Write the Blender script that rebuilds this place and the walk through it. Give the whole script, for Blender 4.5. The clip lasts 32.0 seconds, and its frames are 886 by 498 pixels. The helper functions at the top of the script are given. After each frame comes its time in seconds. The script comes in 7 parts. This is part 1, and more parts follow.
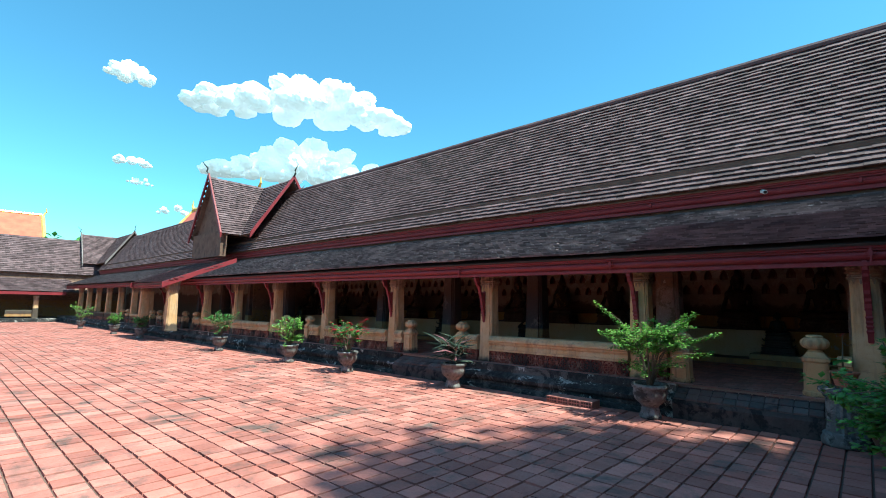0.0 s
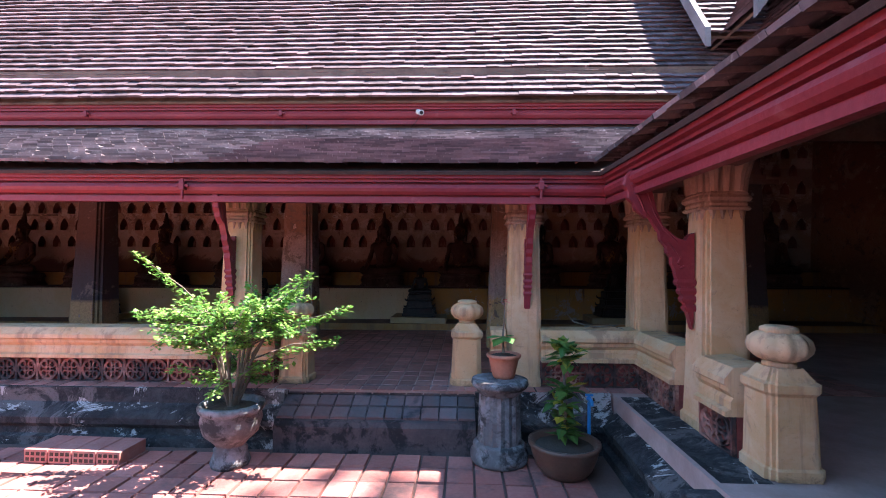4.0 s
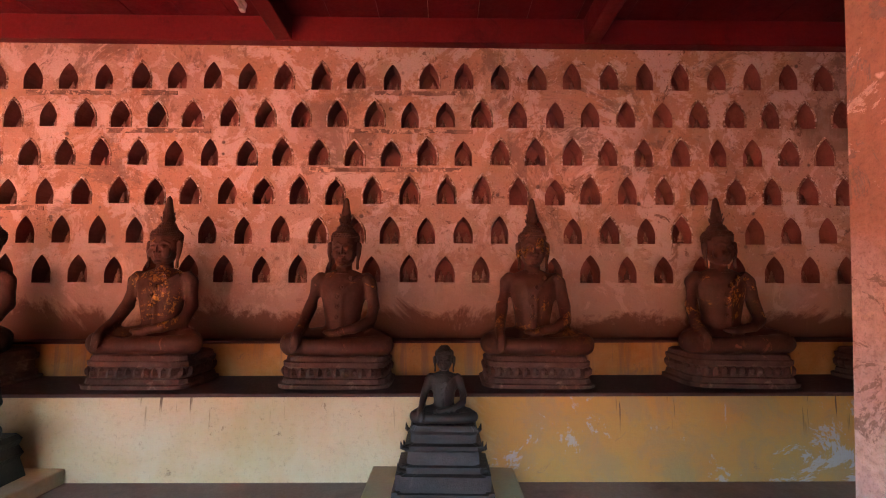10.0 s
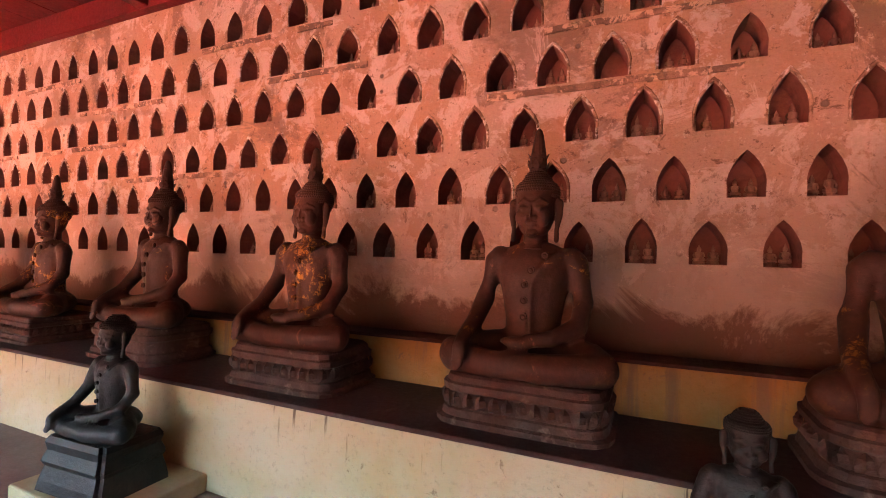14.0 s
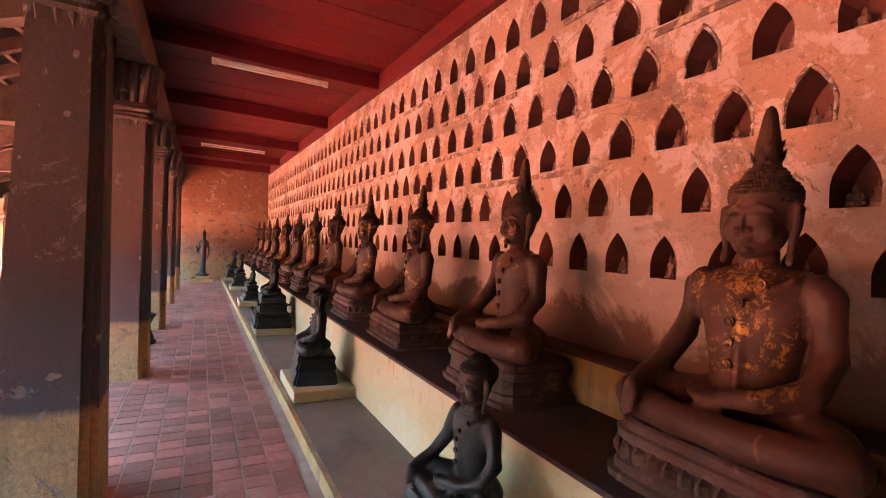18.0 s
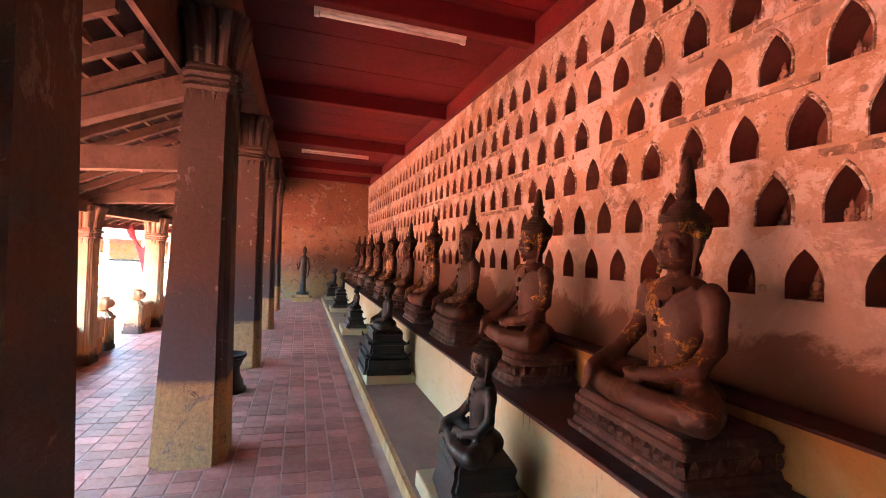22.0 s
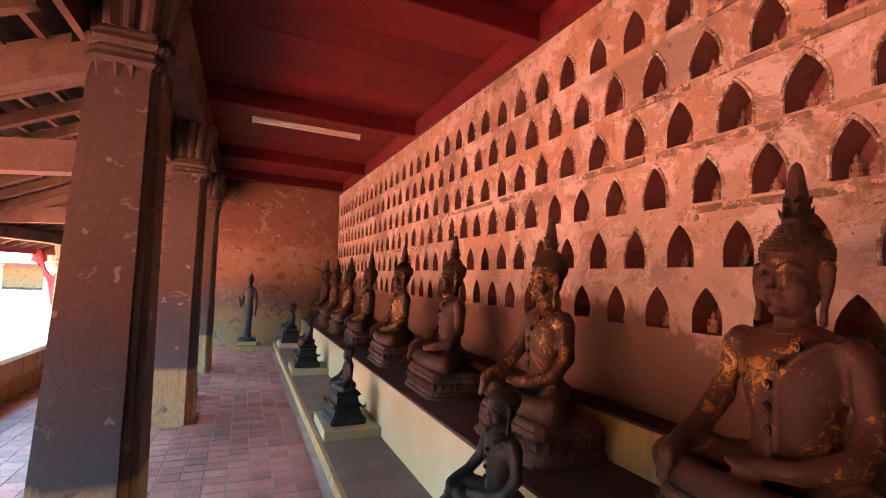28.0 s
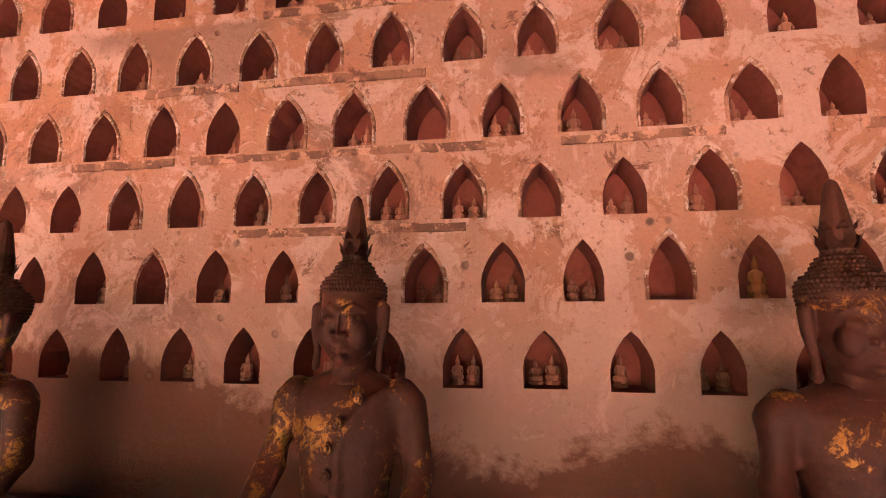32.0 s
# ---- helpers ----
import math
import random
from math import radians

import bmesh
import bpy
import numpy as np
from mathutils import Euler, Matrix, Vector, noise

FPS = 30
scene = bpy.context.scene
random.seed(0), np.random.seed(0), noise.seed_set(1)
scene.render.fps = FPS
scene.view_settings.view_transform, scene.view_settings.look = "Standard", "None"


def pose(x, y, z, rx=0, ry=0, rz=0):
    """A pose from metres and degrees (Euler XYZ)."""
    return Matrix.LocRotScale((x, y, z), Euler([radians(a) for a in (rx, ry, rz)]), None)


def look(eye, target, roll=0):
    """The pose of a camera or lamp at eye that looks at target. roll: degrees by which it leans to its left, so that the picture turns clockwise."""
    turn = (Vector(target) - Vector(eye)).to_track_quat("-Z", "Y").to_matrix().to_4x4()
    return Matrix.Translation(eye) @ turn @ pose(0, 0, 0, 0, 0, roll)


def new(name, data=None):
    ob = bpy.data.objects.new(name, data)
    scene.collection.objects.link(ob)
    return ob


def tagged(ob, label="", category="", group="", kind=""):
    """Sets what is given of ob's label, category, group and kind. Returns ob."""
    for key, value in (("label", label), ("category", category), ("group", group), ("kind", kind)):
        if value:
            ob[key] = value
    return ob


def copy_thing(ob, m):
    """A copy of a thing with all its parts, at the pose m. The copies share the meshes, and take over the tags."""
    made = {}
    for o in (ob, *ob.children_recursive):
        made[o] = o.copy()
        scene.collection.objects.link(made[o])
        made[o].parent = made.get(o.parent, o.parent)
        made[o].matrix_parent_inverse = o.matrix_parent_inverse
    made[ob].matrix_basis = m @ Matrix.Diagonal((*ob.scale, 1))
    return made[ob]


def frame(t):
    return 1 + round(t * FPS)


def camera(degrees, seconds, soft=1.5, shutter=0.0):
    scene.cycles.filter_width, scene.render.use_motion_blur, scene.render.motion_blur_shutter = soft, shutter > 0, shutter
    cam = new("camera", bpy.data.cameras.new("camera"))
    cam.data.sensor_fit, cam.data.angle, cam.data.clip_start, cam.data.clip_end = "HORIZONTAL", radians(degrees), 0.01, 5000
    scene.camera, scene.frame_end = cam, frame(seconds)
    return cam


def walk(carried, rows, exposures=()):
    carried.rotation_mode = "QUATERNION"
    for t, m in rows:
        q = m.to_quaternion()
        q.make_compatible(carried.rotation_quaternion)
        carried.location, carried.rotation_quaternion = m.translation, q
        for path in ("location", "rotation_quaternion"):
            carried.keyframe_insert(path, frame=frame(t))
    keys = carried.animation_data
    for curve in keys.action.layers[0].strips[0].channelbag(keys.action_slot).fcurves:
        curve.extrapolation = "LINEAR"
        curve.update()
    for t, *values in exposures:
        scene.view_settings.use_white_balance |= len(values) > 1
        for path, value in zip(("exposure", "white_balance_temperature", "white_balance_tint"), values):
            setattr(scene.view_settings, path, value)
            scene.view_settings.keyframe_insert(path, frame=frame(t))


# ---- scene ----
cam = camera(87.8, 32.0, soft=1.0)
# seconds, place in metres, turn in degrees
ROWS = [
    (0.0, 0.0000, 0.0000, 1.4670, 96.760, -1.230, 42.350),
    (0.5, 0.0704, 0.2989, 1.4652, 96.450, -1.000, 25.810),
    (1.0, -0.0420, 0.6427, 1.4814, 95.820, -0.810, 15.980),
    (1.5, -0.0757, 1.0391, 1.4760, 95.190, -0.830, 11.190),
    (2.0, -0.0921, 1.4806, 1.5030, 94.330, -0.750, 7.870),
    (2.5, -0.2334, 1.9199, 1.5156, 93.210, -0.780, 6.180),
    (4.5, -0.5669, 3.7066, 1.4832, 91.970, -0.700, 2.260),
    (5.0, -0.6530, 4.1576, 1.5066, 92.290, -0.660, 2.050),
    (5.5, -0.7976, 4.6378, 1.5282, 92.460, -0.700, 2.650),
    (6.0, -0.8557, 5.1168, 1.5426, 93.010, -0.720, 2.370),
    (6.5, -0.9873, 5.5748, 1.5516, 92.980, -0.600, 1.950),
    (7.0, -1.1023, 6.0041, 1.5588, 92.640, -0.840, 2.060),
    (7.5, -1.1288, 6.4758, 1.5075, 93.097, -0.902, 1.960),
    (8.0, -1.2156, 6.9094, 1.4814, 93.825, -0.904, 1.299),
    (8.5, -1.2676, 7.3237, 1.5057, 94.812, -0.865, 1.099),
    (9.0, -1.2539, 7.7249, 1.6254, 94.869, -0.877, 1.049),
    (9.5, -1.2524, 8.0026, 1.7139, 94.968, -0.744, 0.388),
    (10.0, -1.2914, 8.2310, 1.7574, 95.206, -0.631, 0.018),
    (10.5, -1.2296, 8.3443, 1.7865, 95.834, -0.599, -0.193),
    (11.0, -1.1803, 8.4045, 1.8156, 95.383, -0.617, 0.196),
    (11.5, -1.1606, 8.4865, 1.8232, 94.682, -0.755, 0.045),
    (12.0, -1.2321, 8.6705, 1.8163, 93.821, -0.793, 0.494),
    (12.5, -1.3243, 8.8746, 1.8148, 92.912, -0.995, 3.783),
    (13.0, -1.3318, 9.1221, 1.8115, 91.925, -1.328, 9.312),
    (13.5, -1.3891, 9.3418, 1.8046, 91.405, -1.629, 16.241),
    (14.0, -1.5211, 9.5151, 1.8192, 91.091, -2.028, 24.609),
    (14.5, -1.5452, 9.6187, 1.8447, 90.400, -2.375, 32.798),
    (15.0, -1.5079, 9.7298, 1.8539, 90.043, -2.670, 39.766),
    (15.5, -1.5063, 9.7776, 1.8709, 89.622, -3.005, 45.000),
    (17.5, -2.2188, 9.8738, 1.8759, 89.074, -3.667, 59.410),
    (18.0, -2.4951, 9.9770, 1.9091, 89.246, -3.616, 62.106),
    (18.5, -2.8108, 10.0032, 1.9014, 89.328, -3.617, 64.903),
    (19.0, -3.0571, 10.0124, 1.9010, 89.223, -3.586, 68.231),
    (19.5, -3.2839, 10.0614, 1.9077, 88.643, -3.632, 71.158),
    (20.0, -3.4984, 10.0705, 1.9000, 88.537, -3.528, 72.965),
    (20.5, -3.7516, 9.9649, 1.8851, 88.536, -3.383, 74.085),
    (21.0, -3.9681, 9.9099, 1.8792, 88.855, -3.249, 74.365),
    (21.5, -4.2245, 9.9650, 1.9040, 89.464, -3.166, 73.896),
    (22.0, -4.4853, 10.0062, 1.9053, 90.323, -3.173, 72.866),
    (22.5, -4.7776, 9.9673, 1.9318, 90.852, -3.240, 72.526),
    (23.0, -5.0500, 9.9466, 1.9259, 90.881, -3.386, 72.677),
    (23.5, -5.3614, 9.9622, 1.9437, 90.807, -3.402, 72.109),
    (24.0, -5.6859, 9.9364, 1.9291, 90.543, -3.337, 71.661),
    (24.5, -5.9815, 9.9029, 1.9162, 90.659, -3.312, 72.153),
    (25.0, -6.2776, 9.9471, 1.9178, 90.705, -3.258, 72.225),
    (25.5, -6.5641, 9.9952, 1.9224, 91.185, -3.196, 71.652),
    (27.5, -7.7535, 9.9870, 1.9338, 93.053, -3.103, 68.211),
    (28.0, -8.0690, 9.9574, 1.9474, 93.702, -3.078, 66.598),
    (28.5, -8.3702, 10.0036, 1.9414, 94.304, -3.111, 65.119),
    (29.0, -8.6330, 10.0533, 1.9695, 95.154, -2.920, 61.911),
    (29.5, -8.8148, 10.0625, 1.9833, 96.129, -2.747, 56.893),
    (30.0, -8.8740, 10.0732, 2.0051, 96.873, -2.483, 50.341),
    (30.5, -8.8311, 10.1164, 2.0143, 97.535, -2.094, 42.210),
    (31.0, -8.7444, 10.1705, 2.0234, 97.915, -1.560, 32.298),
    (31.5, -8.6434, 10.2328, 2.0236, 98.226, -1.056, 20.915),
    (32.0, -8.5251, 10.2816, 2.0256, 98.403, -0.518, 9.312),
]
walk(cam, [(t, pose(*at_)) for t, *at_ in ROWS],
     exposures=[(0.0, 1.2, 5700, -18), (1.0, 1.9, 5900, 0), (2.0, 2.45, 6200, 12), (4.5, 2.95, 6150, 18), (6.0, 3.2, 6100, 17), (7.0, 3.7, 6550, 18), (8.0, 5.5, 7950, 27), (9.0, 6.25, 8050, 27), (12.0, 6.4, 8050, 25), (15.0, 6.55, 7850, 18), (20.0, 6.4, 7900, 17), (25.0, 6.15, 7650, 10), (29.0, 6.0, 7000, 2), (32.0, 6.0, 6250, -17)])

# ---- light ----
SUN = Vector((0.50, 0.13, 1.0)).normalized()
world = bpy.data.worlds.new("sky")
scene.world = world
world.use_nodes = True
wn, wl = world.node_tree.nodes, world.node_tree.links
sky = wn.new("ShaderNodeTexSky")
sky.sky_type = 'NISHITA'
sky.sun_disc = False
sky.sun_elevation = math.asin(SUN.z)
sky.sun_rotation = math.atan2(SUN.x, SUN.y)
sky.air_density, sky.dust_density, sky.ozone_density = 1.0, 0.3, 1.6
tint = wn.new("ShaderNodeMix")
tint.data_type, tint.blend_type = 'RGBA', 'MULTIPLY'
tint.inputs[0].default_value = 1.0
tint.inputs[7].default_value = (0.76, 1.12, 1.18, 1)
wl.new(sky.outputs[0], tint.inputs[6])
wl.new(tint.outputs[2], wn["Background"].inputs[0])
wn["Background"].inputs[1].default_value = 0.095
sun_data = bpy.data.lights.new("sun", 'SUN')
sun_data.energy, sun_data.angle, sun_data.color = 5.0, radians(0.53), (1.0, 0.95, 0.87)
sun = new("sun", sun_data)
sun.matrix_world = look(SUN * 60, (0, 0, 0))

# ---- plan in metres ----
G = 0.45            # gallery floor above the courtyard
SL = 0.0135         # fall of ground and floors towards the west, metres a metre
ROT = Matrix.Rotation(-math.atan(SL), 4, 'Y')
WALL_Y = 12.123     # face of the niche wall
END_X = -19.5       # end wall of the aisle
EAVE_Y, UP_Y, RIDGE_Y = 6.98, 9.02, 10.85
EAVE_Z, UP_Z, RIDGE_Z = 2.215, 3.40, 6.46
EAVE_X, UP_X, RIDGE_X = 0.60, 2.64, 4.50
COL_Y, IN_Y = 7.47, 9.34
PLINTH_Y = 6.93     # foot of the main plinth
OUT_XS = [0.0, -2.60, -5.55, -8.3, -11.15, -14.05, -16.95, -19.8, -24.4, -27.2, -30.0, -32.8, -35.6, -38.4, -41.2, -44.0]
IN_XS = [0.0, -2.73, -5.58, -8.18, -10.92, -13.85, -16.7, -19.75, -22.6, -25.4]
BEAM_XS = [-0.05, -2.67, -5.55, -8.40, -11.12, -14.0, -16.85, -19.0]
YARD = 0.04         # courtyard paving at x = 0
FAR_X = -47.0
CEIL_Z = 4.08


# ---- mesh helpers ----
def part(name, bm, mat, parent=None, label="", smooth=False):
    """Link a bmesh as one mesh object, under a thing or part if one is given."""
    me = bpy.data.meshes.new(name)
    bm.to_mesh(me)
    bm.free()
    for m in (mat if isinstance(mat, (list, tuple)) else [mat]):
        me.materials.append(m)
    if smooth:
        me.polygons.foreach_set("use_smooth", [True] * len(me.polygons))
    ob = new(name, me)
    if parent:
        ob.parent = parent
        ob.matrix_parent_inverse = parent.matrix_world.inverted() if parent.type != 'EMPTY' else Matrix()
    if label:
        ob["label"] = label
    return ob


def raw(name, verts, faces, mat, parent=None, smooth=False):
    """A mesh object straight from vertices and faces, for large joined work."""
    me = bpy.data.meshes.new(name)
    me.from_pydata(verts, [], faces)
    me.materials.append(mat)
    if smooth:
        me.polygons.foreach_set("use_smooth", [True] * len(me.polygons))
    ob = new(name, me)
    if parent:
        ob.parent = parent
    return ob


def share(name, me, parent, m):
    ob = new(name, me)
    ob.parent = parent
    ob.matrix_basis = m
    return ob


def thing(name, label, category, m=None, group="", kind=""):
    ob = new(name)
    ob.empty_display_size = 0.1
    if m is not None:
        ob.matrix_basis = m
    return tagged(ob, label, category, group, kind)


def box(bm, x0, x1, y0, y1, z0, z1, bevel=0.0, mi=0):
    vs = [bm.verts.new((x, y, z)) for z in (z0, z1) for x, y in ((x0, y0), (x1, y0), (x1, y1), (x0, y1))]
    fs = [bm.faces.new([vs[i] for i in q]) for q in ((3, 2, 1, 0), (4, 5, 6, 7), (0, 1, 5, 4), (1, 2, 6, 5), (2, 3, 7, 6), (3, 0, 4, 7))]
    for f in fs:
        f.material_index = mi
    if bevel:
        es = list({e for f in fs for e in f.edges})
        bmesh.ops.bevel(bm, geom=es, offset=bevel, segments=2, affect='EDGES', profile=0.5)
    return bm


def boxed(*a, **k):
    return box(bmesh.new(), *a, **k)


def loft(bm, rings, cap=True, mi=0, closed=True):
    rows = [[bm.verts.new(p) for p in ring] for ring in rings]
    n = len(rows[0])
    fs = []
    for a, b in zip(rows, rows[1:]):
        for i in range(n if closed else n - 1):
            j = (i + 1) % n
            fs.append(bm.faces.new((a[i], a[j], b[j], b[i])))
    if cap and closed:
        fs.append(bm.faces.new(list(reversed(rows[0]))))
        fs.append(bm.faces.new(rows[-1]))
    for f in fs:
        f.material_index = mi
    return fs


def circle(r, z, n=20, ry=None, cx=0, cy=0, wave=0.0, lobes=8):
    ry = r if ry is None else ry
    out = []
    for i in range(n):
        a = 2 * math.pi * i / n
        k = 1 + wave * math.cos(lobes * a)
        out.append(Vector((cx + r * k * math.cos(a), cy + ry * k * math.sin(a), z)))
    return out


def lathe(bm, profile, n=20, cx=0, cy=0, mi=0, wave=0.0, lobes=8):
    return loft(bm, [circle(max(r, 0.0005), z, n, cx=cx, cy=cy, wave=wave, lobes=lobes) for r, z in profile], mi=mi)


def redent(w, d, z, steps=2, s=0.11, cx=0, cy=0):
    """Square ring with stepped corners, as on the columns."""
    q = []
    for i in range(steps + 1):
        a, b = 1 - s * i, 1 - s * (steps - i)
        q.append((a, b))
        if i < steps:
            q.append((a - s, b))
    q = q[::-1]
    corner = [(x, y) for x, y in q]
    pts = []
    for k in range(4):
        c, sn = ((1, 0), (0, 1), (-1, 0), (0, -1))[k]
        for x, y in (corner[::-1]):
            pts.append((x * c - y * sn, x * sn + y * c))
    return [Vector((cx + w * x, cy + d * y, z)) for x, y in pts]


def rect(w, d, z, cx=0, cy=0):
    return [Vector((cx + sx * w, cy + sy * d, z)) for sx, sy in ((-1, -1), (1, -1), (1, 1), (-1, 1))]


def rrect(w, d, z, r=0.25, n=3, cx=0, cy=0):
    """Rounded rectangle ring."""
    pts = []
    rr = r * min(w, d)
    for sx, sy, a0 in ((1, 1, 0), (-1, 1, 90), (-1, -1, 180), (1, -1, 270)):
        for i in range(n + 1):
            a = radians(a0 + 90 * i / n)
            pts.append(Vector((cx + sx * (w - rr) + rr * math.cos(a), cy + sy * (d - rr) + rr * math.sin(a), z)))
    return pts


def tube(bm, pts, radii, n=8, mi=0):
    rings = []
    pts = [Vector(p) for p in pts]
    for i, p in enumerate(pts):
        d = (pts[min(i + 1, len(pts) - 1)] - pts[max(i - 1, 0)]).normalized()
        u = d.orthogonal().normalized() if abs(d.z) > 0.95 else d.cross(Vector((0, 0, 1))).normalized()
        v = d.cross(u)
        r = radii[i] if isinstance(radii, (list, tuple)) else radii
        rings.append([p + r * (u * math.cos(2 * math.pi * k / n) + v * math.sin(2 * math.pi * k / n)) for k in range(n)])
    return loft(bm, rings, mi=mi)


def ball(bm, c, r, seg=10, rings=7, mi=0):
    """Ellipsoid at c with radii r."""
    c = Vector(c)
    rs = r if isinstance(r, (list, tuple)) else (r, r, r)
    return loft(bm, [[c + Vector((rs[0] * math.sin(t) * math.cos(a), rs[1] * math.sin(t) * math.sin(a), -rs[2] * math.cos(t)))
                      for a in [2 * math.pi * k / seg for k in range(seg)]]
                     for t in [max(0.06, min(math.pi - 0.06, math.pi * i / rings)) for i in range(rings + 1)]], mi=mi)


def prism_x(bm, profile, x0, x1, mi=0):
    """Extrude a (y, z) profile along x."""
    return loft(bm, [[Vector((x, y, z)) for y, z in profile] for x in (x0, x1)], mi=mi)


def prism_y(bm, profile, y0, y1, mi=0):
    """Extrude an (x, z) profile along y."""
    return loft(bm, [[Vector((x, y, z)) for x, z in profile] for y in (y0, y1)], mi=mi)


# ---- materials ----
def mat_new(name):
    m = bpy.data.materials.new(name)
    m.use_nodes = True
    p = m.node_tree.nodes["Principled BSDF"]
    p.inputs["Specular IOR Level"].default_value = 0.3
    return m, m.node_tree.nodes, m.node_tree.links, p


def ramp(nt, stops):
    r = nt.nodes.new("ShaderNodeValToRGB")
    while len(r.color_ramp.elements) < len(stops):
        r.color_ramp.elements.new(0.5)
    for e, (p, c) in zip(r.color_ramp.elements, stops):
        e.position, e.color = p, (*c, 1) if len(c) == 3 else c
    return r


def noise_tex(nt, scale, detail=6, rough=0.6, vec=None, dist=0.0):
    n = nt.nodes.new("ShaderNodeTexNoise")
    n.inputs["Scale"].default_value, n.inputs["Detail"].default_value = scale, detail
    n.inputs["Roughness"].default_value, n.inputs["Distortion"].default_value = rough, dist
    nt.links.new(vec if vec else position(nt), n.inputs["Vector"])
    return n.outputs["Fac"]


def position(nt):
    g = nt.nodes.get("where") or nt.nodes.new("ShaderNodeNewGeometry")
    g.name = "where"
    return g.outputs["Position"]


def mix(nt, fac, a, b, mode='MIX'):
    m = nt.nodes.new("ShaderNodeMix")
    m.data_type, m.blend_type = 'RGBA', mode
    for sock, v in ((m.inputs[0], fac), (m.inputs[6], a), (m.inputs[7], b)):
        if hasattr(v, "links"):
            nt.links.new(v, sock)
        elif sock.type == 'RGBA':
            sock.default_value = (*v, 1)
        else:
            sock.default_value = v
    return m.outputs[2]


def bump(nt, height, strength=0.3, dist=0.02):
    b = nt.nodes.new("ShaderNodeBump")
    b.inputs["Strength"].default_value, b.inputs["Distance"].default_value = strength, dist
    nt.links.new(height, b.inputs["Height"])
    return b.outputs["Normal"]


def remap(nt, v, lo, hi, a=0.0, b=1.0):
    m = nt.nodes.new("ShaderNodeMapRange")
    nt.links.new(v, m.inputs[0])
    for i, x in enumerate((lo, hi, a, b)):
        m.inputs[i + 1].default_value = x
    return m.outputs[0]


def surface(name, base, alt, scale=3.0, fine=40.0, rough=0.8, bump_s=0.25, spread=(0.35, 0.65), metal=0.0, rnd=0.0, stain=None, stain_scale=1.3, stain_at=(0.52, 0.68), coords='world', island=False, bump_d=0.01):
    """Two colours mixed at two scales, with fine relief, optional stains and a tint for each piece."""
    m, n, l, p = mat_new(name)
    nt = m.node_tree
    vec = None
    if coords == 'object':
        vec = n.new("ShaderNodeTexCoord").outputs["Object"]
    big, small = noise_tex(nt, scale, 5, 0.65, vec), noise_tex(nt, fine, 4, 0.7, vec)
    col = mix(nt, remap(nt, big, *spread), base, alt)
    col = mix(nt, remap(nt, small, 0.3, 0.7, 0.0, 0.35), col, tuple(x * 0.62 for x in base))
    if stain:
        s = noise_tex(nt, stain_scale, 7, 0.7, vec, 0.4)
        col = mix(nt, remap(nt, s, *stain_at), col, stain)
    if rnd:
        if island:
            r = n.new("ShaderNodeNewGeometry").outputs["Random Per Island"]
        else:
            r = n.new("ShaderNodeObjectInfo").outputs["Random"]
        hsv = n.new("ShaderNodeHueSaturation")
        l.new(remap(nt, r, 0, 1, 1 - rnd, 1 + rnd), hsv.inputs["Value"])
        l.new(col, hsv.inputs["Color"])
        col = hsv.outputs[0]
    l.new(col, p.inputs["Base Color"])
    p.inputs["Metallic"].default_value = metal
    l.new(remap(nt, small, 0.2, 0.8, rough - 0.1, min(1, rough + 0.1)), p.inputs["Roughness"])
    l.new(bump(nt, small, bump_s, bump_d), p.inputs["Normal"])
    return m


PAVER = surface("fired_clay_paver", (0.37, 0.118, 0.092), (0.48, 0.19, 0.155), 0.9, 30, 0.85, 0.35, rnd=0.28, stain=(0.13, 0.08, 0.07), stain_scale=1.6, stain_at=(0.5, 0.66))
PAVER_I = surface("fired_clay_paving", (0.37, 0.118, 0.092), (0.48, 0.19, 0.155), 0.9, 30, 0.85, 0.35, rnd=0.28, island=True, stain=(0.13, 0.08, 0.07), stain_scale=1.6, stain_at=(0.5, 0.66))
JOINT = surface("dark_joint_earth", (0.115, 0.07, 0.058), (0.17, 0.10, 0.082), 2, 50, 0.95)
FLOOR_T = surface("gallery_floor_tile", (0.325, 0.12, 0.094), (0.494, 0.208, 0.169), 1.5, 25, 0.5, 0.2, rnd=0.3, stain=(0.273, 0.13, 0.104), stain_scale=0.9)
FLOOR_I = surface("gallery_floor_tiling", (0.325, 0.12, 0.094), (0.494, 0.208, 0.169), 1.5, 25, 0.5, 0.2, rnd=0.3, island=True, stain=(0.273, 0.13, 0.104), stain_scale=0.9)
MORTAR = surface("pale_mortar", (0.506, 0.341, 0.297), (0.352, 0.231, 0.198), 3, 50, 0.9)
SHINGLE = surface("weathered_roof_tile", (0.088, 0.052, 0.056), (0.150, 0.094, 0.098), 1.1, 40, 0.85, 0.4, rnd=0.4, island=True, stain=(0.30, 0.24, 0.24), stain_scale=11, stain_at=(0.64, 0.69))
SHINGLE_P = surface("weathered_roof_shingle", (0.088, 0.052, 0.056), (0.150, 0.094, 0.098), 1.1, 40, 0.85, 0.4, rnd=0.4, stain=(0.30, 0.24, 0.24), stain_scale=11, stain_at=(0.64, 0.69))
PENT = surface("lichened_pent_roof_tile", (0.115, 0.085, 0.088), (0.21, 0.165, 0.165), 1.1, 40, 0.85, 0.4, rnd=0.5, island=True, stain=(0.36, 0.31, 0.30), stain_scale=9, stain_at=(0.58, 0.66))
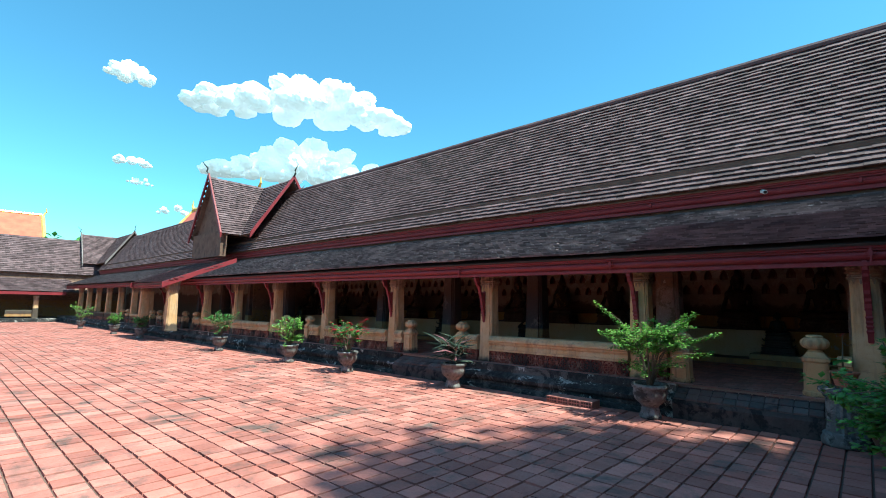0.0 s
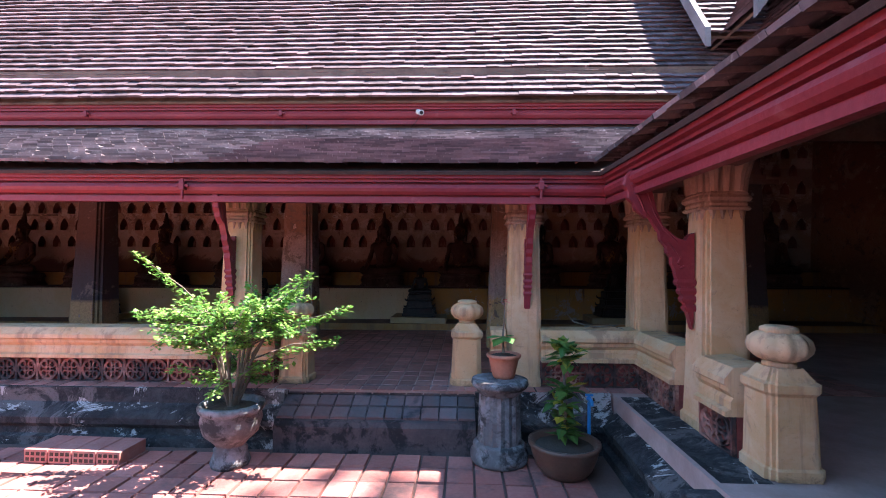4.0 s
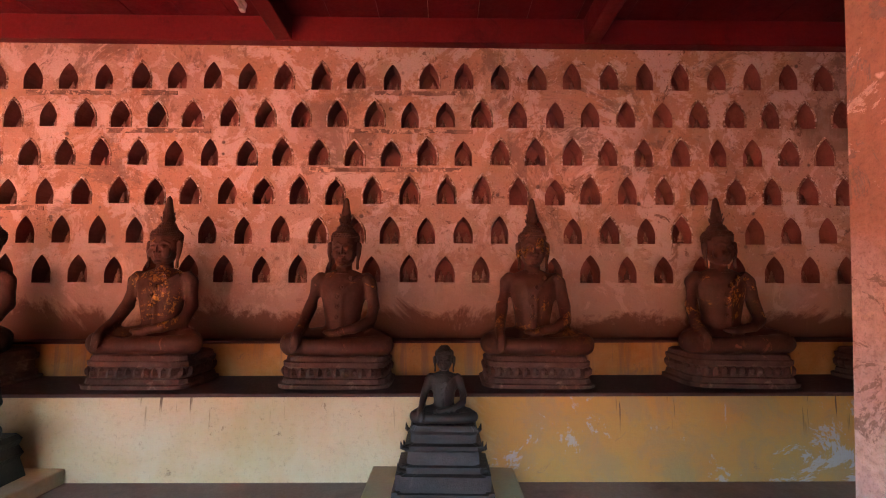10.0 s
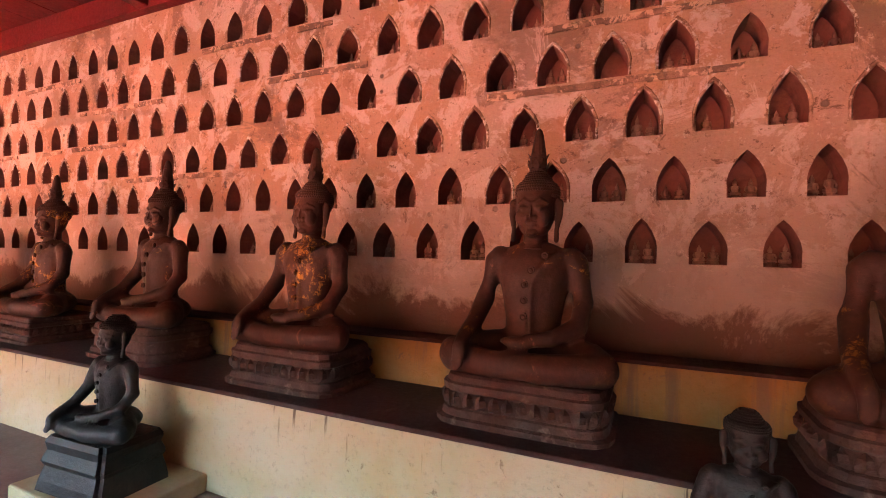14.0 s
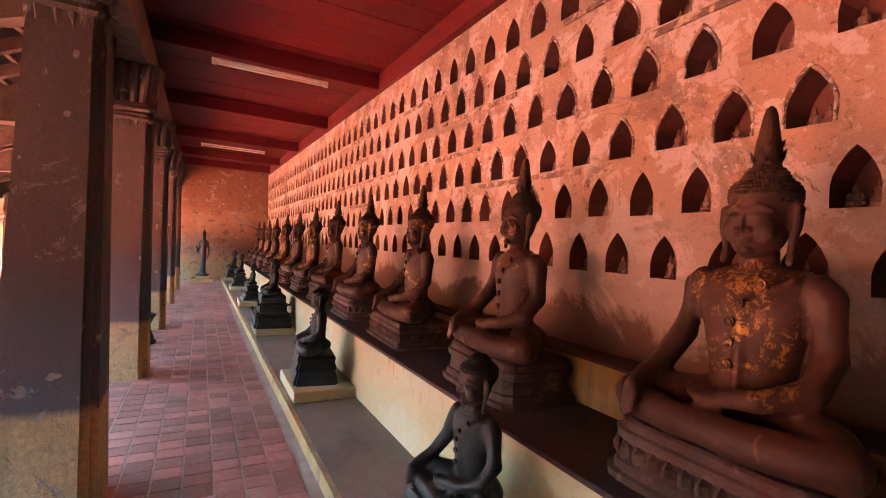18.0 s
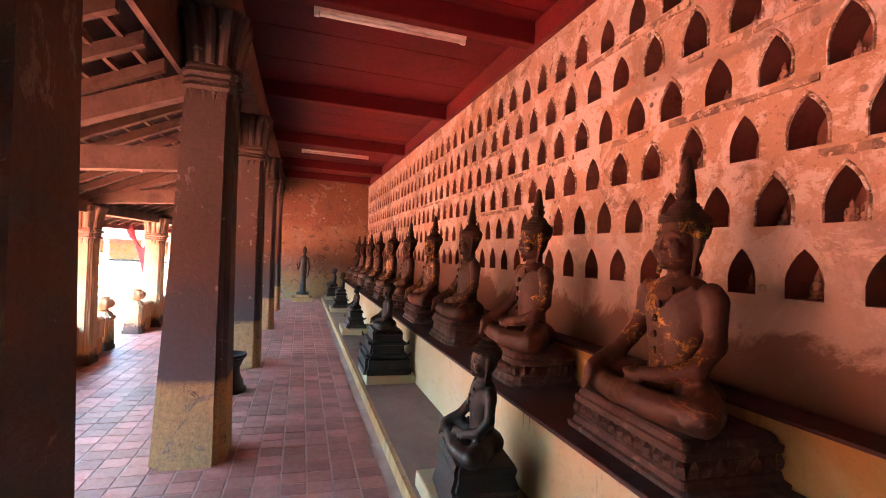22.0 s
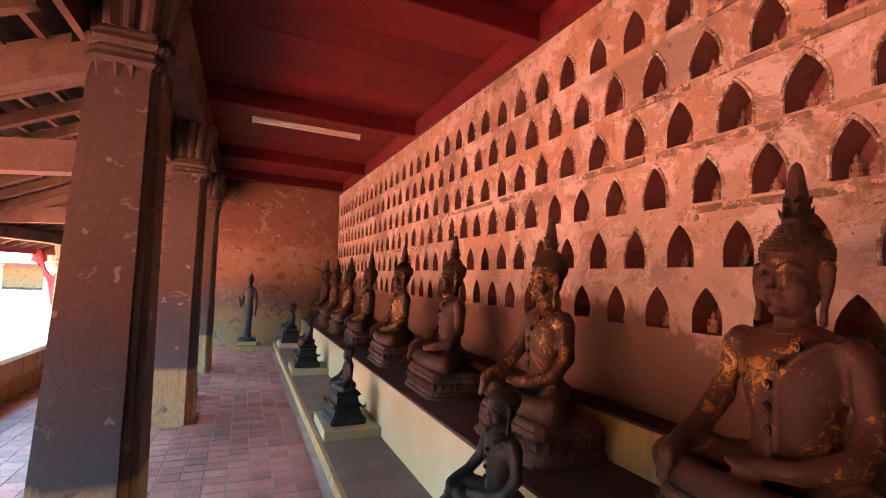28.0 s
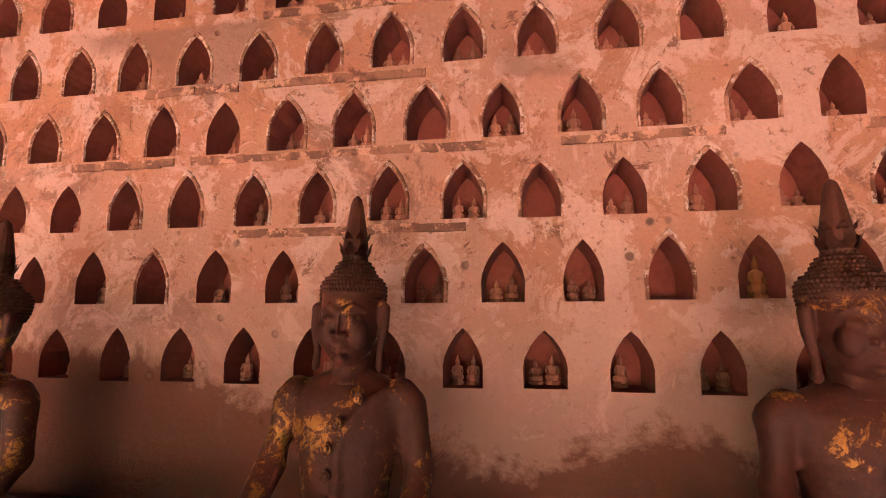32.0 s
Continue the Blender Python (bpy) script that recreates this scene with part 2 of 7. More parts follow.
RED = surface("oxblood_painted_wood", (0.20, 0.022, 0.030), (0.26, 0.035, 0.042), 1.2, 35, 0.5, 0.2, stain=(0.30, 0.09, 0.09), stain_scale=5, stain_at=(0.6, 0.8))
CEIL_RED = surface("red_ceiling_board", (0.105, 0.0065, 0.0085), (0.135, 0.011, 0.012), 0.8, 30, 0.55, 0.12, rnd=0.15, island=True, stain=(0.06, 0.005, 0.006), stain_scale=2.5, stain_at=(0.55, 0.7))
RAFTER = surface("old_brown_timber", (0.132, 0.072, 0.051), (0.204, 0.12, 0.084), 2.5, 45, 0.8, 0.35, stain=(0.072, 0.036, 0.03), stain_scale=3)
# Underside of the lower roofs; shade between the battens is put into this dark colour.
UNDER = surface("shade_dark_roof_underside", (0.045, 0.028, 0.024), (0.075, 0.045, 0.038), 4, 40, 0.9, 0.3)
STONE = surface("grey_cast_stone", (0.14, 0.125, 0.12), (0.27, 0.25, 0.245), 5, 45, 0.9, 0.8, spread=(0.44, 0.58), stain=(0.045, 0.04, 0.038), stain_scale=6, stain_at=(0.5, 0.6), coords='object')
TERRA = surface("terracotta_pot", (0.46, 0.16, 0.09), (0.52, 0.21, 0.13), 5, 50, 0.75, 0.2, coords='object')
GLAZED = surface("brown_glazed_pot", (0.10, 0.05, 0.035), (0.15, 0.08, 0.055), 5, 50, 0.35, 0.1, coords='object')
LATTICE = surface("red_clay_lattice", (0.27, 0.085, 0.06), (0.40, 0.21, 0.16), 7, 60, 0.85, 0.3, spread=(0.45, 0.6), stain=(0.05, 0.03, 0.027), stain_scale=2.2, stain_at=(0.46, 0.58))
# Red of the ledge tops, darkened to carry the shade under the statues.
LEDGE_TOP = surface("shade_darkened_red_ledge", (0.049, 0.015, 0.012), (0.077, 0.028, 0.022), 1.6, 40, 0.75, 0.25, stain=(0.126, 0.077, 0.059), stain_scale=3, stain_at=(0.6, 0.75))
LOW_TOP = surface("grey_brown_screed", (0.20, 0.115, 0.085), (0.27, 0.165, 0.125), 1.6, 40, 0.85, 0.25, stain=(0.13, 0.075, 0.06), stain_scale=1.4)
BRONZE = surface("black_bronze", (0.013, 0.010, 0.009), (0.030, 0.022, 0.019), 9, 70, 0.5, 0.35, metal=0.1, stain=(0.075, 0.055, 0.048), stain_scale=8, stain_at=(0.62, 0.8), coords='object')
FIGURINE = surface("dusty_clay_figurine", (0.255, 0.119, 0.085), (0.323, 0.187, 0.136), 14, 80, 0.85, 0.2, rnd=0.35, coords='object')
FIGURINES = surface("dusty_clay_figurines", (0.221, 0.102, 0.076), (0.306, 0.17, 0.128), 14, 80, 0.85, 0.2, rnd=0.35, island=True)
WHITE = surface("white_enamel", (0.78, 0.76, 0.72), (0.70, 0.66, 0.62), 4, 40, 0.4, 0.05)
PALE = surface("weathered_grey_board", (0.17, 0.13, 0.125), (0.26, 0.215, 0.21), 2, 40, 0.8, 0.3)
BRICK = surface("hollow_red_brick", (0.42, 0.15, 0.12), (0.50, 0.22, 0.18), 5, 60, 0.85, 0.3, rnd=0.15)
SOIL = surface("potting_soil", (0.05, 0.035, 0.025), (0.09, 0.06, 0.045), 12, 60, 0.95, 0.5)
BARK = surface("grey_bark", (0.13, 0.095, 0.07), (0.22, 0.17, 0.13), 8, 60, 0.9, 0.5)
IRON = surface("dark_iron", (0.03, 0.03, 0.032), (0.06, 0.055, 0.05), 6, 60, 0.5, 0.2, metal=0.6)
BLUE = surface("blue_plastic", (0.03, 0.24, 0.55), (0.05, 0.30, 0.60), 6, 60, 0.4, 0.05)
ROOF_RED = surface("orange_temple_tile", (0.55, 0.10, 0.06), (0.62, 0.16, 0.09), 1, 10, 0.5, 0.1)
GOLDEN = surface("gilt_trim", (0.75, 0.48, 0.12), (0.8, 0.58, 0.2), 2, 20, 0.4, 0.1, metal=0.3)


def leaf_mat(name, a, b, flower=None):
    m, n, l, p = mat_new(name)
    nt = m.node_tree
    r = n.new("ShaderNodeNewGeometry").outputs["Random Per Island"]
    stops = [(0.0, a), (0.75, b)] + ([(0.97, flower)] if flower else [])
    rp = ramp(nt, stops)
    l.new(r, rp.inputs[0])
    col = mix(nt, remap(nt, noise_tex(nt, 60, 3), 0.3, 0.7, 0, 0.3), rp.outputs[0], tuple(x * 0.6 for x in a))
    l.new(col, p.inputs["Base Color"])
    p.inputs["Roughness"].default_value = 0.45
    tr = n.new("ShaderNodeBsdfTranslucent")
    l.new(col, tr.inputs["Color"])
    ms = n.new("ShaderNodeMixShader")
    ms.inputs[0].default_value = 0.35
    l.new(p.outputs[0], ms.inputs[1])
    l.new(tr.outputs[0], ms.inputs[2])
    l.new(ms.outputs[0], n["Material Output"].inputs[0])
    return m


LEAF_BRIGHT = leaf_mat("bright_green_leaf", (0.10, 0.25, 0.045), (0.27, 0.45, 0.09))
LEAF_DEEP = leaf_mat("deep_green_leaf", (0.045, 0.14, 0.035), (0.12, 0.27, 0.055))
LEAF_MID = leaf_mat("mid_green_leaf", (0.07, 0.19, 0.04), (0.19, 0.36, 0.07))
LEAF_CROTON = leaf_mat("croton_leaf", (0.05, 0.13, 0.03), (0.14, 0.22, 0.04), (0.55, 0.36, 0.03))
LEAF_DARK = leaf_mat("purple_green_leaf", (0.03, 0.045, 0.03), (0.08, 0.10, 0.07), (0.25, 0.10, 0.12))
PETAL = leaf_mat("crimson_petal", (0.50, 0.03, 0.05), (0.62, 0.06, 0.09))


def plaster_material():
    """Peach limewash of the niche wall: pale washes, lost patches, chips, dark mould, and a dark foot that is part
    stain, part painted shade.
    """
    m, n, l, p = mat_new("peach_niche_plaster")
    nt = m.node_tree
    big, mid, fine = noise_tex(nt, 0.55, 6, 0.7, dist=0.3), noise_tex(nt, 2.4, 8, 0.72, dist=0.5), noise_tex(nt, 26, 5, 0.75)
    col = mix(nt, remap(nt, big, 0.42, 0.58), (0.372, 0.217, 0.137), (0.380, 0.266, 0.205))
    col = mix(nt, remap(nt, mid, 0.515, 0.535, 0, 0.85), col, (0.50, 0.40, 0.34))
    col = mix(nt, remap(nt, noise_tex(nt, 1.7, 9, 0.75, dist=0.5), 0.555, 0.575, 0, 0.75), col, (0.274, 0.148, 0.087))
    col = mix(nt, remap(nt, noise_tex(nt, 0.9, 9, 0.78, dist=0.7), 0.545, 0.585, 0, 0.70), col, (0.150, 0.096, 0.072))
    col = mix(nt, remap(nt, noise_tex(nt, 5.5, 9, 0.78, dist=0.8), 0.60, 0.625, 0, 0.85), col, (0.122, 0.065, 0.042))
    col = mix(nt, remap(nt, fine, 0.60, 0.66, 0, 0.8), col, (0.144, 0.076, 0.049))
    col = mix(nt, remap(nt, noise_tex(nt, 15, 8, 0.8, dist=0.4), 0.60, 0.625, 0, 0.85), col, (0.486, 0.395, 0.327))
    col = mix(nt, remap(nt, noise_tex(nt, 70, 3, 0.7), 0.35, 0.7, 0.0, 0.3), col, (0.228, 0.129, 0.084))
    vo = n.new("ShaderNodeTexVoronoi")
    vo.inputs["Scale"].default_value, vo.inputs["Randomness"].default_value = 6.4, 1.0
    l.new(position(nt), vo.inputs["Vector"])
    chip = remap(nt, vo.outputs["Distance"], 0.085, 0.13, 1.0, 0.0)
    gate = n.new("ShaderNodeMath")
    gate.operation = 'MULTIPLY'
    l.new(chip, gate.inputs[0])
    l.new(remap(nt, noise_tex(nt, 1.3, 3, 0.5), 0.53, 0.56), gate.inputs[1])
    col = mix(nt, gate.outputs[0], col, (0.160, 0.114, 0.091))
    sep = n.new("ShaderNodeSeparateXYZ")
    l.new(position(nt), sep.inputs[0])

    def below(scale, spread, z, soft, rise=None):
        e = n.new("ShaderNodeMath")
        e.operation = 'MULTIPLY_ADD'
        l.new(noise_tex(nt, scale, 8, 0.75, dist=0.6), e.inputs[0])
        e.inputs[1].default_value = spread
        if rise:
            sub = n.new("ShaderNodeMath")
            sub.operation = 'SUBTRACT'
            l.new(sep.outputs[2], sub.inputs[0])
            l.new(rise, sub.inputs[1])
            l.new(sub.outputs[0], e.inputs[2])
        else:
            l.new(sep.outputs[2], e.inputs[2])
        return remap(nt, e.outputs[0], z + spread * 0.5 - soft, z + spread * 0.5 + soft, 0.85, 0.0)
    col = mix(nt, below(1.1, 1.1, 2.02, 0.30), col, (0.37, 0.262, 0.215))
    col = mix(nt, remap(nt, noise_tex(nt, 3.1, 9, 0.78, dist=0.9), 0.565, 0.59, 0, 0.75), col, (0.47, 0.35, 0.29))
    # Ragged dark dado, higher in the west: part stain, part statue shadow put into colour.
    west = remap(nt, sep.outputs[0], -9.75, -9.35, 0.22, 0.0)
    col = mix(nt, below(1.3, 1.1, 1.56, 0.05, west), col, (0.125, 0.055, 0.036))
    # grey weathered band between two rows
    band = n.new("ShaderNodeMath")
    band.operation = 'MULTIPLY'
    l.new(remap(nt, noise_tex(nt, 0.8, 3, 0.5), 0.50, 0.56), band.inputs[0])
    e = n.new("ShaderNodeMath")
    e.operation = 'MULTIPLY_ADD'
    l.new(noise_tex(nt, 6.0, 8, 0.75), e.inputs[0])
    e.inputs[1].default_value = 0.10
    l.new(sep.outputs[2], e.inputs[2])
    both = n.new("ShaderNodeMath")
    both.operation = 'MULTIPLY'
    l.new(remap(nt, e.outputs[0], 3.03, 3.06), both.inputs[0])
    l.new(remap(nt, e.outputs[0], 3.40, 3.43, 1.0, 0.0), both.inputs[1])
    l.new(both.outputs[0], band.inputs[1])
    grey = n.new("ShaderNodeMath")
    grey.operation = 'MULTIPLY'
    l.new(band.outputs[0], grey.inputs[0])
    grey.inputs[1].default_value = 0.72
    col = mix(nt, grey.outputs[0], col, (0.20, 0.135, 0.10))
    l.new(col, p.inputs["Base Color"])
    p.inputs["Roughness"].default_value = 0.9
    hgt = mix(nt, gate.outputs[0], mix(nt, 0.5, mid, fine), (0, 0, 0))
    l.new(bump(nt, hgt, 0.6, 0.025), p.inputs["Normal"])
    return m


def weathered(name, base, wash, grime, black, foot=0.0, foot_soft=0.3, own=False):
    """Limewash with drips running down, grime in patches and black mould that creeps up from the foot."""
    m, n, l, p = mat_new(name)
    nt = m.node_tree
    vec = n.new("ShaderNodeTexCoord").outputs["Object"] if own else position(nt)
    st = n.new("ShaderNodeVectorMath")
    st.operation = 'MULTIPLY'
    st.inputs[1].default_value = (9, 9, 0.7)
    l.new(vec, st.inputs[0])
    drip = noise_tex(nt, 1.0, 6, 0.65, st.outputs[0])
    mid, fine = noise_tex(nt, 3.2, 8, 0.72, dist=0.4), noise_tex(nt, 38, 5, 0.75)
    col = mix(nt, remap(nt, mid, 0.42, 0.6), base, wash)
    col = mix(nt, remap(nt, drip, 0.52, 0.62, 0, 0.7), col, grime)
    col = mix(nt, remap(nt, noise_tex(nt, 7, 9, 0.78, dist=0.7), 0.60, 0.65, 0, 0.6), col, grime)
    col = mix(nt, remap(nt, fine, 0.58, 0.7, 0, 0.5), col, tuple(x * 0.55 for x in base))
    if black:
        sep = n.new("ShaderNodeSeparateXYZ")
        l.new(vec, sep.inputs[0])
        e = n.new("ShaderNodeMath")
        e.operation = 'MULTIPLY_ADD'
        l.new(noise_tex(nt, 5.0, 8, 0.75, dist=0.5), e.inputs[0])
        e.inputs[1].default_value = foot_soft * 2.2
        l.new(sep.outputs[2], e.inputs[2])
        col = mix(nt, remap(nt, e.outputs[0], foot + foot_soft * 0.8, foot + foot_soft * 1.3, 0.92, 0.0), col, black)
    l.new(col, p.inputs["Base Color"])
    p.inputs["Roughness"].default_value = 0.88
    l.new(bump(nt, mix(nt, 0.5, mid, fine), 0.5, 0.014), p.inputs["Normal"])
    return m


def mouldy():
    """Old plaster gone black, with white flaked islands and green-grey bloom."""
    m, n, l, p = mat_new("mouldy_black_plaster")
    nt = m.node_tree
    big, mid, fine = noise_tex(nt, 1.4, 9, 0.78, dist=0.7), noise_tex(nt, 5, 9, 0.78, dist=0.5), noise_tex(nt, 40, 5, 0.75)
    col = mix(nt, remap(nt, mid, 0.42, 0.6), (0.017, 0.016, 0.017), (0.060, 0.053, 0.052))
    col = mix(nt, remap(nt, big, 0.52, 0.56, 0, 0.75), col, (0.15, 0.128, 0.12))
    flake = remap(nt, noise_tex(nt, 2.3, 9, 0.74, dist=0.9), 0.575, 0.60)
    col = mix(nt, flake, col, (0.46, 0.42, 0.39))
    col = mix(nt, remap(nt, fine, 0.55, 0.68, 0, 0.7), col, (0.035, 0.032, 0.03))
    l.new(col, p.inputs["Base Color"])
    p.inputs["Roughness"].default_value = 0.92
    l.new(bump(nt, mix(nt, 0.45, mid, fine), 0.8, 0.03), p.inputs["Normal"])
    return m


def banded(name, bands, peel, soft=0.05, own=False, peel_at=0.585, streak=0.3):
    """Paint bands by height with ragged edges and peeling."""
    m, n, l, p = mat_new(name)
    nt = m.node_tree
    sep = n.new("ShaderNodeSeparateXYZ")
    l.new(n.new("ShaderNodeTexCoord").outputs["Object"] if own else position(nt), sep.inputs[0])
    mid, fine = noise_tex(nt, 3.0, 7, 0.7, dist=0.4), noise_tex(nt, 35, 4, 0.7)
    col = bands[0][1]
    out = None
    for z, c, spread in bands[1:]:
        e = n.new("ShaderNodeMath")
        e.operation = 'MULTIPLY_ADD'
        l.new(mid, e.inputs[0])
        e.inputs[1].default_value = spread
        l.new(sep.outputs[2], e.inputs[2])
        out = mix(nt, remap(nt, e.outputs[0], z + spread * 0.5 - soft * 0.3, z + spread * 0.5 + soft * 0.3 + spread * 0.25), out if out else col, c)
    st = n.new("ShaderNodeVectorMath")
    st.operation = 'MULTIPLY'
    st.inputs[1].default_value = (16, 16, 1.1)
    l.new(position(nt), st.inputs[0])
    dull = tuple(0.45 * (a + b) * 0.5 for a, b in zip(peel, bands[-1][1]))
    out = mix(nt, remap(nt, noise_tex(nt, 1.0, 7, 0.7, st.outputs[0]), 0.52, 0.66, 0, streak), out, dull)
    out = mix(nt, remap(nt, noise_tex(nt, 2.6, 9, 0.78, dist=0.9), peel_at, peel_at + 0.012, 0, 0.9), out, peel)
    out = mix(nt, remap(nt, noise_tex(nt, 5.2, 9, 0.78, dist=0.7), peel_at + 0.01, peel_at + 0.03, 0, 0.85), out, tuple(x * 0.36 for x in peel))
    vo = n.new("ShaderNodeTexVoronoi")
    vo.inputs["Scale"].default_value = 5.0
    ws = n.new("ShaderNodeVectorMath")
    l.new(position(nt), ws.inputs[0])
    nz = n.new("ShaderNodeTexNoise")
    nz.inputs["Scale"].default_value = 9.0
    sc = n.new("ShaderNodeVectorMath")
    sc.operation = 'SCALE'
    sc.inputs["Scale"].default_value = 0.16
    l.new(position(nt), nz.inputs["Vector"])
    l.new(nz.outputs["Color"], sc.inputs[0])
    l.new(sc.outputs[0], ws.inputs[1])
    l.new(ws.outputs[0], vo.inputs["Vector"])
    out = mix(nt, remap(nt, vo.outputs["Distance"], 0.10, 0.125, 0.9, 0.0), out, tuple(min(0.7, x * 1.35) for x in peel))
    out = mix(nt, remap(nt, fine, 0.3, 0.7, 0, 0.45), out, tuple(x * 0.5 for x in bands[-1][1]))
    out = mix(nt, remap(nt, noise_tex(nt, 110, 3, 0.7), 0.5, 0.7, 0, 0.4), out, tuple(x * 0.4 for x in bands[-1][1]))
    l.new(out, p.inputs["Base Color"])
    p.inputs["Roughness"].default_value = 0.85
    l.new(bump(nt, mix(nt, 0.5, mid, fine), 0.4, 0.015), p.inputs["Normal"])
    return m


def ledge_wash():
    """Pale ochre wash with thin black drips from the top edge; towards the corner it turns deep ochre and peels to grey."""
    m, n, l, p = mat_new("drip_stained_ochre_wash")
    nt = m.node_tree
    sep = n.new("ShaderNodeSeparateXYZ")
    l.new(position(nt), sep.inputs[0])
    col = mix(nt, remap(nt, noise_tex(nt, 1.3, 7, 0.7, dist=0.4), 0.4, 0.62), (0.50, 0.33, 0.165), (0.53, 0.38, 0.235))
    e = n.new("ShaderNodeMath")
    e.operation = 'MULTIPLY_ADD'
    l.new(noise_tex(nt, 1.1, 7, 0.7, dist=0.6), e.inputs[0])
    e.inputs[1].default_value = 1.6
    l.new(sep.outputs[0], e.inputs[2])
    east = remap(nt, e.outputs[0], -0.35, -0.05)
    worn = mix(nt, remap(nt, noise_tex(nt, 3.4, 9, 0.75, dist=0.5), 0.45, 0.56), (0.40, 0.20, 0.055), (0.33, 0.19, 0.075))
    worn = mix(nt, remap(nt, noise_tex(nt, 2.0, 9, 0.77, dist=0.9), 0.56, 0.575, 0, 0.9), worn, (0.34, 0.30, 0.30))
    col = mix(nt, east, col, worn)
    st = n.new("ShaderNodeVectorMath")
    st.operation = 'MULTIPLY'
    st.inputs[1].default_value = (26, 26, 1.5)
    l.new(position(nt), st.inputs[0])
    fade = n.new("ShaderNodeMath")
    fade.operation = 'MULTIPLY'
    l.new(remap(nt, noise_tex(nt, 1.0, 5, 0.6, st.outputs[0]), 0.63, 0.67, 0, 0.9), fade.inputs[0])
    l.new(remap(nt, sep.outputs[2], 0.84, 1.02), fade.inputs[1])
    col = mix(nt, fade.outputs[0], col, (0.10, 0.055, 0.035))
    col = mix(nt, remap(nt, noise_tex(nt, 9, 8, 0.78, dist=0.5), 0.63, 0.66, 0, 0.7), col, (0.22, 0.13, 0.075))
    col = mix(nt, remap(nt, noise_tex(nt, 45, 4, 0.7), 0.55, 0.7, 0, 0.35), col, (0.26, 0.17, 0.10))
    l.new(col, p.inputs["Base Color"])
    p.inputs["Roughness"].default_value = 0.85
    l.new(bump(nt, noise_tex(nt, 24, 6, 0.7), 0.35, 0.012), p.inputs["Normal"])
    return m


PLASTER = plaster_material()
CREAM = weathered("cream_limewash", (0.55, 0.315, 0.15), (0.60, 0.385, 0.225), (0.31, 0.18, 0.11), (0.045, 0.038, 0.036), G + 0.0, 0.17)
YELLOW = weathered("ochre_limewash", (0.391, 0.191, 0.064), (0.416, 0.238, 0.111), (0.238, 0.14, 0.085), None)
PLINTH = mouldy()
CAP = weathered("weathered_capital_plaster", (0.33, 0.20, 0.135), (0.40, 0.27, 0.20), (0.17, 0.10, 0.08), None)
NICHE_IN = surface("red_niche_lining", (0.194, 0.066, 0.049), (0.238, 0.094, 0.068), 2.5, 30, 0.9, 0.2, stain=(0.144, 0.043, 0.032), stain_scale=5)
INNER = banded("peeling_column_paint", [(0, (0.54, 0.335, 0.16)), (0.55, (0.098, 0.082, 0.090), 0.06), (1.15, (0.135, 0.086, 0.070), 0.9)], (0.27, 0.205, 0.18), own=True, peel_at=0.60)
# Flaking paint of the two entrance columns, made paler for daylight falling on them.
INNER_LIT = banded("flaking_lit_column_paint", [(0, (0.60, 0.375, 0.175)), (0.64, (0.44, 0.345, 0.315), 0.06), (1.30, (0.29, 0.165, 0.112), 0.9)], (0.50, 0.39, 0.33), own=True, peel_at=0.545)
ENDWALL = banded("mouldy_end_wall", [(0, (0.40, 0.23, 0.09)), (1.0, (0.25, 0.17, 0.13), 0.3), (1.55, (0.34, 0.20, 0.125), 0.9), (2.3, (0.24, 0.115, 0.07), 1.6)], (0.36, 0.26, 0.195), peel_at=0.55, streak=0.0)


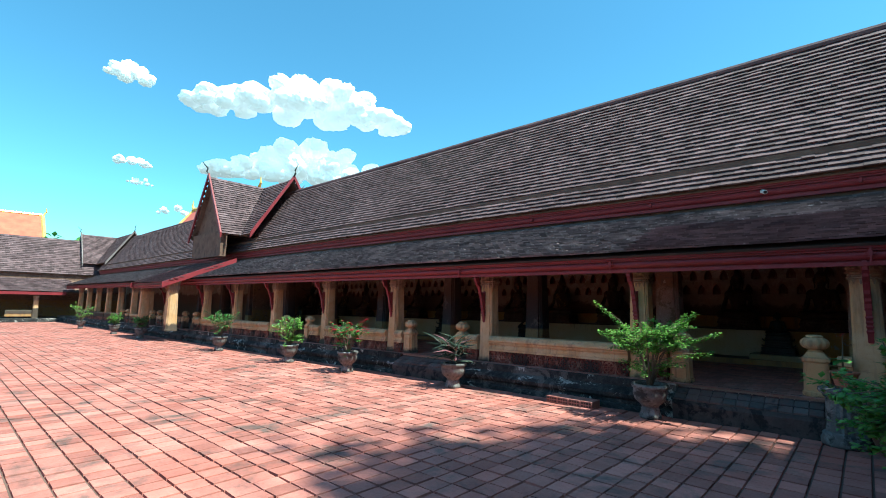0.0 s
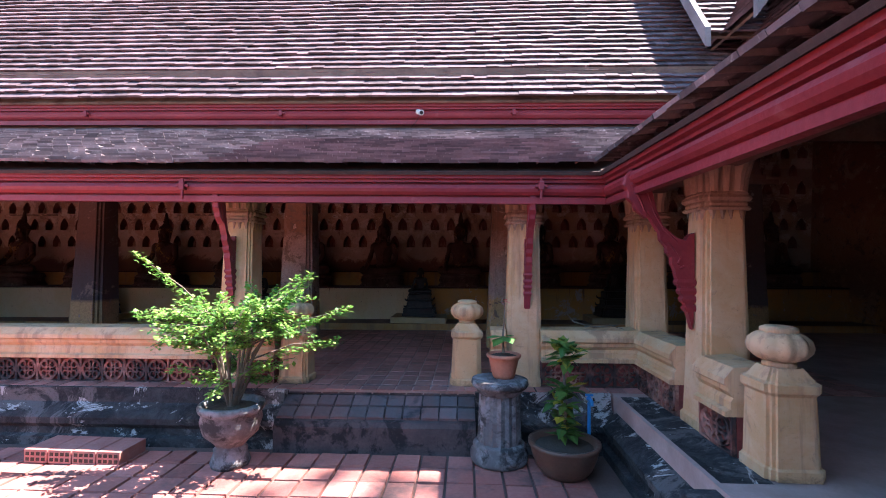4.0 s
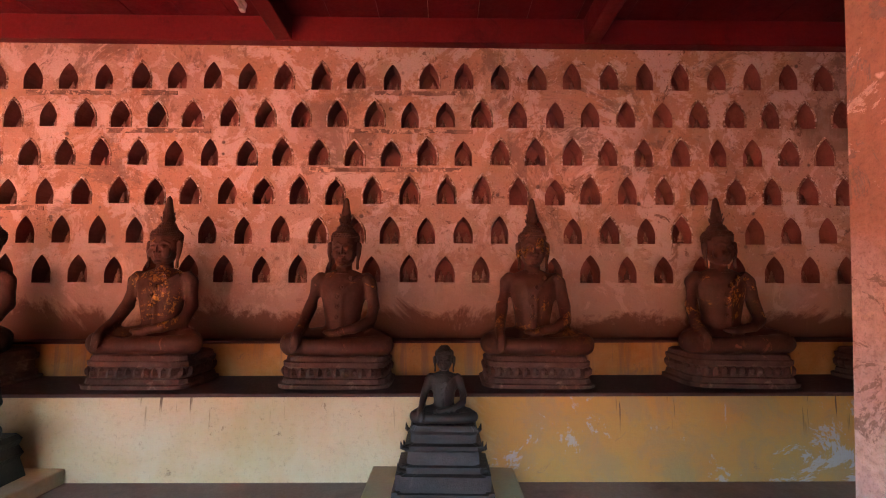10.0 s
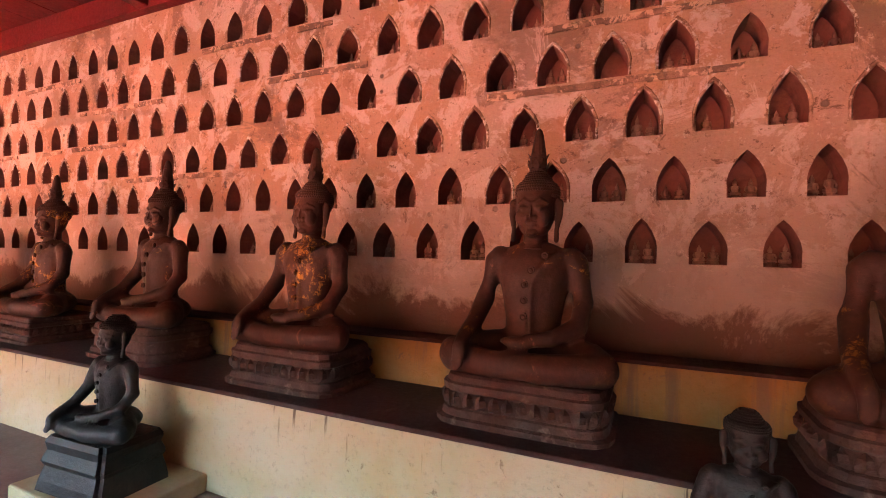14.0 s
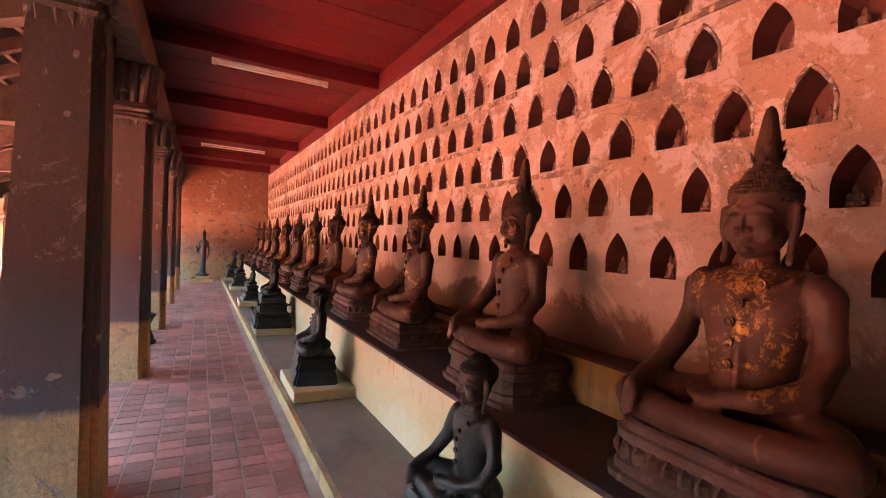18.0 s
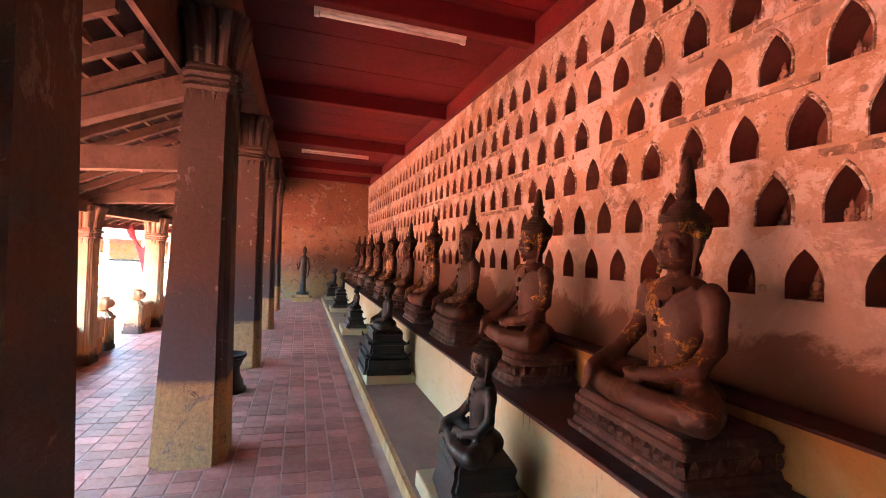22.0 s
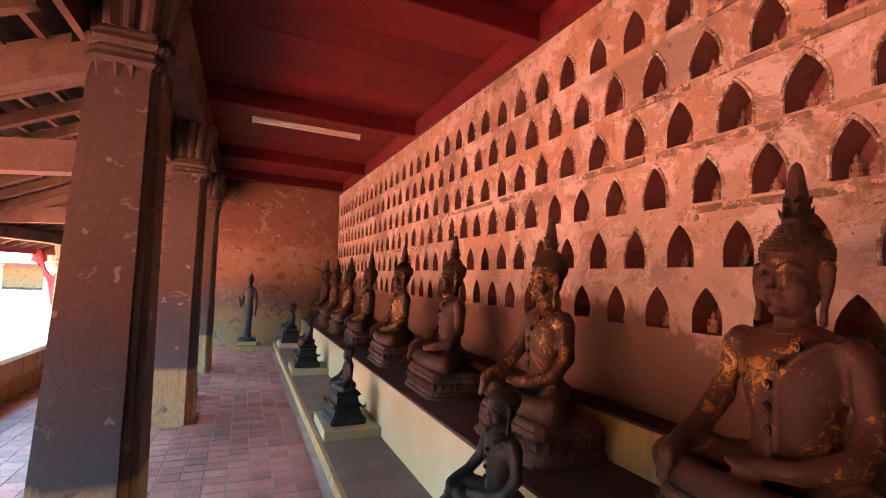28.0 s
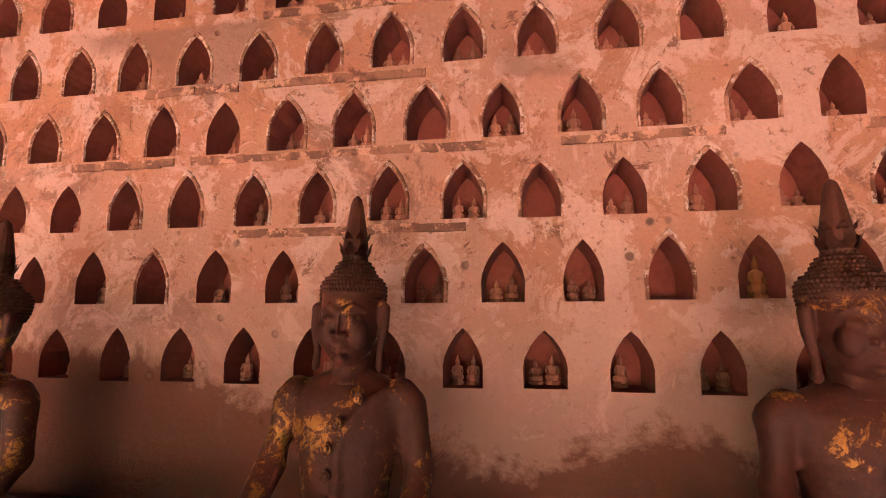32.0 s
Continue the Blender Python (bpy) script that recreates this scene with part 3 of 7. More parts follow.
def statue_material(name, lacquer, dusty, gold_from):
    m, n, l, p = mat_new(name)
    nt = m.node_tree
    vec = n.new("ShaderNodeTexCoord").outputs["Object"]
    inf = n.new("ShaderNodeObjectInfo")
    add = n.new("ShaderNodeVectorMath")
    l.new(vec, add.inputs[0])
    mul = n.new("ShaderNodeVectorMath")
    mul.operation = 'SCALE'
    mul.inputs[0].default_value = (31, 17, 23)
    l.new(inf.outputs["Random"], mul.inputs["Scale"])
    l.new(mul.outputs[0], add.inputs[1])
    v = add.outputs[0]
    big, fine = noise_tex(nt, 3.2, 8, 0.72, v, 0.6), noise_tex(nt, 45, 4, 0.7, v)
    col = mix(nt, remap(nt, noise_tex(nt, 6, 6, 0.7, v), 0.4, 0.65), lacquer, dusty)
    col = mix(nt, remap(nt, fine, 0.35, 0.7, 0, 0.35), col, tuple(x * 0.5 for x in lacquer))
    col = mix(nt, remap(nt, noise_tex(nt, 4.2, 9, 0.76, v, 0.9), 0.61, 0.625, 0, 0.6), col, tuple(min(0.5, x * 2.6) for x in dusty))
    sep = n.new("ShaderNodeSeparateXYZ")
    l.new(vec, sep.inputs[0])
    lift = n.new("ShaderNodeMath")
    lift.operation = 'MULTIPLY_ADD'
    l.new(inf.outputs["Random"], lift.inputs[0])
    lift.inputs[1].default_value = 0.09
    l.new(big, lift.inputs[2])
    flaky = n.new("ShaderNodeMath")
    flaky.operation = 'MULTIPLY'
    l.new(remap(nt, lift.outputs[0], gold_from + 0.045, gold_from + 0.085), flaky.inputs[0])
    l.new(remap(nt, noise_tex(nt, 26, 8, 0.8, v, 0.8), 0.49, 0.53), flaky.inputs[1])
    upper = n.new("ShaderNodeMath")
    upper.operation = 'MULTIPLY'
    l.new(flaky.outputs[0], upper.inputs[0])
    l.new(remap(nt, sep.outputs[2], 0.30, 0.45, 0.12, 1.0), upper.inputs[1])
    bare = n.new("ShaderNodeMath")
    bare.operation = 'MULTIPLY'
    l.new(upper.outputs[0], bare.inputs[0])
    l.new(remap(nt, sep.outputs[2], 1.015, 1.03, 1.0, 0.04), bare.inputs[1])
    mask = bare.outputs[0]
    col = mix(nt, mask, col, (0.31, 0.165, 0.042))
    l.new(col, p.inputs["Base Color"])
    l.new(remap(nt, mask, 0, 1, 0.0, 0.6), p.inputs["Metallic"])
    l.new(remap(nt, mask, 0, 1, 0.58, 0.38), p.inputs["Roughness"])
    l.new(bump(nt, mix(nt, 0.4, fine, big), 0.35, 0.01), p.inputs["Normal"])
    return m


BUDDHA = statue_material("brown_lacquer_with_gilt_remains", (0.050, 0.0185, 0.0115), (0.078, 0.0315, 0.021), 0.562)
PEDESTAL = surface("dusty_carved_pedestal", (0.06, 0.025, 0.018), (0.112, 0.054, 0.042), 6, 50, 0.85, 0.7, stain=(0.203, 0.124, 0.098), stain_scale=9, stain_at=(0.58, 0.72), coords='object')
GILT = statue_material("worn_gilt", (0.30, 0.14, 0.05), (0.42, 0.22, 0.08), 0.50)

cloud_m, cn, cl, cp = mat_new("cloud_white_glow")
cl.new(mix(cloud_m.node_tree, remap(cloud_m.node_tree, noise_tex(cloud_m.node_tree, 0.02, 6), 0.3, 0.7), (0.80, 0.81, 0.83), (0.90, 0.90, 0.90)), cp.inputs["Base Color"])
cp.inputs["Roughness"].default_value = 1.0
# A faint bluish glow brightens the clouds in place of scattered light.
cp.inputs["Emission Color"].default_value = (0.8, 0.9, 1.0, 1)
cp.inputs["Emission Strength"].default_value = 0.22


# ---- ground and floors ----
def fall(ob):
    """Tilt a long piece with the gentle fall of the floor."""
    ob.data.transform(ROT)
    return ob


ground = raw("ground", [(-600, -600, 0.02 - 600 * SL), (600, -600, 0.02 + 600 * SL), (600, 600, 0.02 + 600 * SL), (-600, 600, 0.02 - 600 * SL)], [(0, 1, 2, 3)], JOINT)
tagged(ground, "dark earth under the courtyard paving", "ground", kind="structure")


def slab(verts, faces, x0, x1, y0, y1, z0, z1, tilt=0.0):
    """Append an open-bottomed slab to joined mesh lists."""
    b, c = len(verts), 0.004
    verts += [(x0, y0, z0), (x1, y0, z0), (x1, y1, z0), (x0, y1, z0),
              (x0 + c, y0 + c, z1 + tilt), (x1 - c, y0 + c, z1 - tilt), (x1 - c, y1 - c, z1 - tilt), (x0 + c, y1 - c, z1 + tilt)]
    faces += [(b + 4, b + 5, b + 6, b + 7), (b, b + 1, b + 5, b + 4), (b + 1, b + 2, b + 6, b + 5), (b + 2, b + 3, b + 7, b + 6), (b + 3, b, b + 4, b + 7)]


def paving(floor_name, piece, rest_name, spec, near, mat_piece, mat_rest, parent_label):
    """Rows of square tiles: those in the near stretch as pieces, the rest joined."""
    rng = random.Random(7)
    (x0, x1, y0, y1, z0, zt, w, d, gap, lift, stagger) = spec
    base = thing(floor_name, parent_label, "paving", ROT, kind="structure")
    v, f = [], []
    slab(v, f, -w / 2 + gap / 2, w / 2 - gap / 2, -d / 2 + gap / 2, d / 2 - gap / 2, z0 - zt, 0)
    me = bpy.data.meshes.new(piece)
    me.from_pydata(v, [], f)
    me.materials.append(mat_piece)
    verts, faces, count = [], [], 0
    rows = int((y1 - y0) / d)
    for j in range(rows):
        y = y0 + j * d
        off = stagger * (j % 2) * w
        for i in range(int((x1 - x0) / w)):
            x = x0 + i * w + off
            dz, tl = rng.uniform(-lift, lift), rng.uniform(-lift, lift) * 0.5
            if near[0] < x < near[1] and near[2] < y < near[3] and count < 300:
                share(piece, me, base, pose(x + w / 2, y + d / 2, zt + dz, 0, math.degrees(tl) * 6))
                count += 1
            else:
                slab(verts, faces, x + gap / 2, x + w - gap / 2, y + gap / 2, y + d - gap / 2, z0, zt + dz, tl)
    rest = raw(rest_name, verts, faces, mat_rest, base)
    rest["kind"] = "stuff"
    return base


# main gallery platform, its wing and the moulded plinth
plat = bmesh.new()
box(plat, FAR_X - 8, 7.2, PLINTH_Y + 0.26, 13.2, -0.02, G - 0.005)
box(plat, 0.70, 7.2, -14.0, PLINTH_Y + 0.26, -0.02, G - 0.005)
platform = fall(part("gallery_platform", plat, MORTAR))
tagged(platform, "raised masonry platform under the cloister floor", "platform", kind="structure")

PLINTH_PROFILE = [(0.0, -0.02), (0.0, 0.09), (0.05, 0.10), (0.06, 0.15), (0.02, 0.19), (0.015, 0.24), (0.05, 0.27), (0.16, 0.33), (0.17, G - 0.004), (0.42, G - 0.004), (0.42, -0.02)]


def plinth_main(x0, x1, steps=()):
    bm = bmesh.new()
    prism_x(bm, [(PLINTH_Y + a, z) for a, z in PLINTH_PROFILE], x0, x1)
    ob = fall(part("plinth", bm, PLINTH))
    return tagged(ob, "moulded plaster plinth black with mould and flaking white", "plinth", kind="structure")


RAMP = surface("worn_grey_cement", (0.065, 0.047, 0.045), (0.12, 0.083, 0.078), 3.5, 40, 0.9, 0.5, stain=(0.022, 0.019, 0.019), stain_scale=3, stain_at=(0.5, 0.56))
ENTRIES = [(-2.02, -0.42), (-7.72, -6.12), (-13.3, -11.9), (-21.9, -20.6), (-26.4, -25.2), (-31.9, -30.7)]
cuts = [FAR_X] + [c for e in sorted(ENTRIES) for c in e] + [0.68]
for a, b in zip(cuts[0::2], cuts[1::2]):
    plinth_main(a, b)
WORN_T = surface("worn_grey_red_tile", (0.17, 0.095, 0.085), (0.115, 0.098, 0.098), 2.2, 30, 0.7, 0.3, spread=(0.42, 0.58), rnd=0.3, stain=(0.05, 0.04, 0.042), stain_scale=2.4, stain_at=(0.54, 0.64))
LAND_Y, LAND_Z = PLINTH_Y - 0.06, 0.275
for a, b in ENTRIES:
    bm = bmesh.new()
    prism_x(bm, [(LAND_Y, -0.02), (LAND_Y, LAND_Z - 0.05), (LAND_Y + 0.025, LAND_Z - 0.018), (7.27, G - 0.012), (7.27, -0.02)], a, b)
    bmesh.ops.recalc_face_normals(bm, faces=bm.faces)
    st = fall(part("threshold_step", bm, RAMP))
    tagged(st, "sloping tiled threshold at an entrance with a mouldy black edge", "step", kind="structure")
    rise = (G - LAND_Z) / (7.27 - LAND_Y)
    n = round((b - a) / 0.148)
    tm = bpy.data.meshes.new("threshold_tile")
    w = (b - a) / n
    tm.from_pydata([(x * (w / 2 - 0.004 - c), y * (0.062 - c), z) for z, c in ((-0.02, 0), (0.0, 0.003)) for x, y in ((-1, -1), (1, -1), (1, 1), (-1, 1))], [], [(4, 5, 6, 7), (0, 1, 5, 4), (1, 2, 6, 5), (2, 3, 7, 6), (3, 0, 4, 7)])
    tm.materials.append(WORN_T)
    for k in range(3):
        for i in range(n if a > -9 else 0):
            x, y = a + (i + 0.5) * w, LAND_Y + 0.035 + 0.131 * (k + 0.5)
            share("threshold_tile", tm, st, ROT @ pose(x, y, LAND_Z + rise * (y - LAND_Y) - 0.004, math.degrees(math.atan(rise))))
bm = bmesh.new()
WING_GAP = (3.94, 5.58)
for a, b in ((-14.0, WING_GAP[0]), (WING_GAP[1], PLINTH_Y + 0.1)):
    prism_y(bm, [(0.56 + q, z) for q, z in PLINTH_PROFILE], a, b)
box(bm, 0.53, 0.72, WING_GAP[0], WING_GAP[1], -0.02, G - 0.03, 0.012)
tagged(fall(part("plinth", bm, PLINTH)), "moulded plaster plinth of the side wing, black with mould", "plinth", kind="structure")

# ---- niche wall ----
RIM = surface("flaking_rim_plaster", (0.4, 0.248, 0.176), (0.176, 0.096, 0.064), 14, 60, 0.9, 0.9, spread=(0.46, 0.54), stain=(0.528, 0.448, 0.384), stain_scale=22, stain_at=(0.53, 0.56))
NICHE_N, NICHE_H, NICHE_W = 0.3109, 0.229, 0.079
PITCH = 0.3332
ROW_Z = [1.826 + PITCH * k for k in range(6)]
WALL_X0, WALL_X1 = END_X, 5.9


def on_wall(x, y, z):
    """The old wall leans inwards and sinks a little towards its west end."""
    return (x, y - 0.0424 * (z - 1.9) + 0.0031 * (x + 6.0), z + 0.0096 * (x + 1.27))


def lancet(w, h):
    """Right half then left half of a pointed arch outline, from the foot."""
    return [(w, 0.0), (w * 1.02, h * 0.36), (w * 0.93, h * 0.52), (w * 0.70, h * 0.70), (w * 0.36, h * 0.88), (0.0, h),
            (-w * 0.36, h * 0.88), (-w * 0.70, h * 0.70), (-w * 0.93, h * 0.52), (-w * 1.02, h * 0.36), (-w, 0.0)]


def niche_wall():
    """Front face with real pointed recesses; returns the wall and the recess places."""
    rng = random.Random(3)
    v, f, fi = [], [], []
    spots = []
    band_lo, depth = 0.055, 0.17
    for k, zb in enumerate(ROW_Z):
        z0, z1 = zb - band_lo, zb - band_lo + PITCH
        ph = -8.743 + (0.5 * NICHE_N if k % 2 else 0)
        n0, n1 = math.ceil((WALL_X0 + 0.17 - ph) / NICHE_N), math.floor((WALL_X1 - 0.17 - ph) / NICHE_N)
        first, last = ph + (n0 - 0.5) * NICHE_N, ph + (n1 + 0.5) * NICHE_N
        for a, b in ((WALL_X0, first), (last, WALL_X1)):
            q = len(v)
            v += [(a, WALL_Y, z0), (b, WALL_Y, z0), (b, WALL_Y, z1), (a, WALL_Y, z1)]
            f.append((q, q + 1, q + 2, q + 3)); fi.append(0)
        for i in range(n0, n1 + 1):
            cx = ph + i * NICHE_N
            w, h = NICHE_W * rng.uniform(0.93, 1.07), NICHE_H * rng.uniform(0.95, 1.05)
            ox, oz = rng.uniform(-0.008, 0.008), rng.uniform(-0.006, 0.006)
            pts = [(cx + ox + x, zb + oz + z) for x, z in lancet(w, h)]
            m = len(pts)
            xl, xr = cx - NICHE_N / 2, cx + NICHE_N / 2
            outer = []
            frac = [0, 0.36, 0.52, 0.70, 1, None, 1, 0.70, 0.52, 0.36, 0]
            for j, t in enumerate(frac):
                zt = zb + (z1 - zb) * (0 if t is None else t)
                outer.append((cx, z1) if t is None else ((xr if j < 5 else xl), zt))
            q = len(v)
            v += [(x, WALL_Y, z) for x, z in pts] + [(x, WALL_Y, z) for x, z in outer]
            v += [(cx + (x - cx) * 0.9, WALL_Y + depth, zb + (z - zb) * 0.94 + 0.004) for x, z in pts]
            v += [(xl, WALL_Y, z0), (xr, WALL_Y, z0)]
            for j in range(m - 1):
                f.append((q + j, q + m + j, q + m + j + 1, q + j + 1)); fi.append(0)
                f.append((q + j + 1, q + 2 * m + j + 1, q + 2 * m + j, q + j)); fi.append(1)
            f.append((q + 3 * m, q + 3 * m + 1, q + m, q, q + m - 1, q + 2 * m - 1)); fi.append(0)
            f.append((q + m - 1, q, q + 2 * m, q + 3 * m - 1)); fi.append(1)
            f.append(tuple(q + 2 * m + j for j in reversed(range(m)))); fi.append(1)
            spots.append((cx + ox, zb + oz, k))
            if k > 0 and rng.random() < (0.75 if k in (2, 3, 4) else 0.35):
                q = len(v)
                for sc, yy in ((1.0, -0.001), (1.06, -0.009), (1.15, -0.007), (1.21, 0.001)):
                    v += [(cx + ox + (x - cx - ox) * sc + rng.uniform(-0.002, 0.002), WALL_Y + yy, zb + oz + (z - zb - oz) * (1 + (sc - 1) * 0.62) + rng.uniform(-0.002, 0.002)) for x, z in pts]
                for r in range(3):
                    for j in range(m - 1):
                        a = q + r * m + j
                        f.append((a, a + m, a + m + 1, a + 1)); fi.append(2)
    zlo, zhi = ROW_Z[0] - band_lo, ROW_Z[-1] - band_lo + PITCH
    for za, zc in ((G - 0.4, zlo), (zhi, CEIL_Z + 0.3)):
        q = len(v)
        v += [(WALL_X0, WALL_Y, za), (WALL_X1, WALL_Y, za), (WALL_X1, WALL_Y, zc), (WALL_X0, WALL_Y, zc)]
        f.append((q, q + 1, q + 2, q + 3)); fi.append(0)
    q = len(v)
    yb = WALL_Y + 0.45
    v += [(x, y, z) for x in (WALL_X0, WALL_X1) for y in (WALL_Y, yb) for z in (G, CEIL_Z + 0.15)]
    f += [(q, q + 2, q + 3, q + 1), (q + 4, q + 5, q + 7, q + 6), (q + 2, q + 6, q + 7, q + 3), (q + 1, q + 3, q + 7, q + 5)]
    fi += [0] * 4
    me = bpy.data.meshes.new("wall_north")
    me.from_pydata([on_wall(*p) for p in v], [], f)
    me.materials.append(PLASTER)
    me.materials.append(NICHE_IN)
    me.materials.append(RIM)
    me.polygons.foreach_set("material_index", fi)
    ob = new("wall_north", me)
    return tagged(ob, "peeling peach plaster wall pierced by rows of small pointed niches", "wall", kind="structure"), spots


niche_wall_ob, NICHES = niche_wall()

# thin raised string courses under some rows
bm = bmesh.new()
rng = random.Random(17)
for x0, x1, k in ((-19.0, -16.5, 4), (-15.0, -13.8, 2), (-13.2, -11.4, 3), (-10.6, -8.65, 3), (-9.75, -8.5, 2), (-10.3, -8.9, 4), (-8.35, -7.75, 3), (-9.9, -8.8, 5), (-7.3, -5.9, 3), (-6.6, -5.4, 4), (-5.9, -4.7, 2), (-7.6, -6.6, 5), (-2.35, -1.05, 4), (-2.45, -1.15, 3), (-4.9, -3.6, 5), (-1.9, -1.1, 5), (-4.2, -3.3, 4)):
    x = x0
    while x < x1:
        w = rng.uniform(0.06, 0.3)
        if rng.random() < 0.9:
            a, b, o = rng.uniform(-0.004, 0.006), rng.uniform(-0.006, 0.004), rng.uniform(0.003, 0.011)
            prism_x(bm, [(WALL_Y + 0.01, ROW_Z[k] - 0.056 + a), (WALL_Y - o, ROW_Z[k] - 0.052 + a), (WALL_Y - o - 0.002, ROW_Z[k] - 0.016 + b), (WALL_Y + 0.01, ROW_Z[k] - 0.012 + b)], x, min(x + w, x1))
        x += w
for q in bm.verts:
    q.co = on_wall(*q.co)
course = part("string_course", bm, surface("grey_mouldy_moulding", (0.27, 0.165, 0.115), (0.15, 0.095, 0.07), 7, 45, 0.9, 1.0, spread=(0.46, 0.54), stain=(0.46, 0.31, 0.22), stain_scale=11, stain_at=(0.52, 0.56)))
tagged(course, "thin mouldy plaster string courses below the niches", "trim", kind="structure")

# end wall of the aisle and closing walls
bm = boxed(END_X - 0.35, END_X, IN_Y - 0.1, WALL_Y + 0.45, G - 0.4, CEIL_Z + 0.1)
tagged(part("wall_west", bm, ENDWALL), "flaking orange and grey plaster end wall", "wall", kind="structure")
bm = boxed(WALL_X1, WALL_X1 + 0.4, -14, WALL_Y + 0.45, G, CEIL_Z + 0.4)
tagged(part("wall_east", bm, ENDWALL), "plaster back wall of the side wing in deep shade", "wall", kind="structure")
bm = boxed(FAR_X - 8, END_X - 0.35, WALL_Y, WALL_Y + 0.45, G - 0.9, CEIL_Z + 0.1)
tagged(part("wall_north_far", bm, PLASTER), "peach plaster wall of the further cloister", "wall", kind="structure")

# Added out of view: keeps low southern sky light off the gallery's lower wall.
bm = boxed(-36.0, WALL_X1 + 0.4, -8.2, -7.6, -0.8, 3.9)
tagged(part("wall_south", bm, ENDWALL), "unseen plain plaster wall added to block low sky light from the south", "wall", kind="structure")

# ---- ledges along the niche wall ----
LOW_Y, HIGH_Y, BACK_Y = 10.70, 11.30, 11.92
LOW_Z, HIGH_Z, BACK_Z = 0.555, 1.115, 1.385
bm = boxed(END_X, 5.9, LOW_Y, HIGH_Y, G, LOW_Z - 0.004, 0.0)
low = fall(part("low_ledge", bm, YELLOW))
tagged(low, "low ochre-edged ledge with a worn grey top", "ledge", kind="structure")
fall(part("ledge_top", boxed(END_X, 5.9, LOW_Y + 0.035, HIGH_Y, LOW_Z - 0.004, LOW_Z), LOW_TOP, low))
bm = boxed(END_X, 5.9, HIGH_Y, BACK_Y + 0.02, G, HIGH_Z - 0.025)
high = fall(part("high_ledge", bm, ledge_wash()))
tagged(high, "waist-high ochre plaster ledge carrying the seated statues", "ledge", kind="structure")
fall(part("ledge_top", boxed(END_X, 5.9, HIGH_Y - 0.015, BACK_Y + 0.02, HIGH_Z - 0.025, HIGH_Z, 0.008), LEDGE_TOP, high))
# The step's ochre is deepened: shade behind the statues is in its colour.
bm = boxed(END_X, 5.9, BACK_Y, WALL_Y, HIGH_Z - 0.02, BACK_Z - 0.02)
back = fall(part("back_step", bm, weathered("shade_darkened_ochre_wash", (0.34, 0.165, 0.05), (0.38, 0.21, 0.08), (0.20, 0.12, 0.08), None)))
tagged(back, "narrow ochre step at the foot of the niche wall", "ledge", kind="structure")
fall(part("ledge_top", boxed(END_X, 5.9, BACK_Y - 0.01, WALL_Y, BACK_Z - 0.02, BACK_Z, 0.005), LEDGE_TOP, back))

# ---- ceiling over the inner aisle ----
bm = bmesh.new()
rng = random.Random(5)
x = END_X
while x < 5.8:
    w = 0.42
    box(bm, x, x + w - 0.006, IN_Y - 0.1, WALL_Y + 0.1, CEIL_Z + rng.uniform(0, 0.006), CEIL_Z + 0.03)
    x += w
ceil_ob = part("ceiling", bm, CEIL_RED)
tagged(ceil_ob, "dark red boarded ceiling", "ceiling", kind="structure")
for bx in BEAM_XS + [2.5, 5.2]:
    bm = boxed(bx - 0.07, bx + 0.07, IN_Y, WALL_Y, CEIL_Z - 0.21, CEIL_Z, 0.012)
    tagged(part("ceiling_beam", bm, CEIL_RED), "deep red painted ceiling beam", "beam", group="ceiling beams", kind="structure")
bm = boxed(FAR_X, 5.9, IN_Y - 0.15, IN_Y + 0.10, 3.5, CEIL_Z - 0.212, 0.01)
tagged(part("wall_plate", bm, RAFTER), "long timber plate over the inner columns", "beam", kind="structure")
bm = boxed(END_X, 5.9, WALL_Y - 0.16, WALL_Y - 0.06, 3.86, CEIL_Z, 0.006)
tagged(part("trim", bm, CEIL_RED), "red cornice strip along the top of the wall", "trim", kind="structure")


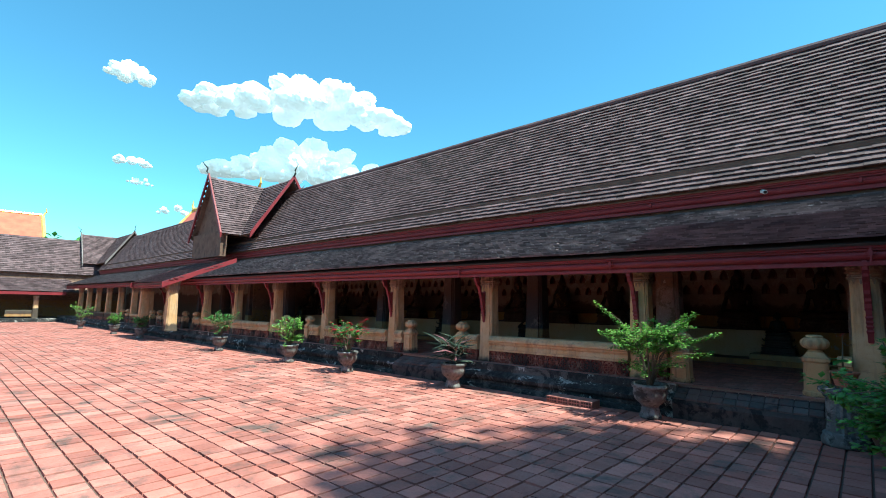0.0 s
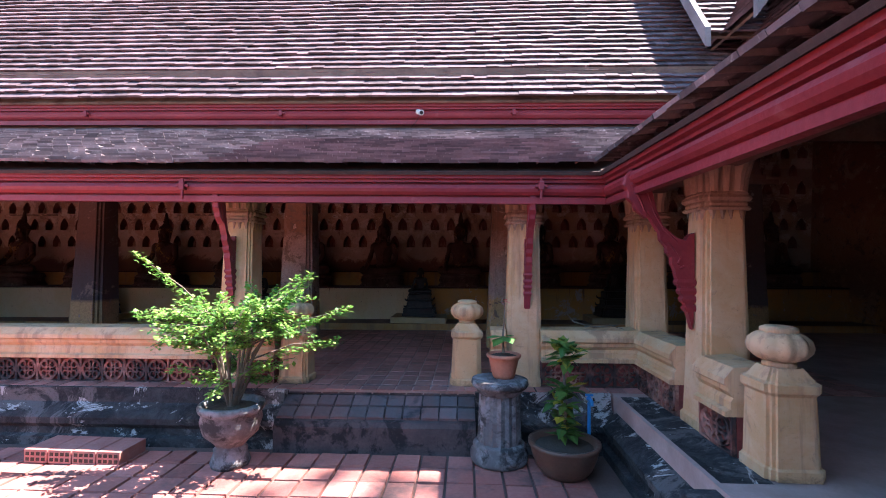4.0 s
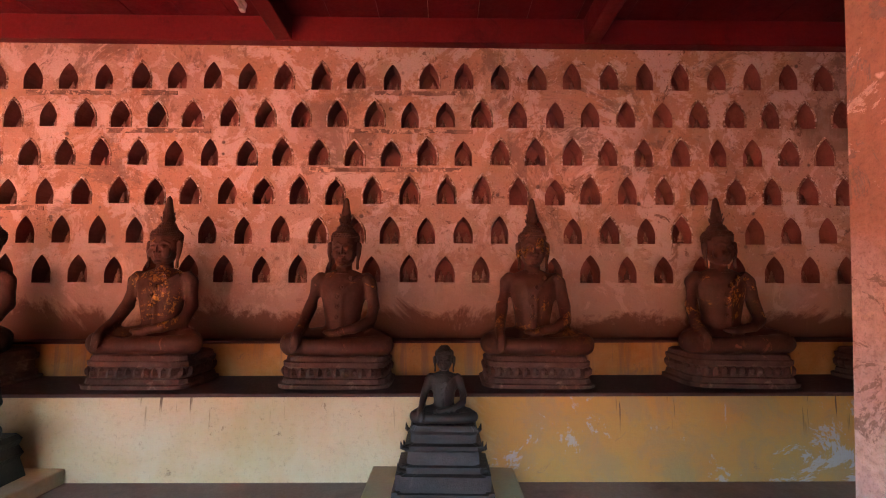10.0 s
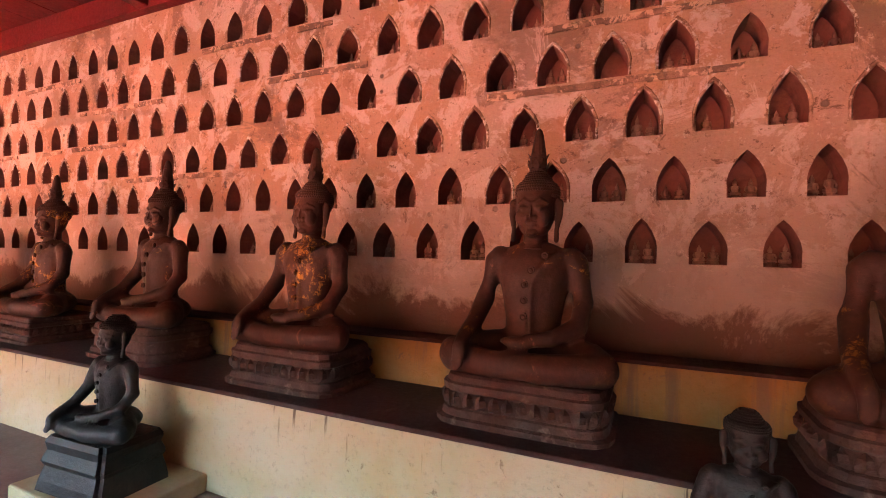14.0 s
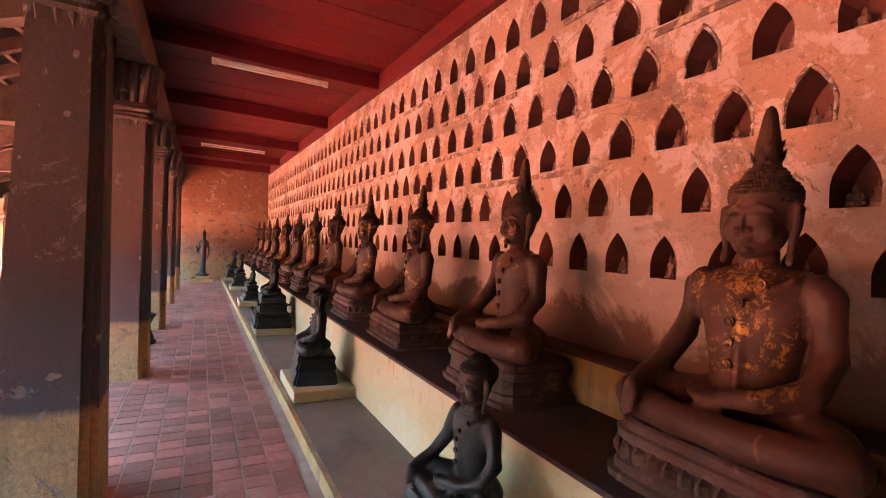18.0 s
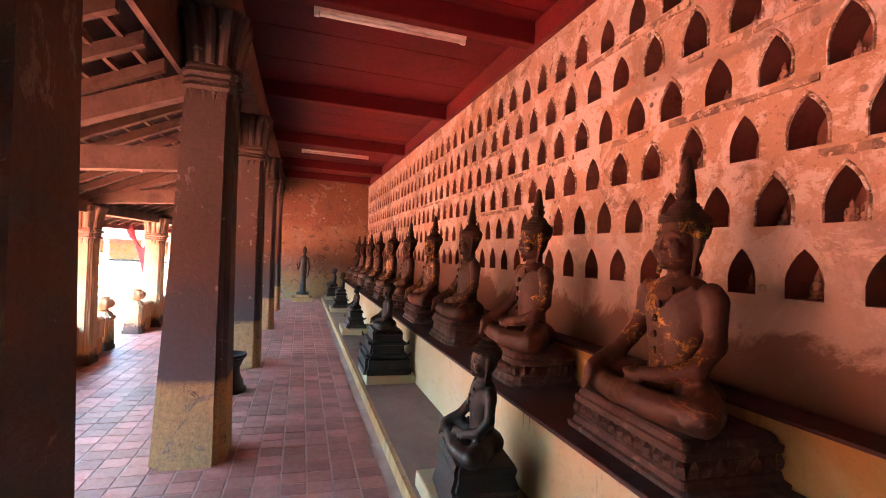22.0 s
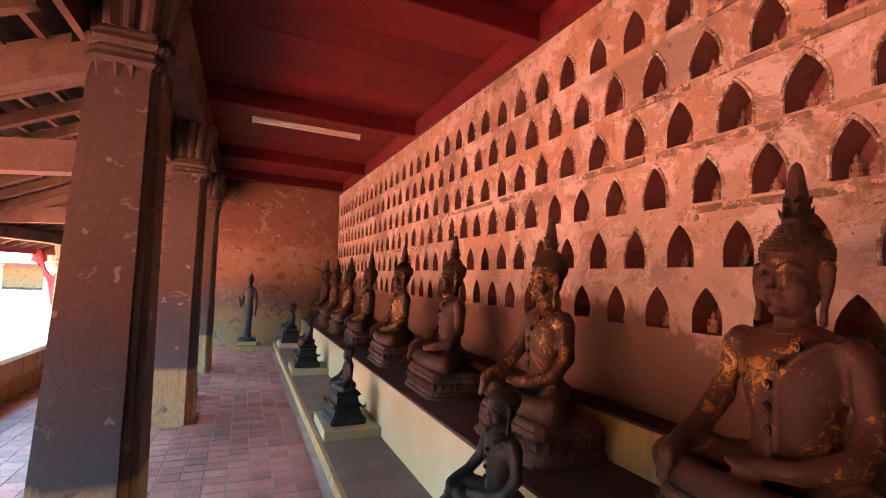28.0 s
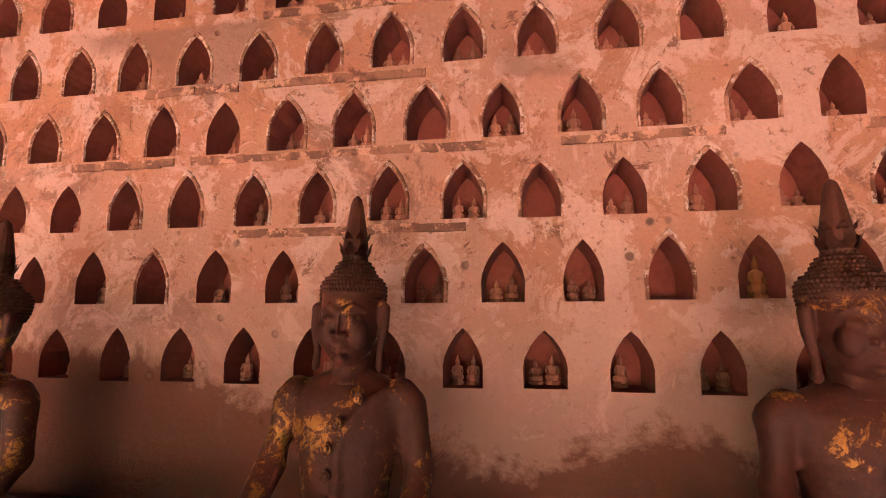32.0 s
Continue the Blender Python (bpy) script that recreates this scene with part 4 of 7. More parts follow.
# ---- roofs ----
def tile_roof(name, p0, along, up, length, slope, course, tile, keep, label, near=None, sag=0.0, mat=SHINGLE):
    """Courses of overlapping flat tiles on a sloping plane. along, up: unit vectors; keep(x, y) trims valleys."""
    rng = random.Random(name)
    p0, along, up = Vector(p0), Vector(along), Vector(up)
    nrm = along.cross(up).normalized()
    if nrm.z < 0:
        nrm = -nrm
    top = thing(name, label, "roof", kind="structure")
    v, f, n_near = [], [], 0
    th, lift = 0.026, 0.046
    pm = bpy.data.meshes.new("roof_tile")
    L = course * 1.35
    corners = [(-tile / 2 + 0.001, 0), (tile / 2 - 0.001, 0), (tile / 2 - 0.001, L), (-tile / 2 + 0.001, L)]
    pv = [along * a + up * b + nrm * (lift * (1 - b / L)) for a, b in corners] + [along * a + up * b + nrm * (lift * (1 - b / L) + th) for a, b in corners]
    pf = [(4, 5, 6, 7), (0, 1, 5, 4), (1, 2, 6, 5), (3, 0, 4, 7)]
    pm.from_pydata([tuple(q) for q in pv], [], pf)
    pm.materials.append(SHINGLE_P)
    for j in range(int(slope / course)):
        for i in range(int(length / tile) + 1):
            a = i * tile + (0.5 * tile if j % 2 else 0)
            if a > length:
                continue
            c = p0 + along * (a + 0.03 * math.sin(j * 12.9898)) + up * (j * course + rng.uniform(-0.005, 0.005))
            if not keep(c.x, c.y):
                continue
            c = c + nrm * (rng.uniform(0, 0.007) + 0.006 * math.sin(c.x * 0.7) + 0.004 * math.sin(c.x * 2.3))
            if near and n_near < 300 and near(c.x, c.y):
                share("roof_tile", pm, top, Matrix.Translation(c))
                n_near += 1
            else:
                q = len(v)
                wob = nrm * rng.uniform(-0.004, 0.006)
                v += [tuple(c + z + (wob if k in (4, 5) else Vector())) for k, z in enumerate(pv)]
                f += [tuple(q + k for k in t) for t in pf]
    rest = raw("tile_courses", v, f, mat, top)
    rest["kind"] = "stuff"
    return top


def plane_deck(name, quad, mat, label, thick=0.03):
    """A thin sloping deck under the tiles."""
    q = [Vector(p) for p in quad]
    nrm = (q[1] - q[0]).cross(q[3] - q[0]).normalized()
    if nrm.z > 0:
        nrm = -nrm
    bm = bmesh.new()
    loft(bm, [[p + nrm * thick for p in q], q])
    bmesh.ops.recalc_face_normals(bm, faces=bm.faces)
    return tagged(part(name, bm, mat), label, "roof deck", kind="structure")


def unit(a, b):
    d = Vector(b) - Vector(a)
    return d.normalized(), d.length


LOW_TOP_Y, LOW_TOP_Z = UP_Y + 0.05, 3.17
LOW_TOP_X = UP_X + 0.05
up_l, len_l = unit((0, EAVE_Y - 0.1, EAVE_Z + 0.04), (0, LOW_TOP_Y, LOW_TOP_Z))
up_u, len_u = unit((0, UP_Y - 0.12, UP_Z + 0.14), (0, RIDGE_Y, RIDGE_Z))
tile_roof("lower_roof", (FAR_X, EAVE_Y - 0.1, EAVE_Z + 0.04), (1, 0, 0), up_l, -FAR_X + 4, len_l, 0.098, 0.155,
          lambda x, y: x - EAVE_X < y - EAVE_Y, "weathered dark tile pent roof over the outer aisle", mat=PENT, near=lambda x, y: -2.6 < x < 0.5 and y < EAVE_Y + 1.1)
tile_roof("upper_roof", (FAR_X, UP_Y - 0.12, UP_Z + 0.14), (1, 0, 0), up_u, -FAR_X + 3.6, len_u, 0.118, 0.165,
          lambda x, y: x - UP_X < y - UP_Y and not (-23.7 < x < -20.3 and y > 9.9), "steep weathered dark tile roof with pale lichen")
upx_l, _ = unit((EAVE_X - 0.1, 0, EAVE_Z + 0.04), (LOW_TOP_X, 0, LOW_TOP_Z))
upx_u, lx_u = unit((UP_X - 0.12, 0, UP_Z + 0.14), (RIDGE_X, 0, RIDGE_Z))
wing_low = tile_roof("wing_lower_roof", (EAVE_X - 0.1, -12, EAVE_Z + 0.04), (0, 1, 0), upx_l, 21, len_l, 0.098, 0.155,
          lambda x, y: x - EAVE_X >= y - EAVE_Y and y < 9.2, "weathered dark tile pent roof of the side wing", mat=PENT)
tile_roof("wing_upper_roof", (UP_X - 0.12, -12, UP_Z + 0.14), (0, 1, 0), upx_u, 23.5, lx_u, 0.118, 0.165,
          lambda x, y: x - UP_X >= y - UP_Y and y < 10.9, "steep weathered dark tile roof of the side wing")

SINK = Matrix(((1, 0, 0, 0), (0, 1, 0, 0), (0, 0.02, 1, -0.02 * EAVE_Y), (0, 0, 0, 1)))
for ob in wing_low.children:
    ob.data.transform(SINK)

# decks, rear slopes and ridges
plane_deck("lower_roof_deck", [(FAR_X, EAVE_Y - 0.08, EAVE_Z + 0.02), (EAVE_X, EAVE_Y - 0.08, EAVE_Z + 0.02), (LOW_TOP_X, LOW_TOP_Y, LOW_TOP_Z), (FAR_X, LOW_TOP_Y, LOW_TOP_Z)], UNDER, "boards under the lower roof, coloured dark for the shade between the battens")
plane_deck("lower_roof_deck", [(EAVE_X - 0.08, -12, EAVE_Z + 0.02), (EAVE_X - 0.08, EAVE_Y, EAVE_Z + 0.02), (LOW_TOP_X, LOW_TOP_Y, LOW_TOP_Z), (LOW_TOP_X, -12, LOW_TOP_Z)], UNDER, "boards under the wing roof, coloured dark for the shade between the battens").data.transform(SINK)
plane_deck("upper_roof_deck", [(FAR_X, UP_Y - 0.1, UP_Z + 0.13), (UP_X, UP_Y - 0.1, UP_Z + 0.13), (RIDGE_X, RIDGE_Y, RIDGE_Z - 0.02), (FAR_X, RIDGE_Y, RIDGE_Z - 0.02)], RAFTER, "boards under the upper roof")
plane_deck("upper_roof_deck", [(UP_X - 0.1, -12, UP_Z + 0.13), (UP_X - 0.1, UP_Y, UP_Z + 0.13), (RIDGE_X, RIDGE_Y, RIDGE_Z - 0.02), (RIDGE_X, -12, RIDGE_Z - 0.02)], RAFTER, "boards under the wing upper roof")
plane_deck("rear_roof", [(FAR_X, 13.2, CEIL_Z), (6.9, 13.2, CEIL_Z), (6.9, RIDGE_Y, RIDGE_Z - 0.02), (FAR_X, RIDGE_Y, RIDGE_Z - 0.02)], RAFTER, "rear slope of the cloister roof")
plane_deck("rear_roof", [(6.9, -12, CEIL_Z), (6.9, 13.2, CEIL_Z), (RIDGE_X, 13.2, RIDGE_Z - 0.02), (RIDGE_X, -12, RIDGE_Z - 0.02)], RAFTER, "rear slope of the wing roof")
for nm, a, b in (("ridge_cap", (FAR_X, RIDGE_Y, RIDGE_Z + 0.02), (2.3, RIDGE_Y, RIDGE_Z + 0.06)), ("ridge_cap", (RIDGE_X, -12, RIDGE_Z + 0.02), (RIDGE_X, 8.4, RIDGE_Z + 0.02))):
    bm = bmesh.new()
    rng = random.Random(2)
    a, b = Vector(a), Vector(b)
    n = int((b - a).length / 1.5)
    tube(bm, [a.lerp(b, i / n) + Vector((0, 0, rng.uniform(-0.012, 0.012))) for i in range(n + 1)], [0.075] * (n + 1), 8)
    tagged(part(nm, bm, SHINGLE_P), "dark mortar ridge along the roof", "roof ridge", kind="structure")


# ---- red fascias with moulded profile ----
def fascia(x0, x1, y, z0, z1, label):
    h = z1 - z0
    prof = [(y, z0), (y, z0 + 0.20 * h), (y + 0.028, z0 + 0.215 * h), (y + 0.028, z0 + 0.27 * h), (y - 0.004, z0 + 0.30 * h), (y - 0.026, z0 + 0.40 * h), (y - 0.034, z0 + 0.52 * h), (y - 0.022, z0 + 0.64 * h),
            (y + 0.022, z0 + 0.68 * h), (y + 0.022, z0 + 0.73 * h), (y - 0.012, z0 + 0.75 * h), (y - 0.012, z0 + 0.84 * h), (y - 0.045, z0 + 0.87 * h), (y - 0.045, z1), (y + 0.06, z1), (y + 0.06, z0)]
    bm = bmesh.new()
    prism_x(bm, prof, x0, x1)
    bmesh.ops.recalc_face_normals(bm, faces=bm.faces)
    return tagged(part("eave_board", bm, RED), label, "eave board", kind="structure")


def fascia_y(y0, y1, x, z0, z1, label):
    ob = fascia(y0, y1, x, z0, z1, label)
    ob.data.transform(Matrix(((0, 1, 0, 0), (1, 0, 0, 0), (0, 0, 1, 0), (0, 0, 0, 1))))
    ob.data.flip_normals()
    return ob


fascia(FAR_X, EAVE_X - 0.004, EAVE_Y, EAVE_Z - 0.225, EAVE_Z, "moulded oxblood-red eave board of the lower roof")
fascia(FAR_X, UP_X, UP_Y, UP_Z - 0.13, UP_Z + 0.12, "moulded oxblood-red eave board of the upper roof")
fascia_y(-12, EAVE_Y + 0.02, EAVE_X, EAVE_Z - 0.225, EAVE_Z, "moulded oxblood-red eave board of the side wing").data.transform(SINK)
fascia_y(-12, UP_Y, UP_X, UP_Z - 0.13, UP_Z + 0.12, "moulded oxblood-red upper eave board of the side wing")
bm = boxed(FAR_X, 5.9, LOW_TOP_Y + 0.03, LOW_TOP_Y + 0.07, LOW_TOP_Z - 0.1, 4.02)
tagged(part("clerestory_board", bm, RAFTER), "dark boarding between the two roofs", "boarding", kind="structure")
bm = boxed(LOW_TOP_X + 0.03, LOW_TOP_X + 0.07, -12, LOW_TOP_Y, LOW_TOP_Z - 0.1, UP_Z + 0.35)
tagged(part("clerestory_board", bm, RAFTER), "dark boarding between the wing roofs", "boarding", kind="structure")

# iron-dark wooden pegs on the eave boards
for px_, y_, z_ in ((-2.86, EAVE_Y, EAVE_Z - 0.10), (0.075, EAVE_Y, EAVE_Z - 0.09), (-5.9, EAVE_Y, EAVE_Z - 0.12), (-2.90, UP_Y, UP_Z), (0.06, UP_Y, UP_Z), (-5.5, UP_Y, UP_Z)):
    peg = thing("eave_peg", "red wooden wedge peg through the eave board", "peg", Matrix.Translation((px_, y_, z_)), "eave pegs")
    part("tenon", boxed(-0.022, 0.022, -0.075, -0.018, -0.035, 0.035, 0.006), RED, peg)
    part("wedge", boxed(-0.05, 0.05, -0.065, -0.04, -0.012, 0.012, 0.004), RED, peg)
    if z_ < 3:
        part("pin", boxed(-0.009, 0.009, -0.062, -0.044, -0.11, 0.06, 0.003), RED, peg)

# ---- rafters, purlins and tie beams of the outer aisle ----
slope_l = (LOW_TOP_Z - EAVE_Z) / (LOW_TOP_Y - EAVE_Y)
for i in range(13):
    y = EAVE_Y + 0.12 + i * 0.155
    z = EAVE_Z + (y - EAVE_Y) * slope_l - 0.075
    bm = boxed(-26.0, 2.0, y - 0.016, y + 0.016, z - 0.018, z + 0.02)
    tagged(part("purlin", bm, RAFTER), "rough brown roof batten", "batten", group="roof battens", kind="structure")
for i in range(62):
    x = 0.4 - i * 0.42
    bm = bmesh.new()
    z0, z1 = EAVE_Z - 0.12, LOW_TOP_Z - 0.11
    y0, y1 = EAVE_Y + 0.07, LOW_TOP_Y
    ring = lambda y, z: [Vector((x - 0.03, y, z - 0.05)), Vector((x + 0.03, y, z - 0.05)), Vector((x + 0.03, y, z + 0.03)), Vector((x - 0.03, y, z + 0.03))]
    loft(bm, [ring(y0, z0), ring(y1, z1)])
    bmesh.ops.recalc_face_normals(bm, faces=bm.faces)
    tagged(part("rafter", bm, RAFTER), "weathered brown rafter", "rafter", group="rafters", kind="structure")
bm = boxed(FAR_X, 1.18, COL_Y - 0.09, COL_Y + 0.09, 2.14, 2.28, 0.012)
tagged(part("wall_plate", bm, RAFTER), "brown timber plate over the outer columns", "beam", kind="structure")
bm = boxed(1.03, 1.21, -12, COL_Y - 0.1, 2.14, 2.28, 0.012)
tagged(part("wall_plate", bm, RAFTER), "brown timber plate over the wing columns", "beam", kind="structure")
for xo, xi in zip(OUT_XS[:8], IN_XS[:8]):
    bm = bmesh.new()
    ring = lambda x, y, z: [Vector((x - 0.06, y, z - 0.08)), Vector((x + 0.06, y, z - 0.08)), Vector((x + 0.06, y, z + 0.08)), Vector((x - 0.06, y, z + 0.08))]
    loft(bm, [ring(xo, COL_Y + 0.05, 2.34), ring(xi, IN_Y - 0.12, 2.46)])
    bmesh.ops.recalc_face_normals(bm, faces=bm.faces)
    tagged(part("tie_beam", bm, RAFTER), "rough brown tie beam between the columns", "beam", group="tie beams", kind="structure")
    bm = bmesh.new()
    loft(bm, [ring(xo, COL_Y + 0.0, 2.30), ring(xi, IN_Y - 0.12, 3.0)])
    bmesh.ops.recalc_face_normals(bm, faces=bm.faces)
    tagged(part("principal_rafter", bm, RAFTER), "heavy sloping brown rafter", "rafter", group="principal rafters", kind="structure")


# ---- columns ----
def flutes(w, d, z, s=0.135):
    return redent(w, d, z, 2, s)


def outer_column(m):
    top = thing("outer_column", "cream limewashed column with stepped corners and a lotus capital", "column", m, "outer columns")
    bm = bmesh.new()
    h = 2.22 - G
    loft(bm, [flutes(w, w, z) for z, w in ((-0.01, 0.178), (0.05, 0.178), (0.07, 0.163), (0.35, 0.152), (h - 0.36, 0.130))])
    part("shaft", bm, CREAM, top)
    bm = bmesh.new()
    for z0, z1, w in ((h - 0.36, h - 0.335, 0.163), (h - 0.335, h - 0.30, 0.149), (h - 0.30, h - 0.265, 0.168), (h - 0.265, h - 0.24, 0.152)):
        loft(bm, [flutes(w - 0.008, w - 0.008, z0), flutes(w, w, (z0 + z1) / 2), flutes(w - 0.008, w - 0.008, z1)])
    part("collar", bm, CAP, top)
    bm = bmesh.new()
    for k in range(16):
        a = 2 * math.pi * (k + 0.5) / 16
        sq = 0.137 / max(abs(math.cos(a)), abs(math.sin(a))) * 0.95
        c, q = math.cos(a), math.sin(a)
        loft(bm, [[Vector((c * (sq + o) - q * t * 0.026, q * (sq + o) + c * t * 0.026, h - 0.35)) for t, o in ((-1, 0), (0, 0.016), (1, 0))],
                  [Vector((c * (sq + 0.004) - q * t, q * (sq + 0.004) + c * t, h - 0.42)) for t in (-0.006, 0, 0.006)]])
    bmesh.ops.recalc_face_normals(bm, faces=bm.faces)
    part("scalloped_fringe", bm, CAP, top)
    bm = bmesh.new()
    loft(bm, [flutes(0.138, 0.138, h - 0.245), flutes(0.165, 0.165, h + 0.01)])
    bmesh.ops.recalc_face_normals(bm, faces=bm.faces)
    capital = part("capital", bm, CAP, top, "weathered lotus capital")
    for k in range(12):
        a = 2 * math.pi * k / 12
        sq = 0.148 / max(abs(math.cos(a)), abs(math.sin(a))) * 0.93
        c, s = math.cos(a), math.sin(a)
        rings = []
        for z, o, wd in ((h - 0.24, 0.0, 0.037), (h - 0.14, 0.010, 0.041), (h - 0.06, 0.032, 0.043), (h - 0.015, 0.052, 0.034), (h, 0.04, 0.015)):
            r = sq + o
            rings.append([Vector((c * r - s * t * wd + c * u, s * r + c * t * wd + s * u, z)) for t, u in ((-1, -0.03), (-0.6, 0.012), (0, 0.022), (0.6, 0.012), (1, -0.03))])
        bm = bmesh.new()
        loft(bm, rings, closed=True)
        bmesh.ops.recalc_face_normals(bm, faces=bm.faces)
        part("petal", bm, CAP, capital)
    return top


def inner_column(m, paint=INNER):
    top = thing("inner_column", "tall peeling column with ochre foot, grey and brown paint", "column", m, "inner columns")
    h = 3.5 - G
    bm = bmesh.new()
    loft(bm, [redent(w, w, z, 2, 0.16) for z, w in ((-0.005, 0.238), (0.5, 0.22), (1.4, 0.192), (h - 0.55, 0.162))])
    part("shaft", bm, paint, top)
    bm = bmesh.new()
    z0 = h - 0.55
    for a, b, w in ((0.0, 0.05, 0.180), (0.05, 0.09, 0.167), (0.09, 0.14, 0.186), (0.14, 0.18, 0.168)):
        loft(bm, [redent(w - 0.01, w - 0.01, z0 + a, 2, 0.13), redent(w, w, z0 + (a + b) / 2, 2, 0.13), redent(w - 0.01, w - 0.01, z0 + b, 2, 0.13)])
    for k in range(16):
        a = 2 * math.pi * (k + 0.5) / 16
        sq = 0.168 / max(abs(math.cos(a)), abs(math.sin(a))) * 0.95
        c, s = math.cos(a), math.sin(a)
        loft(bm, [[Vector((c * (sq + o) - s * t * 0.026, s * (sq + o) + c * t * 0.026, z0 + z)) for t, o in ((-1, 0), (0, 0.018), (1, 0))] for z in (0.0,)] +
             [[Vector((c * (sq + 0.006) - s * t, s * (sq + 0.006) + c * t, z0 - 0.07)) for t in (-0.006, 0, 0.006)]], closed=True)
    part("collar", bm, paint, top)
    bm = bmesh.new()
    for k in range(12):
        a = 2 * math.pi * k / 12
        sq = 0.16 / max(abs(math.cos(a)), abs(math.sin(a))) * 0.95
        c, s = math.cos(a), math.sin(a)
        rings = []
        for z, o, wd in ((0.18, 0.0, 0.037), (0.32, 0.016, 0.041), (0.44, 0.04, 0.044), (0.53, 0.07, 0.034), (0.55, 0.055, 0.015)):
            r = sq + o
            rings.append([Vector((c * r - s * t * wd + c * u, s * r + c * t * wd + s * u, z0 + z)) for t, u in ((-1, -0.03), (-0.6, 0.012), (0, 0.022), (0.6, 0.012), (1, -0.03))])
        loft(bm, rings)
    loft(bm, [redent(0.142, 0.142, z0 + 0.17, 2, 0.13), redent(0.18, 0.18, z0 + 0.56, 2, 0.13)])
    bmesh.ops.recalc_face_normals(bm, faces=bm.faces)
    part("capital", bm, paint, top, "flared lotus capital in shade")
    return top


def stand(x, y, height):
    """Place on the falling floor and stretch so that the top keeps its level."""
    return Matrix.Translation((x, y, G + SL * x)) @ Matrix.Diagonal((1, 1, (height - SL * x) / height, 1))


def copy_to(ob, m):
    c = copy_thing(ob, Matrix())
    c.matrix_basis = m
    return c


first = outer_column(stand(OUT_XS[0], COL_Y, 2.22 - G))
for x in OUT_XS[1:]:
    copy_to(first, stand(x, COL_Y, 2.22 - G))
WING_COLS = [(1.12, COL_Y + 0.06), (1.14, 6.4), (1.13, 3.09), (1.12, 0.1), (1.12, -2.7), (1.12, -5.5)]
for x, y in WING_COLS:
    copy_to(first, stand(x, y, 2.22 - G))
IN_H = 3.5 - G
pale_in = inner_column(stand(IN_XS[0], IN_Y, IN_H), INNER_LIT)
copy_to(pale_in, stand(IN_XS[1], IN_Y, IN_H))
first_in = inner_column(stand(IN_XS[2], IN_Y, IN_H))
for x in IN_XS[3:]:
    copy_to(first_in, stand(x, IN_Y, IN_H))
for x, y in ((2.9, 9.15), (2.9, 6.4), (2.9, 3.6), (2.9, 0.8), (2.9, -2.0)):
    copy_to(first_in, stand(x, y, IN_H))


# ---- carved naga brackets ----
def bracket(m):
    """Carved red brace in the plane x = 0: its back on a column face at y = 0, the neck sweeping out and up to -y."""
    top = thing("naga_bracket", "carved oxblood-red wooden naga bracket under the eave", "bracket", m, "eave brackets")
    edge = [(0.0, 0.20), (0.0, -0.10), (-0.015, -0.40), (-0.03, -0.46), (-0.085, -0.335), (-0.13, -0.245), (-0.17, -0.15), (-0.20, -0.10), (-0.215, -0.05), (-0.245, -0.02), (-0.235, 0.03),
            (-0.275, 0.06), (-0.265, 0.10), (-0.31, 0.15), (-0.30, 0.20), (-0.335, 0.27), (-0.365, 0.36), (-0.375, 0.30), (-0.42, 0.36), (-0.43, 0.40), (-0.475, 0.44), (-0.475, 0.49), (-0.505, 0.53), (-0.49, 0.59),
            (-0.45, 0.63), (-0.40, 0.635), (-0.35, 0.60), (-0.315, 0.53), (-0.295, 0.46), (-0.275, 0.37), (-0.225, 0.25), (-0.13, 0.165), (-0.06, 0.145), (-0.035, 0.19)]
    edge = [(y * (0.66 + 0.34 * min(max(z / 0.42, 0.0), 1.0)) if 1 < i < 18 else y, z) for i, (y, z) in enumerate(edge)]
    cy, cz = -0.2, 0.1
    bm = bmesh.new()
    loft(bm, [[Vector((x, cy + (y - cy) * k, cz + (z - cz) * k)) for y, z in edge] for x, k in ((-0.034, 0.975), (-0.026, 1.0), (0.026, 1.0), (0.034, 0.975))])
    bmesh.ops.recalc_face_normals(bm, faces=bm.faces)
    body = part("body", bm, RED, top)
    for z, w in ((-0.14, 0.122), (-0.20, 0.102), (-0.255, 0.086), (-0.315, 0.066)):
        bm = bmesh.new()
        loft(bm, [rect(t, w / 2 + g, z + q, cy=-w / 2) for q, t, g in ((-0.022, 0.036, 0.0), (0.0, 0.044, 0.012), (0.022, 0.036, 0.0))])
        part("band", bm, RED, body)
    for pts, r in (([(-0.075, -0.03), (-0.11, -0.045), (-0.12, -0.01), (-0.10, 0.03), (-0.14, 0.07), (-0.19, 0.13)], 0.012), ([(-0.42, 0.56), (-0.45, 0.52), (-0.41, 0.47), (-0.38, 0.41), (-0.355, 0.34)], 0.011), ([(-0.36, 0.56), (-0.325, 0.45), (-0.29, 0.34), (-0.22, 0.22), (-0.12, 0.13)], 0.009)):
        bm = bmesh.new()
        for sx in (-0.034, 0.034):
            tube(bm, [(sx, y, z) for y, z in pts], [r * (1 - 0.08 * q) for q in range(len(pts))], 6)
        part("carved_scroll", bm, RED, body)
    return top


BR = Matrix.Diagonal((0.8, 0.68, 0.92, 1))
WING_BR = Matrix.Diagonal((0.75, 0.92, 0.97, 1))
br = bracket(Matrix.Translation((OUT_XS[0] + 0.02, COL_Y - 0.145, 1.54)) @ BR)
for x in OUT_XS[1:9]:
    copy_to(br, Matrix.Translation((x - 0.02, COL_Y - 0.145, 1.54)) @ BR)
for x, y in WING_COLS[1:4]:
    copy_to(br, pose(x - 0.145, y, 1.53, 0, 0, -90) @ WING_BR)


